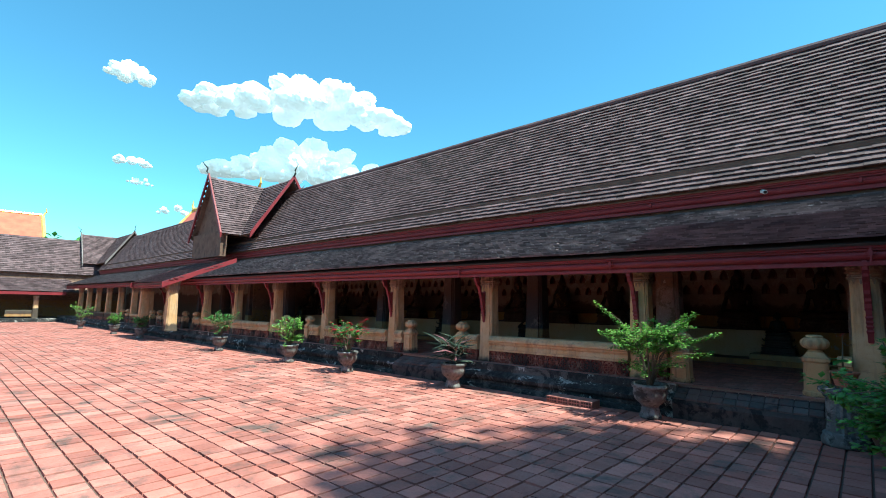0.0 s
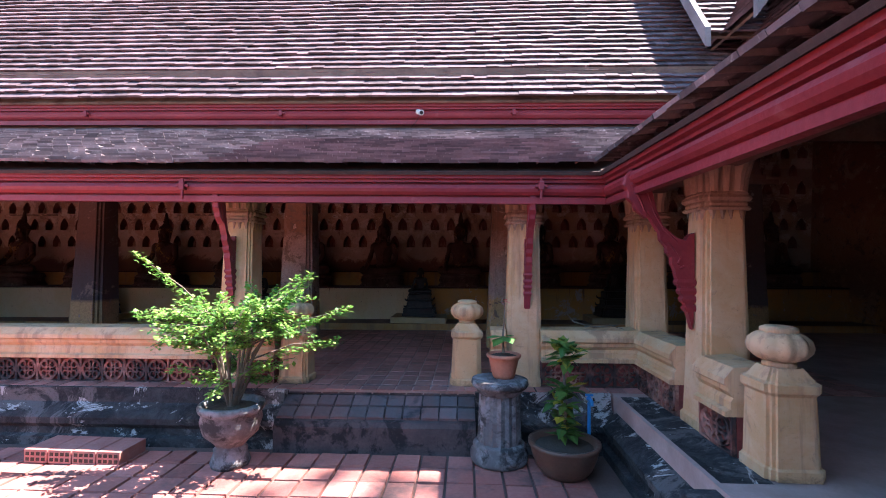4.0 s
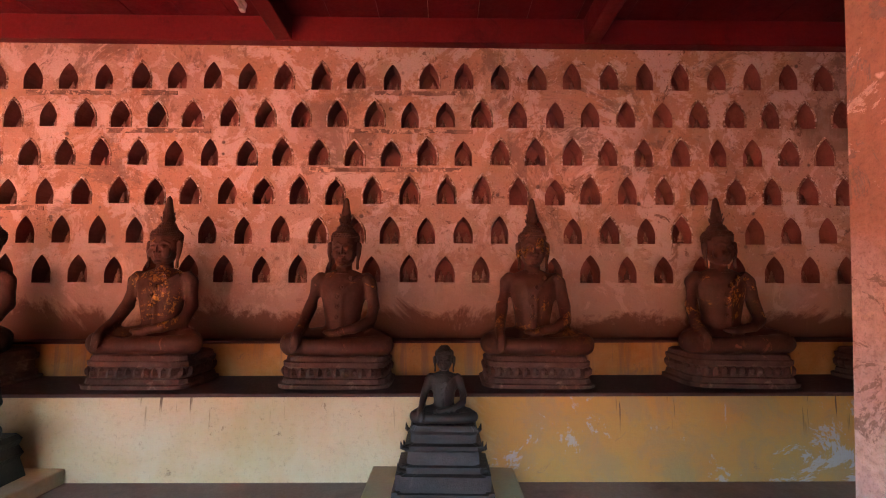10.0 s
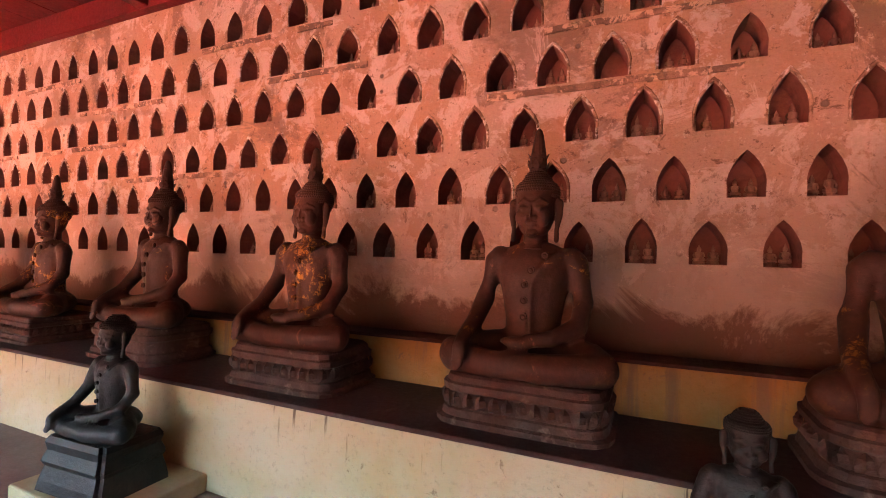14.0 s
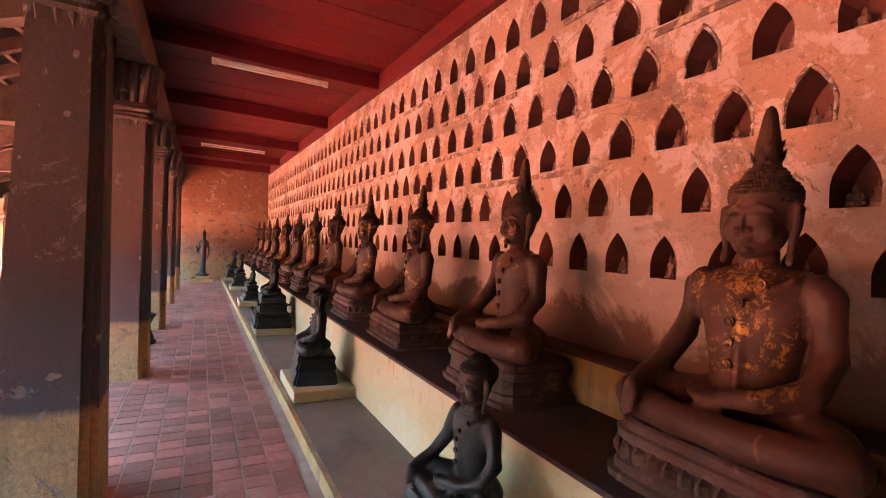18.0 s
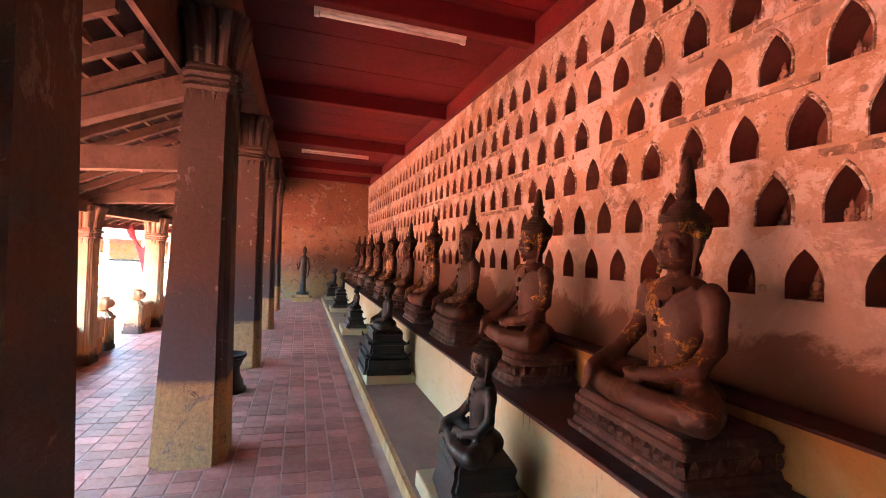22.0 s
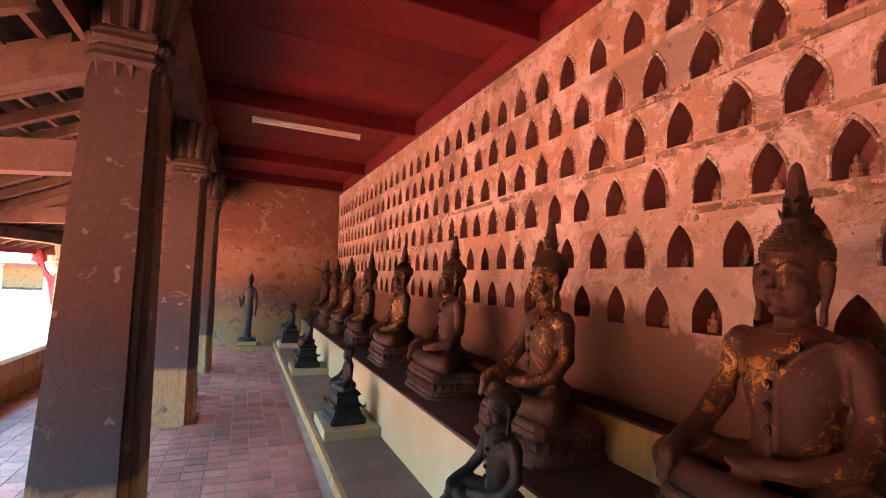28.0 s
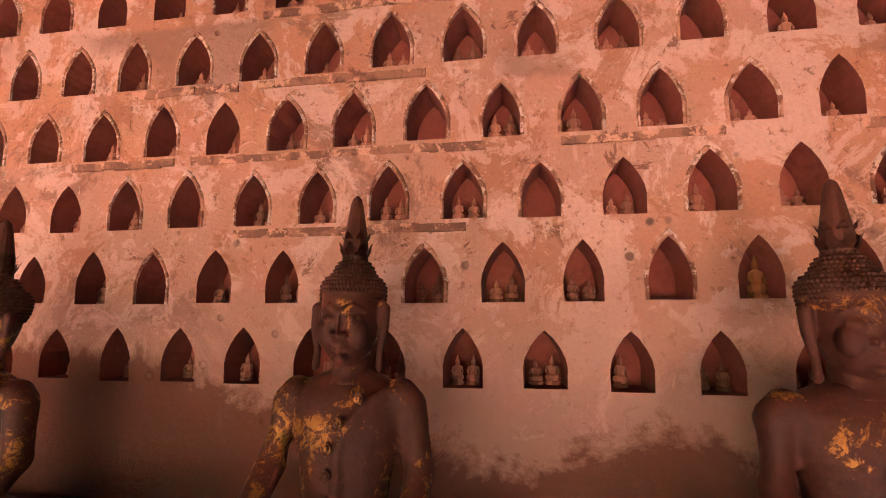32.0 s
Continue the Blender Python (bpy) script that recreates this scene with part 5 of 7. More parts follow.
# ---- balustrades ----
RAIL = [(y, z * 0.80) for y, z in [(0.0, 0.0), (0.0, 0.035), (0.03, 0.05), (0.03, 0.10), (0.045, 0.13), (0.02, 0.17), (0.02, 0.20), (-0.005, 0.22), (0.0, 0.26), (0.05, 0.335), (0.24, 0.345), (0.28, 0.30), (0.28, 0.0)]]


def rosette():
    """One openwork clay tile, 0.19 m square."""
    bm = bmesh.new()
    hw, t0, t1 = 0.095, -0.012, 0.012

    def ringed(cx, cz, ro, ri, n):
        for k in range(n):
            a, b = 2 * math.pi * k / n, 2 * math.pi * (k + 1) / n
            q = [(cx + r * math.cos(w), cz + r * math.sin(w)) for r, w in ((ri, a), (ro, a), (ro, b), (ri, b))]
            loft(bm, [[Vector((x, t1, z)) for x, z in q], [Vector((x, t0, z)) for x, z in q]])
    ringed(0, 0, 0.088, 0.070, 12)
    ringed(0, 0, 0.026, 0.012, 6)
    for sx, sz in ((1, 1), (-1, 1), (1, -1), (-1, -1)):
        ringed(sx * 0.036, sz * 0.036, 0.033, 0.021, 6)
    for a0, a1, b0, b1 in ((-hw, hw, hw - 0.01, hw), (-hw, hw, -hw, -hw + 0.01), (-hw, -hw + 0.01, -hw + 0.01, hw - 0.01), (hw - 0.01, hw, -hw + 0.01, hw - 0.01)):
        box(bm, a0, a1, t0, t1, b0, b1)
    me = bpy.data.meshes.new("lattice_tile")
    bm.to_mesh(me)
    bm.free()
    me.materials.append(LATTICE)
    return me


ROSETTE = rosette()
BACKING = surface("dark_red_backing", (0.16, 0.035, 0.03), (0.24, 0.06, 0.05), 4, 50, 0.9)


def balustrade(p0, p1, label="cream plaster balustrade with a red clay lattice band"):
    """Between two points on the outer line; outward is to the right of p0 -> p1."""
    p0, p1 = Vector(p0), Vector(p1)
    d = p1 - p0
    L = d.length
    m = ROT @ Matrix.Translation((p0.x, p0.y, 0)) @ Matrix.Rotation(math.atan2(d.y, d.x), 4, 'Z')
    top = thing("balustrade", label, "balustrade", m, "balustrades")
    rz = 0.665
    bm = bmesh.new()
    prism_x(bm, [(-0.16 + y, rz + z) for y, z in RAIL], 0, L)
    bmesh.ops.recalc_face_normals(bm, faces=bm.faces)
    part("rail", bm, CREAM, top)
    bm = bmesh.new()
    box(bm, 0, L, -0.10, 0.08, G - 0.02, rz)
    part("backing", bm, BACKING, top, "dark red recessed backing wall")
    n = max(1, int((L - 0.04) / 0.19))
    if L < 9:
        for i in range(n):
            share("lattice_tile", ROSETTE, top, Matrix.Translation(((i + 0.5) * L / n, -0.115, G + 0.108)) @ Matrix.Diagonal((L / n / 0.19, 1, 1.13, 1)))
    bm = bmesh.new()
    box(bm, 0, L, 0.08, 0.10, G, rz + 0.02)
    part("inner_face", bm, YELLOW, top, "ochre plaster inner face")
    return top


def newel(m):
    top = thing("newel_post", "cream plaster newel post with a lobed pumpkin finial", "post", m, "newel posts")
    bm = bmesh.new()
    loft(bm, [redent(w, w, z, 2, 0.14) for z, w in ((0, 0.145), (0.05, 0.145), (0.06, 0.132), (0.40, 0.122), (0.42, 0.138), (0.46, 0.138), (0.47, 0.12), (0.50, 0.10), (0.53, 0.08))])
    part("shaft", bm, CREAM, top)
    bm = bmesh.new()
    lathe(bm, [(0.075, 0.525), (0.075, 0.55), (0.062, 0.56)], 24)
    lathe(bm, [(0.062, 0.555), (0.105, 0.572), (0.134, 0.605), (0.140, 0.635), (0.132, 0.668), (0.104, 0.695), (0.082, 0.705)], 60, wave=0.055, lobes=10)
    finial = part("finial", bm, CREAM, top, smooth=True)
    bm = bmesh.new()
    lathe(bm, [(0.085, 0.70), (0.085, 0.725), (0.06, 0.735), (0.02, 0.737)], 24)
    part("disc", bm, CREAM, finial, smooth=True)
    return top


post0 = newel(Matrix.Translation((-0.50, COL_Y - 0.05, G + SL * -0.50)))
for a, b in ENTRIES:
    for x in (a - 0.02, b - 0.08):
        if abs(x + 0.50) > 0.01:
            copy_thing(post0, Matrix.Translation((x, COL_Y - 0.05, G + SL * x)))
for y in (WING_GAP[0] - 0.15, WING_GAP[1] + 0.15):
    copy_to(post0, Matrix.Translation((1.10, y, G + 0.014)))
spans = []
for a, b in zip(OUT_XS[1:], OUT_XS[:-1]):
    if a < -45:
        continue
    ent = [e for e in ENTRIES if a - 0.3 < e[0] and e[1] < b + 0.3]
    if ent:
        e = ent[0]
        spans += [(a + 0.15, e[0] - 0.17), (e[1] + 0.14, b - 0.15)]
    else:
        spans.append((a + 0.15, b - 0.15))
for a, b in spans:
    if b - a > 0.08:
        balustrade((a, COL_Y - 0.06), (b, COL_Y - 0.06))
balustrade((OUT_XS[0] + 0.15, COL_Y - 0.06), (1.12 - 0.14, COL_Y - 0.06))
for a, b in ((COL_Y - 0.20, 6.4 + 0.16), (6.4 - 0.16, WING_GAP[1] + 0.30), (WING_GAP[0] - 0.30, 3.09 + 0.16), (3.09 - 0.16, 0.26), (-0.06, -2.54)):
    balustrade((1.08, a), (1.08, b))


# ---- seated statues ----
def settle_mesh(name, bm, voxel, smooth_n):
    """Fuse the pieces of a figure into one skin by a voxel remesh, and smooth it."""
    me = bpy.data.meshes.new(name)
    bm.to_mesh(me)
    bm.free()
    ob = new(name, me)
    r = ob.modifiers.new("fuse", 'REMESH')
    r.mode, r.voxel_size = 'VOXEL', voxel
    s = ob.modifiers.new("soft", 'SMOOTH')
    s.iterations, s.factor = smooth_n, 0.5
    done = bpy.data.meshes.new_from_object(ob.evaluated_get(bpy.context.evaluated_depsgraph_get()))
    bpy.data.objects.remove(ob)
    bpy.data.meshes.remove(me)
    out = bmesh.new()
    out.from_mesh(done)
    bpy.data.meshes.remove(done)
    return out


def limb(bm, pts, radii, n=12):
    tube(bm, pts, radii, n)
    for p, r in zip(pts, radii):
        ball(bm, p, r, 10, 7)


def seated_body(spire=True, curls=True, voxel=0.013, slim=1.0, head=1.0):
    """A plain seated figure, 1.12 m tall to the spire, legs crossed, facing -y, sitting at z = 0."""
    bm = bmesh.new()
    S = slim
    # crossed legs
    limb(bm, [(0.10, 0.05, 0.09), (0.30, -0.08, 0.085), (0.36, -0.14, 0.08)], [0.10, 0.092, 0.075])
    limb(bm, [(-0.10, 0.05, 0.09), (-0.30, -0.08, 0.085), (-0.36, -0.14, 0.08)], [0.10, 0.092, 0.075])
    limb(bm, [(0.35, -0.15, 0.075), (0.10, -0.22, 0.07), (-0.20, -0.20, 0.075)], [0.07, 0.064, 0.045])
    limb(bm, [(-0.35, -0.15, 0.065), (-0.10, -0.20, 0.06), (0.15, -0.19, 0.06)], [0.068, 0.06, 0.045])
    ball(bm, (0, 0.06, 0.09), (0.24, 0.17, 0.10), 16, 9)
    # torso
    loft(bm, [circle(rx * S, z, 20, ry, cy=cy) for z, rx, ry, cy in ((0.06, 0.165, 0.12, 0.05), (0.15, 0.14, 0.105, 0.045), (0.24, 0.142, 0.10, 0.04), (0.36, 0.165, 0.108, 0.035), (0.45, 0.19, 0.11, 0.035), (0.53, 0.195, 0.096, 0.045), (0.575, 0.14, 0.072, 0.05), (0.60, 0.07, 0.06, 0.05))])
    ball(bm, (0.185 * S, 0.04, 0.525), (0.058, 0.06, 0.057))
    ball(bm, (-0.185 * S, 0.04, 0.525), (0.058, 0.06, 0.057))
    # right arm down over the knee, left hand in the lap
    limb(bm, [(-0.212 * S, 0.04, 0.50), (-0.250, 0.01, 0.33), (-0.275, -0.08, 0.22)], [0.058, 0.052, 0.044], 10)
    limb(bm, [(-0.275, -0.08, 0.22), (-0.288, -0.19, 0.165), (-0.285, -0.24, 0.13)], [0.044, 0.036, 0.036], 10)
    for k in range(4):
        limb(bm, [(-0.312 + 0.018 * k, -0.255, 0.12), (-0.312 + 0.018 * k, -0.27, 0.03 + 0.008 * abs(k - 1))], [0.0125, 0.010], 6)
    limb(bm, [(0.212 * S, 0.04, 0.50), (0.250, 0.02, 0.33), (0.240, -0.06, 0.235)], [0.058, 0.052, 0.046], 10)
    limb(bm, [(0.240, -0.06, 0.235), (0.13, -0.15, 0.185), (0.02, -0.165, 0.17)], [0.046, 0.037, 0.032], 10)
    ball(bm, (-0.03, -0.165, 0.162), (0.085, 0.05, 0.022), 12, 7)
    # neck and head, kept finer
    trunk, bm = bm, bmesh.new()
    hz = 0.60
    lathe(bm, [(0.085, hz - 0.035), (0.068, hz - 0.012), (0.066, hz), (0.061, hz + 0.006), (0.065, hz + 0.014), (0.061, hz + 0.022), (0.064, hz + 0.032), (0.06, hz + 0.05), (0.06, hz + 0.08)], 20, cy=0.045)
    H = head
    loft(bm, [circle(rx * H, hz + z, 28, ry * H, cy=cy) for z, rx, ry, cy in ((0.018, 0.026, 0.030, 0.0), (0.032, 0.056, 0.060, 0.006), (0.06, 0.080, 0.086, 0.018), (0.10, 0.095, 0.102, 0.028), (0.15, 0.103, 0.111, 0.036), (0.20, 0.106, 0.114, 0.040), (0.24, 0.102, 0.110, 0.045), (0.268, 0.082, 0.092, 0.05), (0.282, 0.04, 0.05, 0.055))])
    loft(bm, [[Vector((x * H, -0.068 * H + y, hz + z)) for x, y in ((-w, 0.026), (0, -d), (w, 0.026))] for z, w, d in ((0.098, 0.020, 0.012), (0.106, 0.026, 0.026), (0.119, 0.019, 0.025), (0.158, 0.011, 0.014), (0.186, 0.015, 0.004))])
    for s in (-1, 1):
        ball(bm, (s * 0.021 * H, -0.076 * H, hz + 0.107), (0.011, 0.013, 0.009), 8, 6)
        limb(bm, [(0, -0.078 * H, hz + 0.081), (s * 0.016, -0.075 * H, hz + 0.083), (s * 0.034 * H, -0.064 * H, hz + 0.088)], [0.0075, 0.0065, 0.003], 6)
        limb(bm, [(0, -0.071 * H, hz + 0.065), (s * 0.019, -0.067 * H, hz + 0.068)], [0.010, 0.006], 6)
        limb(bm, [(s * 0.020 * H, -0.071 * H, hz + 0.150), (s * 0.043 * H, -0.067 * H, hz + 0.147), (s * 0.068 * H, -0.052 * H, hz + 0.153)], [0.005, 0.0125, 0.005], 8)
        limb(bm, [(s * 0.011 * H, -0.0745 * H, hz + 0.172), (s * 0.043 * H, -0.068 * H, hz + 0.189), (s * 0.080 * H, -0.044 * H, hz + 0.172)], [0.0065, 0.0065, 0.005], 6)
        ball(bm, (s * 0.052 * H, -0.040, hz + 0.108), (0.040, 0.034, 0.042), 12, 8)
        limb(bm, [(s * 0.106 * H, 0.035, hz + 0.205), (s * 0.124 * H, 0.028, hz + 0.178), (s * 0.125 * H, 0.022, hz + 0.125), (s * 0.114 * H, 0.018, hz + 0.055), (s * 0.116 * H, 0.012, hz + 0.010)], [0.013, 0.022, 0.019, 0.012, 0.014], 8)
    ball(bm, (0, -0.050, hz + 0.040), (0.032, 0.028, 0.018), 10, 6)
    # cap of hair and low dome
    cap = ((0.160, 0.100, 0.094), (0.195, 0.111, 0.115), (0.222, 0.115, 0.121), (0.245, 0.114, 0.120), (0.262, 0.106, 0.112), (0.275, 0.092, 0.098), (0.284, 0.077, 0.081), (0.296, 0.071, 0.074), (0.310, 0.064, 0.067), (0.322, 0.052, 0.054), (0.332, 0.040, 0.042))
    loft(bm, [circle(rx * H, hz + z, 28, ry * H, cy=0.052) for z, rx, ry in cap])
    head_bm, bm = bm, trunk
    # robe edge curving from the left shoulder down the chest
    limb(bm, [(0.15 * S, -0.030, 0.562), (0.085, -0.062, 0.515), (0.035, -0.074, 0.46), (0.012, -0.077, 0.40), (0.008, -0.073, 0.30), (0.008, -0.070, 0.20)], [0.011, 0.011, 0.011, 0.011, 0.011, 0.012], 6)
    out = settle_mesh("skin", bm, voxel, 3)
    fine = settle_mesh("skin", head_bm, voxel * 0.40, 3)
    tmp = bpy.data.meshes.new("head")
    fine.to_mesh(tmp)
    fine.free()
    out.from_mesh(tmp)
    bpy.data.meshes.remove(tmp)
    for f in out.faces:
        f.smooth = True
    rng = random.Random(1)
    if curls:
        zs, rxs, rys = zip(*cap)
        for ring in range(14):
            z = 0.172 + 0.0122 * ring
            rx, ry = float(np.interp(z, zs, rxs)) * 1.01, float(np.interp(z, zs, rys)) * 1.01
            n = int(2 * math.pi * rx / 0.0128)
            for k in range(n):
                a = 2 * math.pi * (k + 0.5 * (ring % 2)) / n
                if z < 0.222 and math.sin(a) < (-0.60 if z > 0.205 else -0.15):
                    continue
                c = Vector((rx * H * math.cos(a), 0.052 + ry * H * math.sin(a), hz + z))
                fs = loft(out, [circle(r, zz, 5) for r, zz in ((0.0064, -0.006), (0.0056, 0.001), (0.002, 0.005))])
                vs = {v for f in fs for v in f.verts}
                d = Vector((math.cos(a), math.sin(a), 0.5)).normalized()
                mt = Matrix.Translation(c) @ d.to_track_quat('Z', 'Y').to_matrix().to_4x4()
                bmesh.ops.transform(out, matrix=mt, verts=list(vs))
    if spire:
        z0 = hz + 0.335
        for zb, r0, nl, hl in ((0.002, 0.044, 8, 0.046), (0.050, 0.038, 7, 0.030)):
            for k in range(nl):
                a = 2 * math.pi * (k + (0.5 if zb > 0.05 else 0)) / nl
                c, s = math.cos(a), math.sin(a)
                loft(out, [[Vector((c * r - s * t, 0.052 + s * r + c * t, z0 + zb + z)) for t in (-w, 0, w)] for r, w, z in ((r0 - 0.004, 0.012, 0.0), (r0 + 0.008, 0.015, hl * 0.45), (r0 + 0.011, 0.009, hl * 0.75), (r0 + 0.019, 0.001, hl))])
        lathe(out, [(0.040, -0.012 + z0), (0.046, z0 + 0.006), (0.038, z0 + 0.016), (0.045, z0 + 0.028), (0.043, z0 + 0.055), (0.036, z0 + 0.095), (0.029, z0 + 0.135), (0.023, z0 + 0.168), (0.016, z0 + 0.190), (0.005, z0 + 0.200)], 14, cy=0.052)
    for x, y, z in ((0.074, -0.078, 0.535), (0.012, -0.092, 0.470), (-0.018, -0.090, 0.405), (-0.020, -0.086, 0.335), (-0.020, -0.084, 0.262)):
        fs = loft(out, [circle(r, zz, 12) for r, zz in ((0.017, -0.012), (0.017, 0.002), (0.013, 0.0), (0.010, 0.0), (0.007, 0.004))])
        bmesh.ops.transform(out, matrix=Matrix.Translation((x, y, z)) @ Matrix.Rotation(radians(90), 4, 'X'), verts=list({v for f in fs for v in f.verts}))
    return out


def pedestal(bm, w, d, h, style, mi=1):
    """Moulded base with a row of lotus petals; its top at z = 0."""
    r = 0.45 if style != 'square' else 0.08
    prof = [(-h, 1.02), (-h + 0.12 * h, 1.03), (-h + 0.16 * h, 0.97), (-h + 0.30 * h, 0.95), (-h + 0.34 * h, 0.91), (-0.36 * h, 0.90), (-0.30 * h, 0.95), (-0.16 * h, 0.96), (-0.12 * h, 0.92), (0.0, 0.90), (0.01, 0.86)]
    loft(bm, [rrect(w * k, d * k, z, r) for z, k in prof], mi=mi)
    if style != 'plain':
        ring = rrect(w * 0.935, d * 0.925, 0, r, 5)
        per = [(ring[i], ring[(i + 1) % len(ring)]) for i in range(len(ring))]
        total = sum((b - a).length for a, b in per)
        n = int(total / 0.062)
        acc, seg = 0.0, 0
        for k in range(n):
            t = total * k / n
            while acc + (per[seg][1] - per[seg][0]).length < t:
                acc += (per[seg][1] - per[seg][0]).length
                seg += 1
            a, b = per[seg]
            c = a.lerp(b, (t - acc) / max((b - a).length, 1e-6))
            tg = (b - a).normalized()
            nn = Vector((tg.y, -tg.x, 0))
            if nn.dot(c) < 0:
                nn = -nn
            rows = []
            for zz, o, hw in ((-0.66 * h, -0.002, 0.027), (-0.56 * h, 0.020, 0.029), (-0.42 * h, 0.024, 0.023), (-0.32 * h, 0.008, 0.003)):
                rows.append([c + tg * (s * hw) + nn * (o * q) + Vector((0, 0, zz)) for s, q in ((-1, 0.2), (0, 1), (1, 0.2))])
            loft(bm, rows, mi=mi, closed=False)


def finish(name, bm, mats):
    me = bpy.data.meshes.new(name)
    bm.normal_update()
    bm.to_mesh(me)
    bm.free()
    for m in mats:
        me.materials.append(m)
    return me


BODY_A = seated_body(head=0.96)
BODY_B = seated_body(slim=1.05, head=0.99)


def big_statue(body, style, h=0.20, w=0.41, d=0.275):
    bm = body.copy()
    pedestal(bm, w, d, h, style)
    bmesh.ops.translate(bm, verts=bm.verts, vec=(0, 0, h))
    return finish("seated_buddha_statue", bm, [BUDDHA, PEDESTAL])


BIG = [big_statue(BODY_A, 'lotus'), big_statue(BODY_B, 'lotus', 0.21), big_statue(BODY_A, 'plain', 0.22), big_statue(BODY_B, 'square', 0.19, 0.42, 0.275)]
STATUE_XS = [(4.9, 1, 1), (3.5, 2, 1), (2.1, 1, 1), (0.79, 1, 1.0), (-0.62, 0, 1.0), (-2.04, 0, 1.0), (-3.40, 1, 1.0), (-4.77, 2, 1.0), (-6.22, 3, 1.0), (-7.64, 1, 1.0), (-9.055, 2, 1.0), (-10.46, 0, 0.99),
             (-11.89, 0, 0.98), (-13.33, 1, 0.97), (-14.88, 0, 0.95), (-16.3, 2, 0.92), (-17.6, 0, 0.93), (-18.85, 1, 0.93)]
for i, (x, k, s) in enumerate(STATUE_XS):
    ob = new("seated_buddha_statue", BIG[k])
    ob.matrix_basis = pose(x, 11.67, HIGH_Z + SL * x, 0, 0, random.Random(i).uniform(-2, 2)) @ Matrix.Diagonal((s * 0.93, s * 0.97, s * (1.02 - 0.004 * x), 1))
    tagged(ob, ("brown lacquered seated statue with flaking gilding and a flame finial", "brown seated statue with gilded chest, on a lotus pedestal", "dusty brown seated statue on a plain moulded pedestal", "seated statue with scaling lacquer on a square pedestal")[k], "statue", "large seated statues on the ledge")

# ---- small dark bronzes on the low ledge ----
SMALL = seated_body(spire=False, curls=True, voxel=0.016, slim=0.92, head=1.02)


def small_statue(kind):
    bm = SMALL.copy()
    for f in bm.faces:
        f.material_index = 0
    bmesh.ops.scale(bm, verts=bm.verts, vec=(0.5, 0.5, 0.5))
    if kind == 0:
        tiers = [(0.0, 0.19, 0.14), (-0.03, 0.21, 0.155), (-0.05, 0.20, 0.15), (-0.10, 0.20, 0.15), (-0.11, 0.235, 0.18), (-0.13, 0.235, 0.18), (-0.145, 0.215, 0.165), (-0.22, 0.22, 0.17), (-0.225, 0.25, 0.195), (-0.26, 0.25, 0.195), (-0.27, 0.285, 0.22), (-0.36, 0.285, 0.22), (-0.365, 0.305, 0.235), (-0.41, 0.305, 0.235)]
        h = 0.41
    elif kind == 1:
        tiers = [(0.0, 0.16, 0.12), (-0.02, 0.175, 0.13), (-0.05, 0.165, 0.125), (-0.09, 0.18, 0.14), (-0.11, 0.17, 0.13), (-0.16, 0.18, 0.145), (-0.20, 0.19, 0.15)]
        h = 0.20
    else:
        tiers = [(0.0, 0.14, 0.11), (-0.03, 0.17, 0.135), (-0.06, 0.14, 0.11), (-0.12, 0.15, 0.12), (-0.14, 0.19, 0.15), (-0.17, 0.16, 0.13), (-0.24, 0.19, 0.15), (-0.26, 0.22, 0.18), (-0.32, 0.23, 0.19)]
        h = 0.32
    loft(bm, [redent(w, d, z, 1, 0.12) for z, w, d in reversed(tiers)])
    if kind != 1:
        for z, w, d in ((-0.12, 0.235, 0.18), (-0.24, 0.25, 0.195)) if kind == 0 else ((-0.15, 0.19, 0.15),):
            for sx in (-1, 1):
                for sy in (-1, 1):
                    tube(bm, [(sx * w * 0.9, sy * d * 0.9, z - 0.01), (sx * (w + 0.015), sy * (d + 0.015), z + 0.01), (sx * (w + 0.02), sy * (d + 0.02), z + 0.045)], [0.016, 0.013, 0.003], 6)
    bmesh.ops.translate(bm, verts=bm.verts, vec=(0, 0, h))
    return finish("bronze_buddha_statue", bm, [BRONZE])


SMALLS = [small_statue(k) for k in range(3)]
# x, kind, scale, turn, block half-width
for i, (x, k, s, turn, bw) in enumerate(((1.95, 0, 1.0, 0, 0.46), (-1.28, 0, 0.91, 0, 0.45), (-4.08, 1, 1.29, 4, 0.38), (-6.85, 1, 1.30, -6, 0.37), (-9.79, 0, 1.13, 0, 0.35), (-12.80, 2, 0.94, 5, 0.33), (-15.83, 2, 1.05, 0, 0.33), (-18.7, 1, 1.25, 0, 0.33))):
    blk = part("statue_block", boxed(x - bw, x + bw, LOW_Y + (0.05 if i > 1 else -0.012), HIGH_Y, LOW_Z + SL * x, LOW_Z + SL * x + 0.10, 0.012), surface("ochre_block", (0.50, 0.34, 0.16), (0.36, 0.27, 0.19), 2, 40, 0.85) if i == 0 else blk.data.materials[0])
    tagged(blk, "low ochre plaster block on the ledge under a bronze", "block", "statue blocks")
    ob = new("bronze_buddha_statue", SMALLS[k])
    ob.matrix_basis = pose(x, LOW_Y + 0.29, LOW_Z + SL * x + 0.10, 0, 0, turn) @ Matrix.Diagonal((s, s, s, 1))
    tagged(ob, ("small blackened bronze seated statue on a tall stepped base", "small blackened bronze seated statue on a low base", "blackened bronze seated statue on a waisted base")[k], "statue", "small bronzes on the low ledge")

# the standing figure by the end wall
bm = bmesh.new()
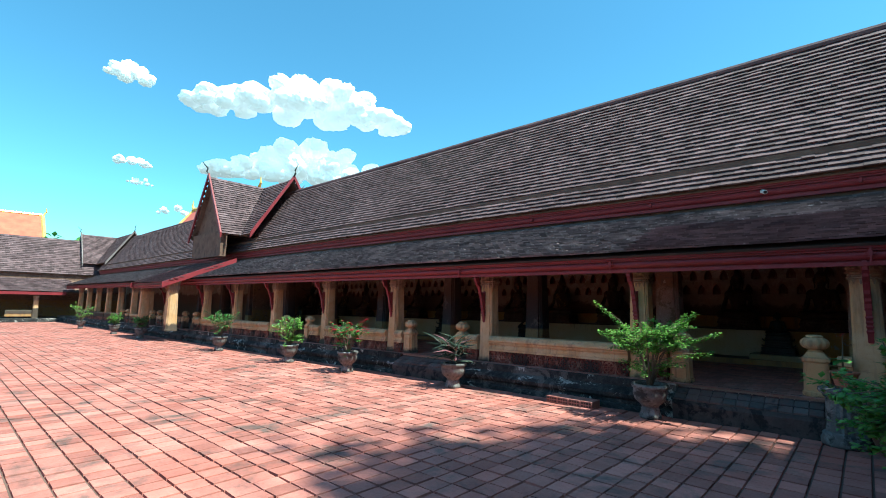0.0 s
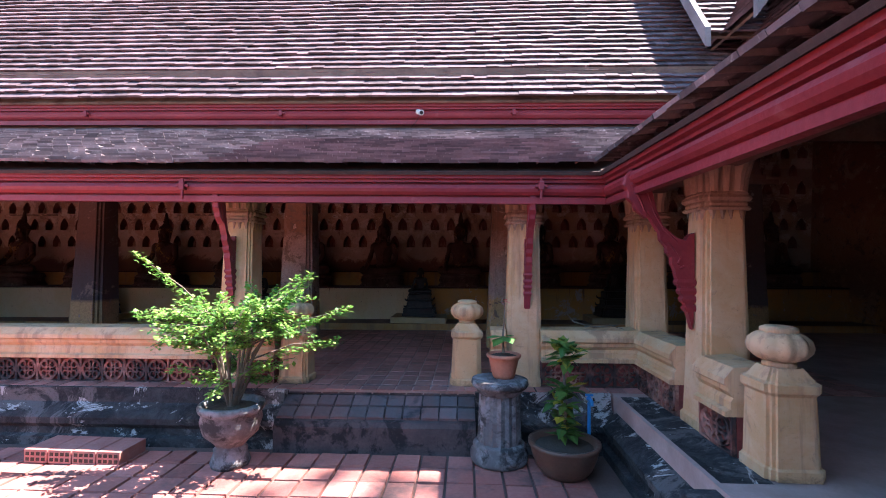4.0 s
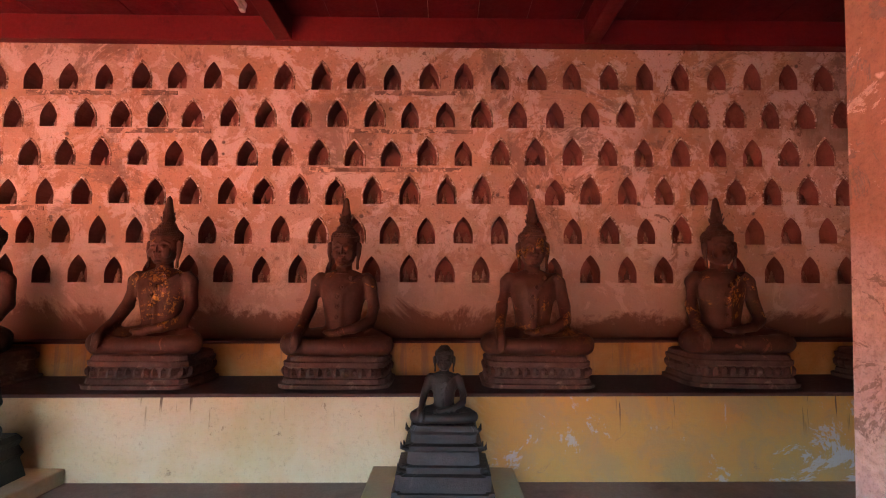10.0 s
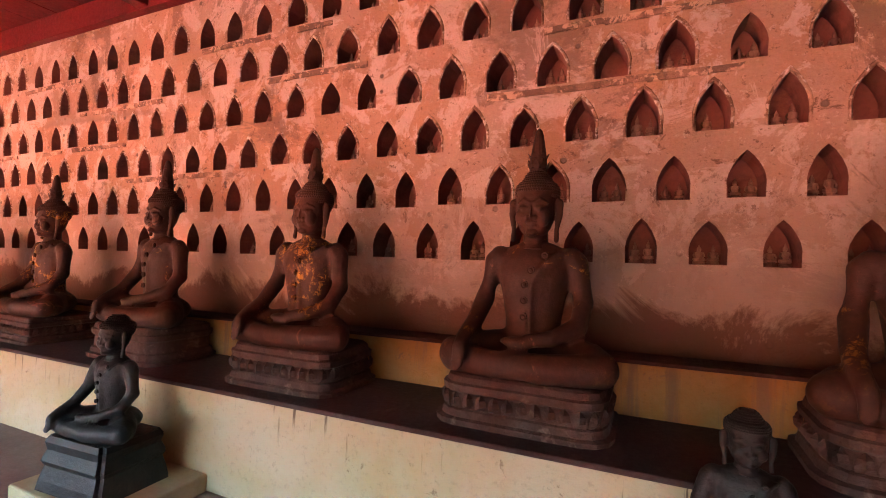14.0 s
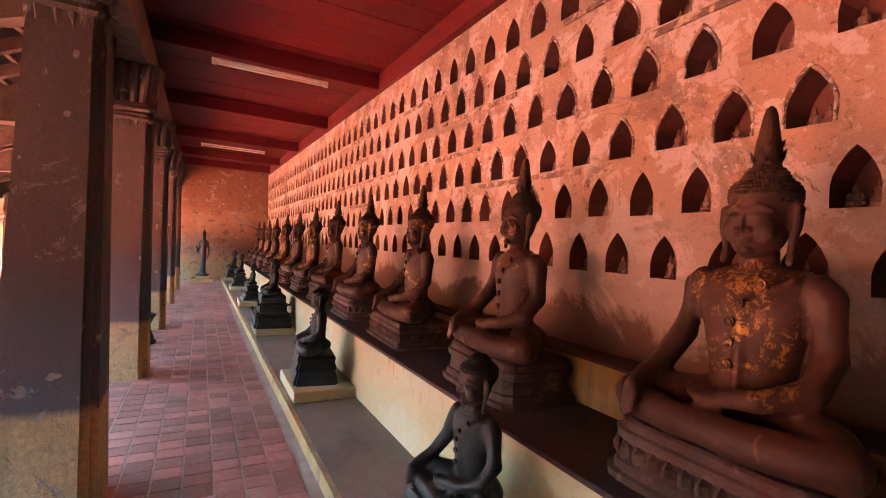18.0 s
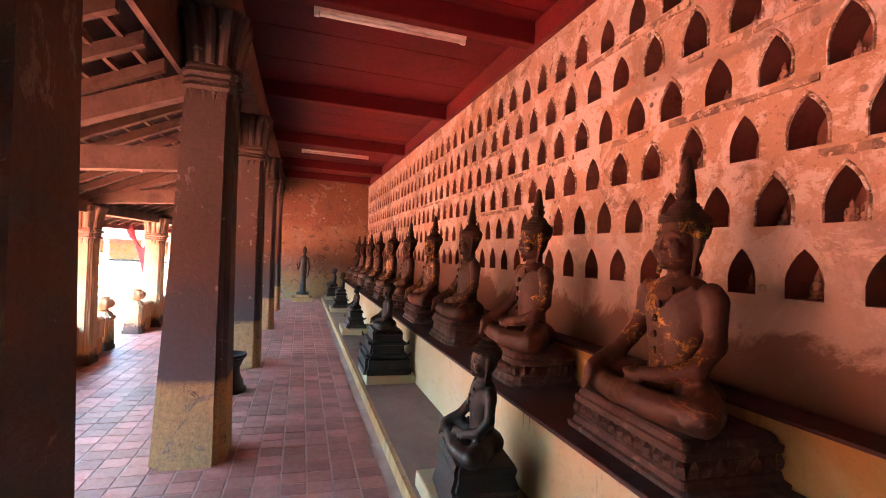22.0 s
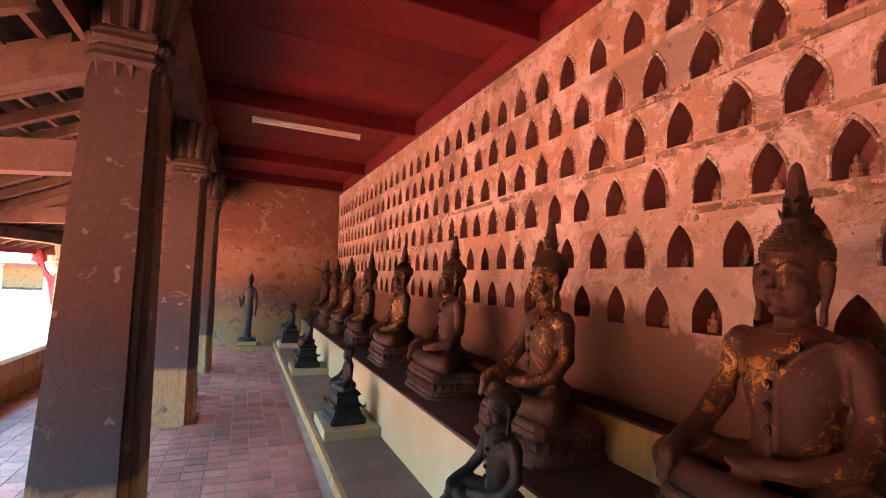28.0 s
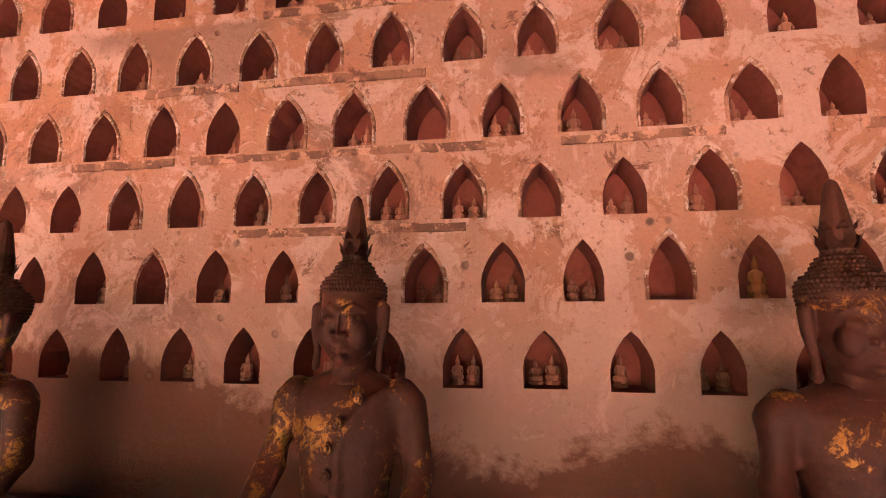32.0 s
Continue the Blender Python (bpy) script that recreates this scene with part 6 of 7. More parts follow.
loft(bm, [circle(rx, z, 14, ry) for z, rx, ry in ((0.0, 0.10, 0.08), (0.3, 0.085, 0.06), (0.55, 0.10, 0.07), (0.75, 0.08, 0.06), (0.92, 0.12, 0.07), (0.99, 0.10, 0.06), (1.02, 0.04, 0.04), (1.06, 0.04, 0.04), (1.10, 0.055, 0.06), (1.18, 0.06, 0.065), (1.23, 0.04, 0.04), (1.27, 0.015, 0.015), (1.36, 0.006, 0.006))])
limb(bm, [(-0.12, 0, 0.93), (-0.16, 0, 0.70), (-0.13, -0.10, 0.62)], [0.035, 0.03, 0.025], 8)
limb(bm, [(-0.13, -0.10, 0.62), (-0.15, -0.14, 0.80)], [0.025, 0.02], 8)
limb(bm, [(0.12, 0, 0.93), (0.17, 0, 0.68), (0.16, -0.03, 0.45)], [0.035, 0.03, 0.022], 8)
body = settle_mesh("skin", bm, 0.016, 2)
lathe(body, [(0.19, -0.06), (0.19, -0.02), (0.15, -0.01), (0.15, 0.01)], 16)
ob = new("standing_bronze_statue", finish("standing_bronze_statue", body, [BRONZE]))
ob.matrix_basis = pose(-18.9, 10.12, G - 0.25 + 0.26, 0, 0, 60) @ Matrix.Diagonal((1.0, 1.0, 1.08, 1))
tagged(ob, "slender dark bronze standing statue by the end wall", "statue")
bm = boxed(-19.2, -18.6, 9.82, 10.42, G - 0.25, G - 0.13, 0.012)
box(bm, -19.1, -18.7, 9.92, 10.32, G - 0.13, G - 0.05, 0.012)
tagged(part("statue_block", bm, YELLOW), "stepped ochre plaster block under the standing statue", "block")


# ---- figurines in the niches ----
def figurine_mesh(name, gilt=False, tall=1.0):
    bm = bmesh.new()
    lathe(bm, [(0.030, 0), (0.031, 0.012), (0.025, 0.016), (0.026, 0.024)], 8)
    loft(bm, [circle(rx, z * tall, 8, ry) for z, rx, ry in ((0.022, 0.032, 0.022), (0.036, 0.030, 0.02), (0.042, 0.017, 0.014), (0.06, 0.018, 0.013), (0.074, 0.021, 0.013), (0.08, 0.008, 0.008), (0.085, 0.011, 0.011), (0.098, 0.011, 0.011), (0.107, 0.006, 0.006), (0.122, 0.001, 0.001))])
    for s in (-1, 1):
        tube(bm, [(s * 0.019, 0, 0.072 * tall), (s * 0.025, -0.004, 0.053 * tall), (s * 0.018, -0.016, 0.04 * tall)], [0.006, 0.005, 0.005], 5)
    return finish(name, bm, [GILT if gilt else FIGURINE])


FIGS = [figurine_mesh("niche_figurine"), figurine_mesh("niche_figurine", tall=1.12), figurine_mesh("niche_figurine", tall=0.85)]
GILDED = figurine_mesh("niche_figurine", True, 1.2)
rng = random.Random(11)
rest_v, rest_f = [], []
single = 0
for cx, zb, k in NICHES:
    two = [(-0.032, 0.0), (0.034, 0.0)] if rng.random() < 0.72 else [(rng.choice((-0.02, 0.03)), 0.0)]
    if rng.random() < 0.06:
        continue
    for dx, _ in two:
        me = FIGS[rng.randrange(3)]
        s, tz = rng.uniform(0.82, 1.0), rng.uniform(-15, 15)
        m = pose(*on_wall(cx + dx, WALL_Y + 0.10 + rng.uniform(-0.02, 0.02), zb + 0.003), 0, 0, tz) @ Matrix.Diagonal((s, s, s, 1))
        if -10.9 < cx < -7.0 and single < 250:
            if abs(cx + 7.65) < 0.12 and k == 1:
                if dx > 0:
                    ob = new("niche_figurine", GILDED)
                    ob.matrix_basis = m @ Matrix.Diagonal((1.25, 1.25, 1.25, 1))
                    tagged(ob, "small gilded seated figurine filling a wall niche", "figurine", "niche figurines")
                continue
            ob = new("niche_figurine", me)
            ob.matrix_basis = m
            tagged(ob, "tiny dusty clay seated figurine in a wall niche", "figurine", "niche figurines")
            single += 1
        else:
            q = len(rest_v)
            rest_v += [tuple(m @ v.co) for v in me.vertices]
            rest_f += [tuple(q + a for a in p.vertices) for p in me.polygons]
figs = raw("niche_figurines", rest_v, rest_f, FIGURINES)
tagged(figs, "many tiny dusty clay figurines in the wall niches", "figurines", kind="stuff")
for b in (BODY_A, BODY_B, SMALL):
    b.free()


# ---- fluorescent tubes, floodlight, camera ----
def fluorescent(m):
    top = thing("fluorescent_fitting", "slim white fluorescent batten, unlit, under a red beam", "light fitting", m, "fluorescent battens")
    part("batten", boxed(-0.025, 0.025, -0.66, 0.66, 0.022, 0.055, 0.006), WHITE, top)
    bm = bmesh.new()
    tube(bm, [(0, -0.61, 0.0), (0, 0.61, 0.0)], [0.014, 0.014], 10)
    part("tube", bm, WHITE, top, smooth=True)
    for s in (-1, 1):
        part("end_cap", boxed(-0.018, 0.018, s * 0.635 - 0.022, s * 0.635 + 0.022, -0.018, 0.03, 0.005), WHITE, top)
    return top


fl = fluorescent(pose(-8.41, 10.66, 3.79))
for x, y, z in ((-14.0, 10.57, 3.72), (-2.78, 10.78, 3.79), (2.83, 10.75, 3.79)):
    copy_thing(fl, pose(x, y, z))

fb = thing("socket_box", "grey plastic socket box fixed to the side of a tie beam", "socket box", pose(-2.612, 8.84, 2.385, -4, 0, 4))
part("housing", boxed(-0.036, 0.036, -0.10, 0.10, -0.037, 0.037, 0.005), surface("grey_enamel", (0.42, 0.38, 0.36), (0.34, 0.30, 0.28), 6, 60, 0.5, 0.1), fb)
for dy in (-0.045, 0.045):
    for dz in (-0.012, 0.012):
        part("socket_slot", boxed(0.035, 0.038, dy - 0.012, dy + 0.012, dz - 0.003, dz + 0.003), IRON, fb)
bm = bmesh.new()
tube(bm, [(-2.605, 8.93, 2.365), (-2.605, 9.06, 2.36), (-2.60, 9.10, 2.40), (-2.60, 9.08, 2.50), (-2.595, 9.07, 2.9), (-2.60, 9.06, 3.3)], 0.008, 6)
tagged(part("conduit", bm, IRON), "thin dark cable running up the column", "cable")

cc = thing("security_camera", "small white bullet camera on the red eave board", "camera", pose(-1.15, UP_Y - 0.03, UP_Z + 0.0, 0, 0, 20))
bm = bmesh.new()
tube(bm, [(0, 0.0, 0), (0, -0.05, 0.0)], 0.014, 8)
part("mount", bm, WHITE, cc)
bm = bmesh.new()
tube(bm, [(0.0, -0.03, 0.01), (0.02, -0.13, -0.03)], [0.032, 0.034], 14)
part("housing", bm, WHITE, cc)
bm = bmesh.new()
tube(bm, [(0.02, -0.13, -0.03), (0.0216, -0.138, -0.0332)], [0.026, 0.024], 14)
part("lens", bm, IRON, cc)
bm = bmesh.new()
tube(bm, [(-1.12, UP_Y - 0.035, UP_Z - 0.03), (-1.16, UP_Y - 0.03, UP_Z - 0.10), (-1.28, UP_Y + 0.08, UP_Z - 0.20), (-1.36, UP_Y + 0.25, UP_Z - 0.28)], 0.004, 5)
tagged(part("camera_cable", bm, IRON), "thin black cable dropping from the security camera", "cable")


# ---- plants ----
def leaf_mesh(bm, p, d, size, width, droop=0.25, mi=0):
    d = Vector(d).normalized()
    side = d.cross(Vector((0, 0, 1)))
    side = side.normalized() if side.length > 0.05 else Vector((1, 0, 0))
    upv = side.cross(d)
    a = [p, p + d * size * 0.5 + side * width * size - upv * droop * size * 0.25, p + d * size - upv * droop * size, p + d * size * 0.5 - side * width * size - upv * droop * size * 0.25, p + d * size * 0.5 + upv * 0.04 * size - upv * droop * size * 0.2]
    v = [bm.verts.new(q) for q in a]
    for t in ((0, 1, 4), (1, 2, 4), (2, 3, 4), (3, 0, 4)):
        f = bm.faces.new([v[i] for i in t])
        f.material_index = mi


def shrub(top, seed, base, height, spread, stems, leaves, leaf, width, mat, bark=BARK, extra=(), droop=0.25, flat=1.0, flowers=0):
    """Branching stems and many small leaves in clusters along the twigs, as trunk and crown parts."""
    rng = random.Random(seed)
    tb, cb = bmesh.new(), bmesh.new()
    base = Vector(base)
    tips = []
    for i in range(stems):
        a = 2 * math.pi * (i + rng.uniform(-0.3, 0.3)) / stems
        out = Vector((math.cos(a), math.sin(a) * flat, 0)) * spread * rng.uniform(0.35, 0.75)
        p0, p1 = base + out * 0.05, base + out * 0.45 + Vector((0, 0, height * rng.uniform(0.35, 0.5)))
        p2 = base + out + Vector((0, 0, height * rng.uniform(0.7, 0.98)))
        tube(tb, [p0, p0.lerp(p1, 0.5) + Vector((rng.uniform(-1, 1), rng.uniform(-1, 1), 0)) * 0.03, p1, p2], [0.016, 0.013, 0.010, 0.004], 6)
        for k in range(7):
            t = rng.uniform(0.3, 1.0)
            s = p1.lerp(p2, t) if rng.random() < 0.8 else p0.lerp(p1, 0.7)
            d = (Vector((rng.uniform(-1, 1), rng.uniform(-1, 1) * flat, rng.uniform(-0.25, 0.8))) + out.normalized() * 0.6)
            e = s + d.normalized() * spread * rng.uniform(0.35, 0.75)
            tube(tb, [s, s.lerp(e, 0.5) + Vector((0, 0, 0.02)), e], [0.006, 0.004, 0.002], 5)
            tips.append((s, e))
    for s, e in extra:
        s, e = base + Vector(s), base + Vector(e)
        tube(tb, [s, s.lerp(e, 0.5) + Vector((0, 0, 0.05)), e], [0.007, 0.005, 0.002], 5)
        tips += [(s.lerp(e, 0.3), e)] * 3
    for i in range(leaves):
        s, e = tips[i % len(tips)]
        t = rng.uniform(0.05, 1.04)
        p = s.lerp(e, t) + Vector((rng.gauss(0, 0.016), rng.gauss(0, 0.016), rng.gauss(0, 0.014)))
        d = (e - s).normalized() * 0.6 + Vector((rng.uniform(-1, 1), rng.uniform(-1, 1), rng.uniform(-0.5, 0.7)))
        leaf_mesh(cb, p, d, leaf * rng.uniform(0.6, 1.25), width, droop)
    part("trunk", tb, bark, top)
    crown = part("crown", cb, mat, top)
    if flowers:
        fb_ = bmesh.new()
        for i in range(flowers):
            s, e = rng.choice(tips)
            c = s.lerp(e, rng.uniform(0.6, 1.05)) + Vector((0, 0, 0.03))
            for k in range(5):
                leaf_mesh(fb_, c, (math.cos(k * 1.256), math.sin(k * 1.256), 0.6), 0.05, 0.45, 0.2)
        part("flowers", fb_, PETAL, top, "crimson flower heads")
    return crown


def pot(top, profile, mat, soil_z, soil_r, n=28, wave=0.0, lobes=8, name="pot"):
    bm = bmesh.new()
    lathe(bm, profile, n, wave=wave, lobes=lobes)
    vessel = part(name, bm, mat, top, smooth=True)
    bm = bmesh.new()
    lathe(bm, [(soil_r, soil_z - 0.02), (soil_r * 0.98, soil_z), (soil_r * 0.5, soil_z + 0.015), (0.01, soil_z + 0.02)], 16)
    part("soil", bm, SOIL, vessel)


STONE_POT = [(0.13, 0), (0.14, 0.03), (0.13, 0.06), (0.115, 0.10), (0.12, 0.12), (0.10, 0.14), (0.115, 0.17), (0.19, 0.24), (0.215, 0.33), (0.205, 0.38), (0.225, 0.40), (0.235, 0.43), (0.225, 0.45), (0.195, 0.45), (0.185, 0.42), (0.18, 0.40), (0.02, 0.395)]


def at(x, y, s=1.0):
    return Matrix.Translation((x, y, YARD + SL * x)) @ Matrix.Diagonal((s, s, s, 1))


p = thing("potted_shrub", "bright green leggy shrub in a grey stone urn by the entrance", "potted plant", at(-2.22, 6.60))
pot(p, STONE_POT, STONE, 0.41, 0.185)
shrub(p, 21, (0, 0, 0.40), 0.84, 0.54, 15, 9000, 0.034, 0.46, LEAF_BRIGHT, extra=(((0.0, -0.1, 0.4), (0.3, -0.35, 0.8)), ((-0.1, 0, 0.4), (-0.6, -0.2, 0.7)), ((0.1, 0, 0.5), (0.62, -0.2, 0.98)), ((-0.05, 0, 0.55), (-0.72, -0.05, 1.12)), ((0.1, 0, 0.45), (0.85, -0.05, 0.75)), ((0.1, 0, 0.35), (0.75, 0.1, 0.50)), ((0.05, 0, 0.5), (0.45, 0.05, 0.85))))

p = thing("potted_shrub", "broad dark green bush in a low pot beside the wing", "potted plant", at(0.46, 3.62))
pot(p, [(0.16, 0), (0.20, 0.05), (0.23, 0.2), (0.245, 0.3), (0.26, 0.32), (0.26, 0.35), (0.24, 0.35), (0.22, 0.31), (0.02, 0.30)], GLAZED, 0.31, 0.22)
shrub(p, 5, (0, 0, 0.28), 0.80, 0.60, 24, 14000, 0.040, 0.46, LEAF_MID, droop=0.3, flat=0.9)

# fluted stone pedestal with a small terracotta pot
ped = thing("stone_pedestal", "short fluted grey stone column used as a plant stand", "pedestal", at(-0.25, 6.78))
bm = bmesh.new()
lathe(bm, [(0.205, 0), (0.215, 0.02), (0.215, 0.07), (0.195, 0.10), (0.20, 0.12), (0.175, 0.145)], 32)
part("base", bm, STONE, ped, smooth=True)
bm = bmesh.new()
lathe(bm, [(0.160, 0.14), (0.152, 0.30), (0.148, 0.50)], 64, wave=0.035, lobes=16)
part("shaft", bm, STONE, ped)
bm = bmesh.new()
lathe(bm, [(0.150, 0.495), (0.17, 0.51), (0.175, 0.53), (0.205, 0.55), (0.215, 0.57), (0.21, 0.60), (0.19, 0.605), (0.02, 0.608)], 32)
part("cap", bm, STONE, ped, smooth=True)
p = thing("potted_seedling", "thin flowering stem in a scalloped terracotta pot on the pedestal", "potted plant", Matrix.Translation((-0.22, 6.80, YARD + SL * -0.2 + 0.606)))
pot(p, [(0.075, 0), (0.085, 0.02), (0.105, 0.11), (0.115, 0.15), (0.128, 0.155), (0.13, 0.175), (0.118, 0.18), (0.108, 0.165), (0.02, 0.155)], TERRA, 0.162, 0.108, 40, 0.012, 14)
tb, cb = bmesh.new(), bmesh.new()
tube(tb, [(0, 0, 0.15), (-0.01, 0.01, 0.28), (0.0, 0, 0.42), (0.005, 0, 0.58)], [0.012, 0.009, 0.005, 0.003], 6)
for d, sz in (((-1, -0.2, 0.1), 0.15), ((0.3, -0.9, 0.0), 0.16), ((-0.5, -0.6, -0.2), 0.15), ((0.9, 0.2, 0.2), 0.09)):
    leaf_mesh(cb, Vector((0, 0, 0.31)), d, sz, 0.38, 0.2)
part("trunk", tb, BARK, p)
part("crown", cb, LEAF_DEEP, p)
fb2 = bmesh.new()
for k in range(14):
    leaf_mesh(fb2, Vector((0.005 + 0.03 * math.cos(k * 2.4) * (k % 3) / 2, 0.02 * math.sin(k * 1.7), 0.55 + 0.012 * (k % 4))), (math.cos(k * 2.4), math.sin(k * 2.4), 0.5), 0.026, 0.4)
part("flowers", fb2, PETAL, p, "small red flowers")

p = thing("potted_croton", "speckled green and yellow croton in a brown glazed bowl", "potted plant", at(0.19, 6.58))
pot(p, [(0.15, 0), (0.19, 0.05), (0.225, 0.13), (0.235, 0.18), (0.25, 0.20), (0.25, 0.225), (0.22, 0.22), (0.205, 0.19), (0.02, 0.18)], GLAZED, 0.19, 0.205)
tb, cb = bmesh.new(), bmesh.new()
rng = random.Random(4)
tube(tb, [(0, 0, 0.17), (0.01, 0, 0.5), (-0.02, 0, 0.85)], [0.014, 0.011, 0.007], 6)
for zc, n, r in ((0.34, 46, 0.16), (0.55, 46, 0.17), (0.85, 60, 0.17)):
    for k in range(n):
        a = rng.uniform(0, 6.283)
        leaf_mesh(cb, Vector((rng.gauss(0, 0.02), rng.gauss(0, 0.02), zc + rng.uniform(-0.09, 0.07))), (math.cos(a), math.sin(a), rng.uniform(-0.35, 0.9)), rng.uniform(0.10, r), 0.24, 0.3)
part("trunk", tb, BARK, p)
part("crown", cb, LEAF_CROTON, p)


def spiky(x, y, seed):
    p = thing("potted_bromeliad", "dark purple-green strap-leaved plant in a stone urn", "potted plant", at(x, y, 1.3))
    pot(p, [(r * 0.8, z * 0.75) for r, z in STONE_POT], STONE, 0.31, 0.15)
    rng = random.Random(seed)
    cb = bmesh.new()
    for k in range(90):
        a, el = rng.uniform(0, 6.283), rng.uniform(0.0, 1.3)
        leaf_mesh(cb, Vector((rng.gauss(0, 0.07), rng.gauss(0, 0.07), 0.36 + rng.uniform(0, 0.25))), (math.cos(a), math.sin(a), el), rng.uniform(0.22, 0.36), 0.075, 0.35)
    part("crown", cb, LEAF_DARK, p)


spiky(-5.62, 6.48, 3)
for i, (x, y, h, sp, mat, fl_, lab) in enumerate(((-8.55, 6.28, 0.66, 0.42, LEAF_DEEP, 120, "bushy plant with crimson flowers in a stone urn"), (-11.0, 6.25, 0.72, 0.44, LEAF_BRIGHT, 0, "dense round light green bush in a stone urn"),
                                            (-15.2, 6.2, 0.8, 0.5, LEAF_DEEP, 10, "green bush with a few red flowers in a stone urn"), (-22.4, 5.9, 0.5, 0.3, LEAF_DEEP, 0, "small bush in a stone urn"),
                                            (-26.6, 5.9, 0.5, 0.3, LEAF_BRIGHT, 0, "small light green bush in a stone urn"), (-33.5, 5.8, 0.9, 0.6, LEAF_BRIGHT, 0, "round green bush in a stone urn"))):
    p = thing("potted_shrub", lab, "potted plant", at(x, y))
    pot(p, STONE_POT, STONE, 0.41, 0.185)
    shrub(p, 40 + i, (0, 0, 0.40), h, sp, 9, 1500, 0.055, 0.36, mat, flowers=fl_)

# hollow bricks used as a step, and a blue tap
for i in range(4):
    b = thing("hollow_brick", "red hollow clay brick lying by the plinth", "brick", Matrix.Translation((-3.66 + i * 0.185, 6.72, YARD + SL * -3.5)), "hollow bricks")
    bm = bmesh.new()
    part("body", boxed(-0.088, 0.088, -0.18, 0.10, 0.002, 0.10, 0.003), BRICK, b)
    for kx in (-0.06, -0.02, 0.02, 0.06):
        for kz in (0.03, 0.07):
            part("hole", boxed(kx - 0.013, kx + 0.013, -0.183, -0.179, kz - 0.012, kz + 0.012), SOIL, b, "dark core hole")
tap = thing("garden_tap", "blue plastic standpipe tap by the plinth", "tap", at(0.42, 6.80))
bm = bmesh.new()
tube(bm, [(0, 0, 0), (0, 0, 0.42), (0.0, -0.01, 0.47)], [0.013, 0.013, 0.013], 8)
part("pipe", bm, BLUE, tap)
bm = bmesh.new()
tube(bm, [(0, 0.02, 0.45), (0, -0.06, 0.45), (0, -0.075, 0.42)], [0.018, 0.016, 0.012], 8)
part("spout", bm, BLUE, tap)
part("handle", boxed(-0.03, 0.03, -0.012, 0.012, 0.475, 0.49, 0.004), BLUE, tap)

# dead twig on the rail
bm = bmesh.new()
z = 0.665 + 0.276 + SL * 0.5
tube(bm, [(0.38, 7.45, z + 0.13), (0.45, 7.44, z + 0.05), (0.62, 7.42, z + 0.008), (0.85, 7.43, z + 0.03)], [0.004, 0.006, 0.006, 0.003], 5)
tube(bm, [(0.50, 7.265, z + 0.03), (0.70, 7.24, z + 0.05), (0.82, 7.22, z + 0.02)], [0.004, 0.003, 0.002], 5)
tagged(part("dead_twig", bm, BARK), "dry bent twig lying on the balustrade rail", "twig")


# ---- porch roof and corner gables ----
def gable_roof(name, c0, c1, half, z_eave, z_ridge, label, board=RED, pediment=True, course=0.13, open0=True, open1=True):
    """A steep tiled gable roof along the ridge c0 -> c1 with barge boards and finials."""
    c0, c1 = Vector((*c0, 0)), Vector((*c1, 0))
    d = (c1 - c0).normalized()
    side = Vector((-d.y, d.x, 0))
    L = (c1 - c0).length
    tops = []
    for s in (-1, 1):
        e = c0 + side * half * s + Vector((0, 0, z_eave))
        u, sl = unit(e, c0 + Vector((0, 0, z_ridge)))
        tops.append(tile_roof(name, e, d, u, L, sl, course, 0.17, lambda x, y: True, label))
        plane_deck("roof_deck", [e, e + d * L, c0 + d * L + Vector((0, 0, z_ridge - 0.02)), c0 + Vector((0, 0, z_ridge - 0.02))], RAFTER, "boards under a gable roof")
    for o, c in ((open0, c0), (open1, c1)):
        if not o:
            continue
        out = -d if c is c0 else d
        g = thing("gable_end", "dark red gable with barge boards and a curved finial", "gable", kind="structure")
        for s in (-1, 1):
            bm = bmesh.new()
            a = c + out * 0.04 + side * (half + 0.12) * s + Vector((0, 0, z_eave - 0.18))
            b = c + out * 0.04 + Vector((0, 0, z_ridge + 0.10))
            w = Vector((0, 0, 0.24))
            loft(bm, [[a, a + out * 0.07, a + out * 0.07 + w, a + w], [b - w * 0.3, b - w * 0.3 + out * 0.07, b + out * 0.07 + w * 0.5, b + w * 0.5]])
            bmesh.ops.recalc_face_normals(bm, faces=bm.faces)
            part("barge_board", bm, board, g)
        bm = bmesh.new()
        t0 = c + out * 0.07 + Vector((0, 0, z_ridge + 0.15))
        tube(bm, [t0, t0 + out * 0.10 + Vector((0, 0, 0.12)), t0 + out * 0.06 + Vector((0, 0, 0.28)), t0 + out * 0.22 + Vector((0, 0, 0.42)), t0 + out * 0.30 + Vector((0, 0, 0.52))], [0.05, 0.045, 0.035, 0.022, 0.006], 6)
        part("finial", bm, IRON, g)
        if pediment:
            bm = bmesh.new()
            q = [c - out * 0.25 + side * half * s + Vector((0, 0, z)) for s, z in ((-1, z_eave - 0.6), (1, z_eave - 0.6), (1, z_eave), (0, z_ridge - 0.05), (-1, z_eave))]
            q = [c - out * 0.25 + side * half * s + Vector((0, 0, z)) for s, z in ((-1, z_eave - 0.6), (1, z_eave - 0.6), (1, z_eave), (0.0, z_ridge - 0.05), (-1, z_eave))]
            loft(bm, [q, [v + out * 0.04 for v in q]])
            bmesh.ops.recalc_face_normals(bm, faces=bm.faces)
            part("pediment", bm, RAFTER, g)
    return tops


gable_roof("porch_roof", (-22.0, 8.0), (-22.0, 12.5), 1.75, 4.25, 7.0, "steep tiled cross gable over the porch")
gable_roof("porch_roof", (-25.0, 10.6), (-19.2, 10.6), 1.75, 4.25, 7.0, "steep tiled cross gable along the porch", pediment=False)
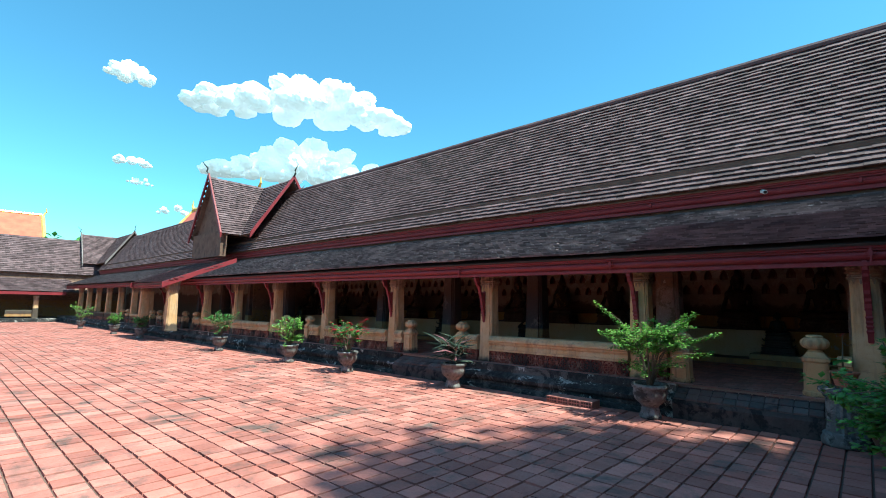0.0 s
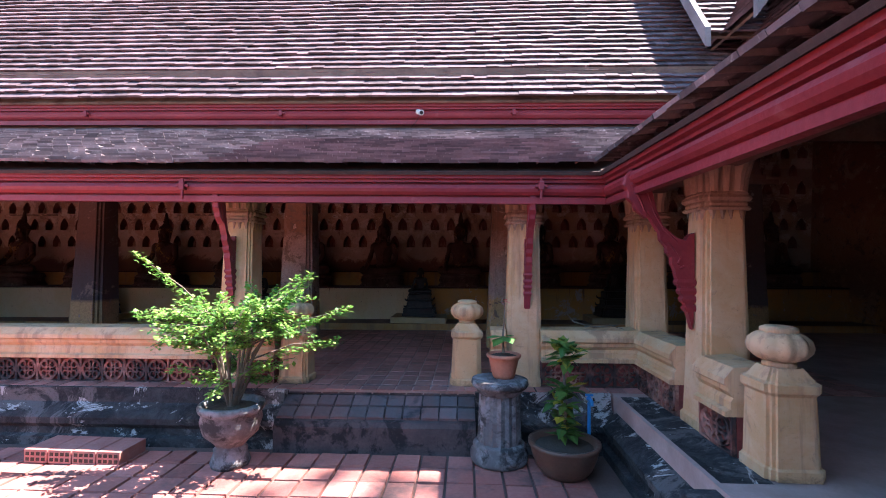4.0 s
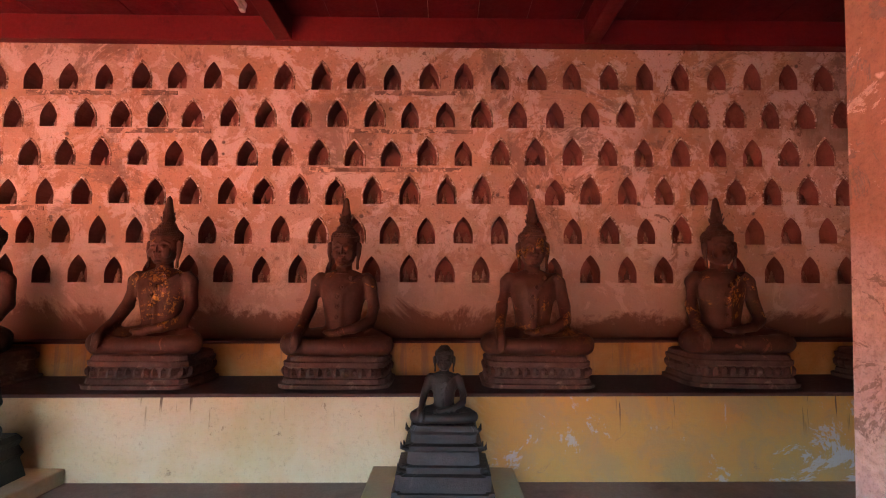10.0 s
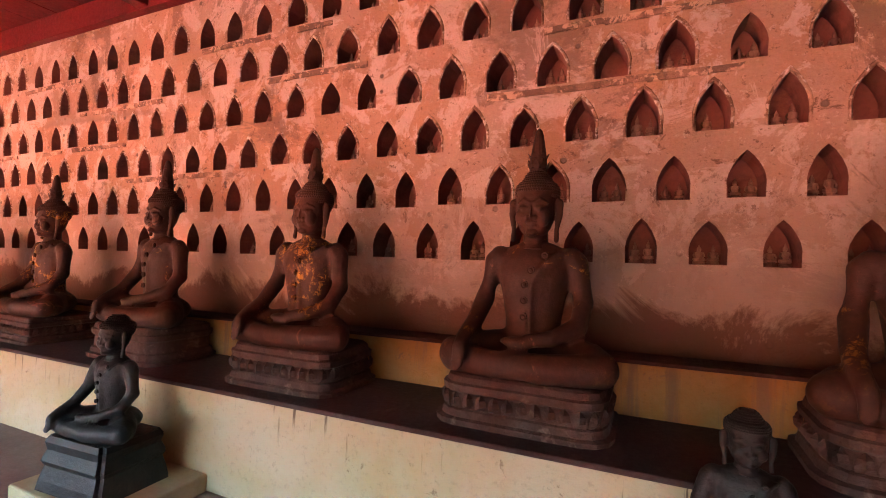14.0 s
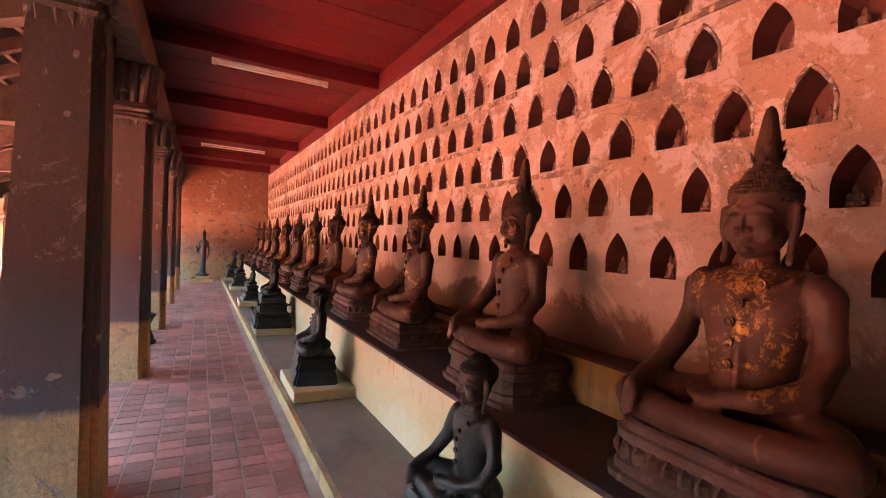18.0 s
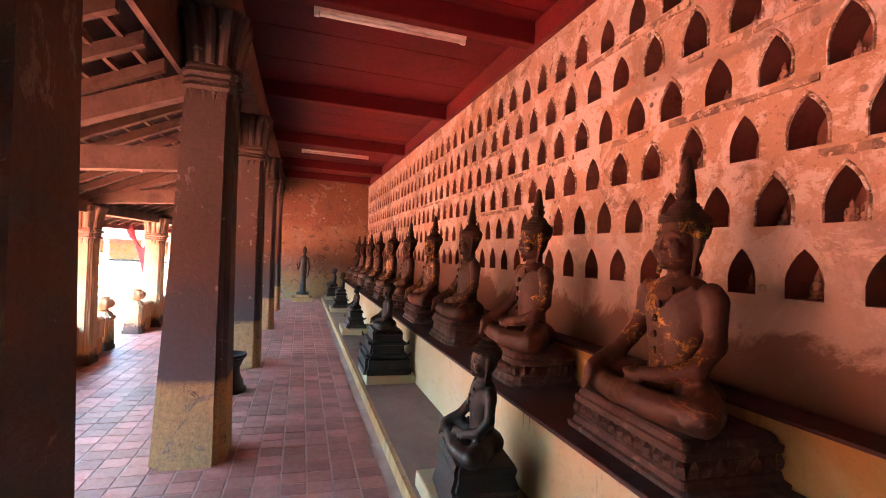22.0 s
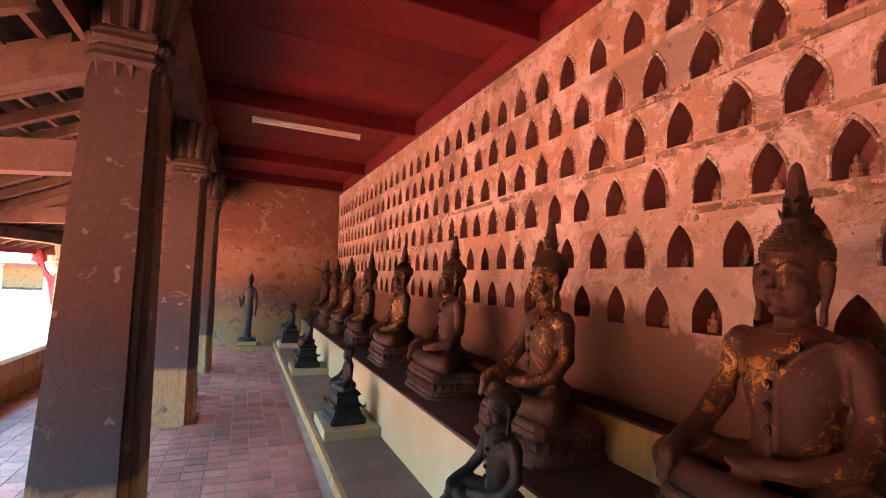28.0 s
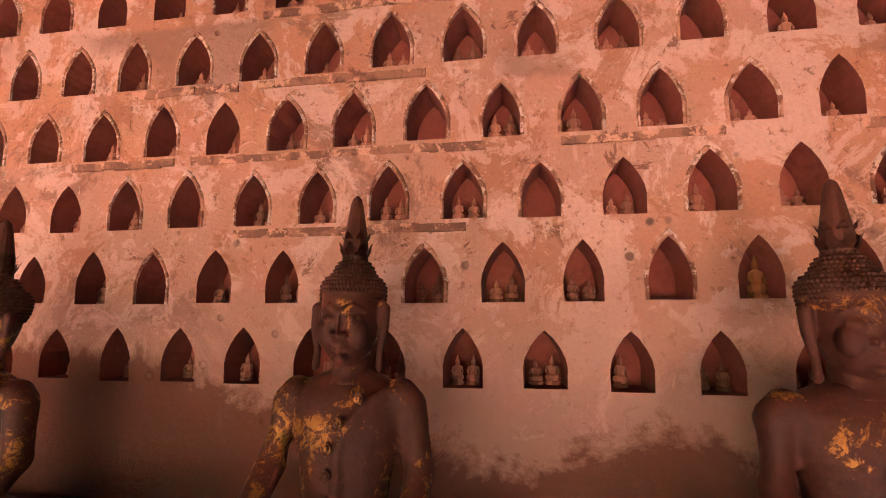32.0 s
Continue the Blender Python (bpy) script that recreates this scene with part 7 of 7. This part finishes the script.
bm = boxed(-23.6, -20.4, 8.05, 8.3, 3.3, 4.4)
tagged(part("porch_wall", bm, RAFTER), "dark boarding below the porch gable", "boarding", kind="structure")
u_p, l_p = unit((0, 5.9, 2.05), (0, 8.6, 3.12))
tile_roof("porch_pent_roof", (-24.2, 5.9, 2.05), (1, 0, 0), u_p, 4.2, l_p, 0.098, 0.155, lambda x, y: True, "projecting tiled pent roof of the porch")
plane_deck("porch_deck", [(-24.2, 5.9, 2.02), (-20.0, 5.9, 2.02), (-20.0, 8.6, 3.09), (-24.2, 8.6, 3.09)], RAFTER, "boards under the porch roof")
fascia(-24.2, -20.0, 5.95, 1.85, 2.06, "red eave board of the porch")
for s, x in ((0, -24.25), (1, -20.0)):
    bm = bmesh.new()
    a, b = Vector((x, 5.82, 1.86)), Vector((x, 8.6, 3.0))
    loft(bm, [[a, a + Vector((0.06, 0, 0)), a + Vector((0.06, 0, 0.22)), a + Vector((0, 0, 0.22))], [b, b + Vector((0.06, 0, 0)), b + Vector((0.06, 0, 0.22)), b + Vector((0, 0, 0.22))]])
    bmesh.ops.recalc_face_normals(bm, faces=bm.faces)
    tagged(part("barge_board", bm, RED), "red barge board of the porch roof", "barge board", kind="structure")
for x in (-23.9, -20.35):
    c = copy_to(first, stand(x, 6.35, 2.0 - G) @ Matrix.Diagonal((1.25, 1.25, 0.96, 1)))
    tagged(c, "stout sunlit yellow porch column", "column")

# raised corner roof where the wing meets the gallery
gable_roof("corner_roof", (2.45, RIDGE_Y), (7.0, RIDGE_Y), 1.85, 4.35, RIDGE_Z + 0.55, "raised tiled roof over the cloister corner", board=PALE, pediment=False, open1=False)
gable_roof("corner_roof", (RIDGE_X, 8.3), (RIDGE_X, 12.6), 1.85, 4.35, RIDGE_Z + 0.55, "raised tiled roof over the wing end", board=PALE, pediment=False, open1=False)

# far wing closing the courtyard
FW = FAR_X
tx_l, ll = unit((FW, 0, EAVE_Z - 0.5), (FW - 2.1, 0, LOW_TOP_Z - 0.4))
tx_u, lu = unit((FW - 2.0, 0, UP_Z - 0.2), (FW - 4.0, 0, RIDGE_Z - 0.2))
tile_roof("far_lower_roof", (FW, -22, EAVE_Z - 0.5), (0, 1, 0), tx_l, 29.5, ll, 0.16, 0.30, lambda x, y: True, "tiled pent roof of the far cloister wing")
tile_roof("far_upper_roof", (FW - 2.0, -22, UP_Z - 0.2), (0, 1, 0), tx_u, 33, lu, 0.18, 0.30, lambda x, y: True, "steep tiled roof of the far cloister wing")
plane_deck("far_deck", [(FW - 2.0, -22, UP_Z - 0.24), (FW - 2.0, 11, UP_Z - 0.24), (FW - 4.0, 11, RIDGE_Z - 0.24), (FW - 4.0, -22, RIDGE_Z - 0.24)], RAFTER, "boards under the far roof")
plane_deck("far_deck", [(FW, -22, EAVE_Z - 0.54), (FW, 11, EAVE_Z - 0.54), (FW - 2.1, 11, LOW_TOP_Z - 0.44), (FW - 2.1, -22, LOW_TOP_Z - 0.44)], RAFTER, "boards under the far pent roof")
fascia_y(-22, 7, FW, 0, 0.22, "red eave board of the far wing").location = (0, 0, EAVE_Z - 0.74)
bm = boxed(FW - 4.6, FW - 4.2, -22, 12, -1.2, 3.6)
tagged(part("wall_far", bm, ENDWALL), "plaster back wall of the far wing in shade", "wall", kind="structure")
bm = boxed(FW - 2.2, FW - 2.12, -22, 9, LOW_TOP_Z - 0.5, UP_Z)
tagged(part("clerestory_board", bm, RAFTER), "dark boarding between the far roofs", "boarding", kind="structure")
gz = SL * FW
bm = boxed(FW - 4.4, FW + 0.1, -22, 7, gz - 0.2, gz + 0.30)
tagged(part("far_platform", bm, PLINTH), "dark plinth of the far wing", "plinth", kind="structure")
for k, y in enumerate((5.3, 2.9, 0.4, -2.2, -4.8, -7.4)):
    copy_to(first, Matrix.Translation((FW - 0.5, y, gz + 0.30)) @ Matrix.Diagonal((1.1, 1.1, 0.98, 1)))
for y0, y1 in ((5.1, 3.6), (0.2, -2.0), (-5.0, -7.2)):
    b = balustrade((FW - 0.5, y0), (FW - 0.5, y1), "bright yellow balustrade of the far wing")
gable_roof("far_corner_roof", (FW - 4.0, RIDGE_Y - 2.6), (FW - 4.0, RIDGE_Y + 1), 1.7, 4.2, RIDGE_Z + 0.4, "raised tiled roof at the far corner", board=PALE, pediment=False, open1=False)
gable_roof("far_corner_roof", (FW + 1.4, RIDGE_Y), (FW - 5, RIDGE_Y), 1.7, 4.2, RIDGE_Z + 0.4, "raised tiled cross roof at the far corner", board=PALE, pediment=False, open1=False)

# distant temple roofs
def temple(name, x, y, z0, w, d, zr, label, turn=0):
    t = thing(name, label, "temple", pose(x, y, 0, 0, 0, turn))
    bm = bmesh.new()
    prof = [(-d, z0), (-d * 0.55, z0 + (zr - z0) * 0.42), (0, zr), (d * 0.55, z0 + (zr - z0) * 0.42), (d, z0)]
    loft(bm, [[Vector((xx, a, b)) for a, b in prof] for xx in (-w, w)])
    bmesh.ops.recalc_face_normals(bm, faces=bm.faces)
    part("roof", bm, ROOF_RED, t)
    for s in (-1, 1):
        bm = bmesh.new()
        tube(bm, [(s * w, a, b) for a, b in prof], 0.24, 6)
        part("gilt_edge", bm, GOLDEN, t)
        bm = bmesh.new()
        tube(bm, [(s * w, 0, zr), (s * (w + 0.4), 0, zr + 0.6), (s * (w + 0.3), 0, zr + 1.2)], [0.2, 0.12, 0.03], 6)
        part("finial", bm, GOLDEN, t)
    bm = bmesh.new()
    tube(bm, [(-w, 0, zr), (0, 0, zr - 0.2), (w, 0, zr)], 0.24, 6)
    part("gilt_ridge", bm, GOLDEN, t)
    part("wall", boxed(-w * 0.8, w * 0.8, -d * 0.8, d * 0.8, -1.8, z0 + 0.4), CREAM, t)
    return t


temple("temple_building", -92.0, -3.6, 7.0, 13.4, 8.0, 13.5, "far temple hall with a red tiled roof edged in gold", 90)
temple("temple_building", -49.0, 19.2, 6.0, 8.0, 4.2, 11.6, "temple hall with an orange tiled roof behind the cloister")
sp = thing("temple_spire", "pale many-tiered ornamental spire beyond the roof", "spire", Matrix.Translation((-17.4, 18.0, 0)))
bm = bmesh.new()
lathe(bm, [(0.5, -0.3), (0.45, 5.0), (0.3, 8.6), (0.1, 9.2), (0.05, 9.5)], 12)
part("shaft", bm, PALE, sp)
for k in range(5):
    bm = bmesh.new()
    a = k * 1.2566
    tube(bm, [(0.0, 0, 9.3), (0.16 * math.cos(a), 0.16 * math.sin(a), 9.5), (0.13 * math.cos(a), 0.13 * math.sin(a), 9.95)], [0.03, 0.03, 0.008], 6)
    part("prong", bm, PALE, sp)

# ---- small things on the aisle floor ----
urn = thing("floor_urn", "dark waisted stone urn standing behind an inner column", "urn", Matrix.Translation((-9.75, 9.36, G + SL * -9.75)) @ Matrix.Diagonal((0.85, 0.85, 0.9, 1)))
bm = bmesh.new()
lathe(bm, [(0.20, 0), (0.205, 0.04), (0.175, 0.06), (0.17, 0.10), (0.125, 0.20), (0.115, 0.28), (0.15, 0.36), (0.175, 0.40)], 20)
part("body", bm, BRONZE, urn, smooth=True)
bm = bmesh.new()
lathe(bm, [(0.172, 0.395), (0.192, 0.41), (0.192, 0.435), (0.168, 0.44), (0.15, 0.41), (0.02, 0.40)], 20)
part("rim", bm, BRONZE, urn, smooth=True)
bm = boxed(-14.98, -14.60, 9.30, 9.52, G + SL * -14.8 - 0.004, G + SL * -14.8 + 0.11, 0.012)
tagged(part("stone_block", bm, STONE), "low grey stone block lying by a column foot", "stone block")

# a tall tree outside the corner shades the paving
def tree(x, y, h, r, seed, label, leaves=2600, size=0.5, mat=LEAF_DEEP, low=0.45):
    t = thing("tree", label, "tree", Matrix.Translation((x, y, SL * x)))
    rng = random.Random(seed)
    tb, cb = bmesh.new(), bmesh.new()
    tube(tb, [(0, 0, -0.1), (0.1, 0, h * 0.3), (0, 0.15, h * 0.6), (0.1, 0, h * 0.95)], [0.32, 0.26, 0.18, 0.04], 9)
    ends = []
    for i in range(16):
        a, z = i * 2.4 + rng.uniform(-0.3, 0.3), h * rng.uniform(low, 0.9)
        e = Vector((math.cos(a), math.sin(a), 0)) * r * rng.uniform(0.5, 1.0) + Vector((0, 0, z + h * rng.uniform(0.02, 0.14)))
        tube(tb, [(0, 0.1, z), Vector((0, 0.1, z)).lerp(e, 0.5) + Vector((0, 0, 0.2)), e], [0.09, 0.05, 0.015], 6)
        ends.append(e)
    for i in range(leaves):
        e = ends[i % len(ends)]
        p = Vector((0, 0, e.z)).lerp(e, rng.uniform(0.5, 1.05)) + Vector((rng.gauss(0, 0.5), rng.gauss(0, 0.5), rng.gauss(0, 0.42)))
        leaf_mesh(cb, p, (rng.uniform(-1, 1), rng.uniform(-1, 1), rng.uniform(-0.6, 0.3)), size * rng.uniform(0.5, 1.1), 0.3, 0.3)
    part("trunk", tb, BARK, t)
    part("crown", cb, mat, t)


for x, y, r, n, seed in ((11.3, 6.7, 2.2, 2600, 9), (13.2, 8.3, 1.2, 1000, 10)):
    tree(x, y, 29.0, r, seed, "tall leafy tree standing outside the cloister corner", n, 0.42, low=0.76)
for i, (x, y, h) in enumerate(((-70, 7.5, 8.6), (-73, 11.0, 8.4), (-66, 9.6, 8.8), (-80, 5.0, 8.9))):
    tree(x, y, h, 2.4, 60 + i, "distant green tree crown above the far roof", 700, 1.1)


# ---- clouds ----
def cloud(x, y, z, w, h, seed, n=30):
    rng = random.Random(seed)
    bm = bmesh.new()
    d = Vector((x, y, 0)).normalized()
    side = Vector((-d.y, d.x, 0))
    for i in range(n):
        t = rng.uniform(-1, 1)
        env = (1 - abs(t) ** 1.7)
        zz = rng.uniform(0, 1) ** 1.3 * env
        r = h * (0.16 + 0.22 * env * rng.uniform(0.5, 1.0))
        ball(bm, side * (t * w) + d * rng.uniform(-0.4, 0.4) * h + Vector((0, 0, zz * h * 0.95)), (r * 1.25, r * 1.25, r * 0.85), 8, 6)
    out = settle_mesh("cloud", bm, h * 0.04, 2)
    for v in out.verts:
        q = v.co * (5.0 / h)
        v.co += v.co.normalized() * h * 0.10 * (noise.noise(q) + 0.6 * noise.noise(q * 2.3) + 0.4 * noise.noise(q * 5.1))
    for f in out.faces:
        f.smooth = True
    ob = part("cloud", out, cloud_m)
    ob.location = (x, y, z)
    tagged(ob, "white cumulus cloud in a blue sky", "cloud", "clouds", kind="structure")


def aim(px_yaw, px_el, dist):
    """Direction by yaw from north to the west and elevation, in degrees."""
    a, e = radians(px_yaw), radians(px_el)
    return (-math.sin(a) * dist * math.cos(e), math.cos(a) * dist * math.cos(e), dist * math.sin(e))


for yaw, el, w, h, seed, n in ((60.3, 21.6, 190, 62, 1, 90), (58.6, 14.4, 185, 60, 2, 95), (78.0, 22.0, 36, 28, 3, 14), (77.4, 13.7, 26, 18, 4, 12), (76.6, 11.8, 18, 10, 5, 9), (73.3, 9.0, 24, 16, 6, 10), (20, 48, 200, 70, 7, 30), (-60, 30, 220, 80, 8, 40), (140, 28, 260, 90, 9, 40), (-150, 35, 220, 80, 10, 36)):
    X, Y, Z = aim(yaw, el, 900)
    cloud(X, Y, Z, w, h, seed, n)


# ---- paving, last ----
paving("courtyard_paving", "paver", "pavers", (-46.5, 0.50, -7.57, 6.90, YARD - 0.03, YARD, 0.196, 0.225, 0.014, 0.005, 0.0), (-2.9, 0.5, 3.0, 6.6), PAVER, PAVER_I, "courtyard paved with square fired-clay tiles in dark joints")
paving("gallery_floor", "floor_tile", "floor_tiles", (-25.96, 3.0, 7.304 - 0.166, 10.72, G - 0.006, G, 0.148, 0.166, 0.009, 0.0015, 0.0), (-2.6, -0.1, 8.6, 10.4), FLOOR_T, FLOOR_I, "cloister floor of square dark red tiles with pale joints")
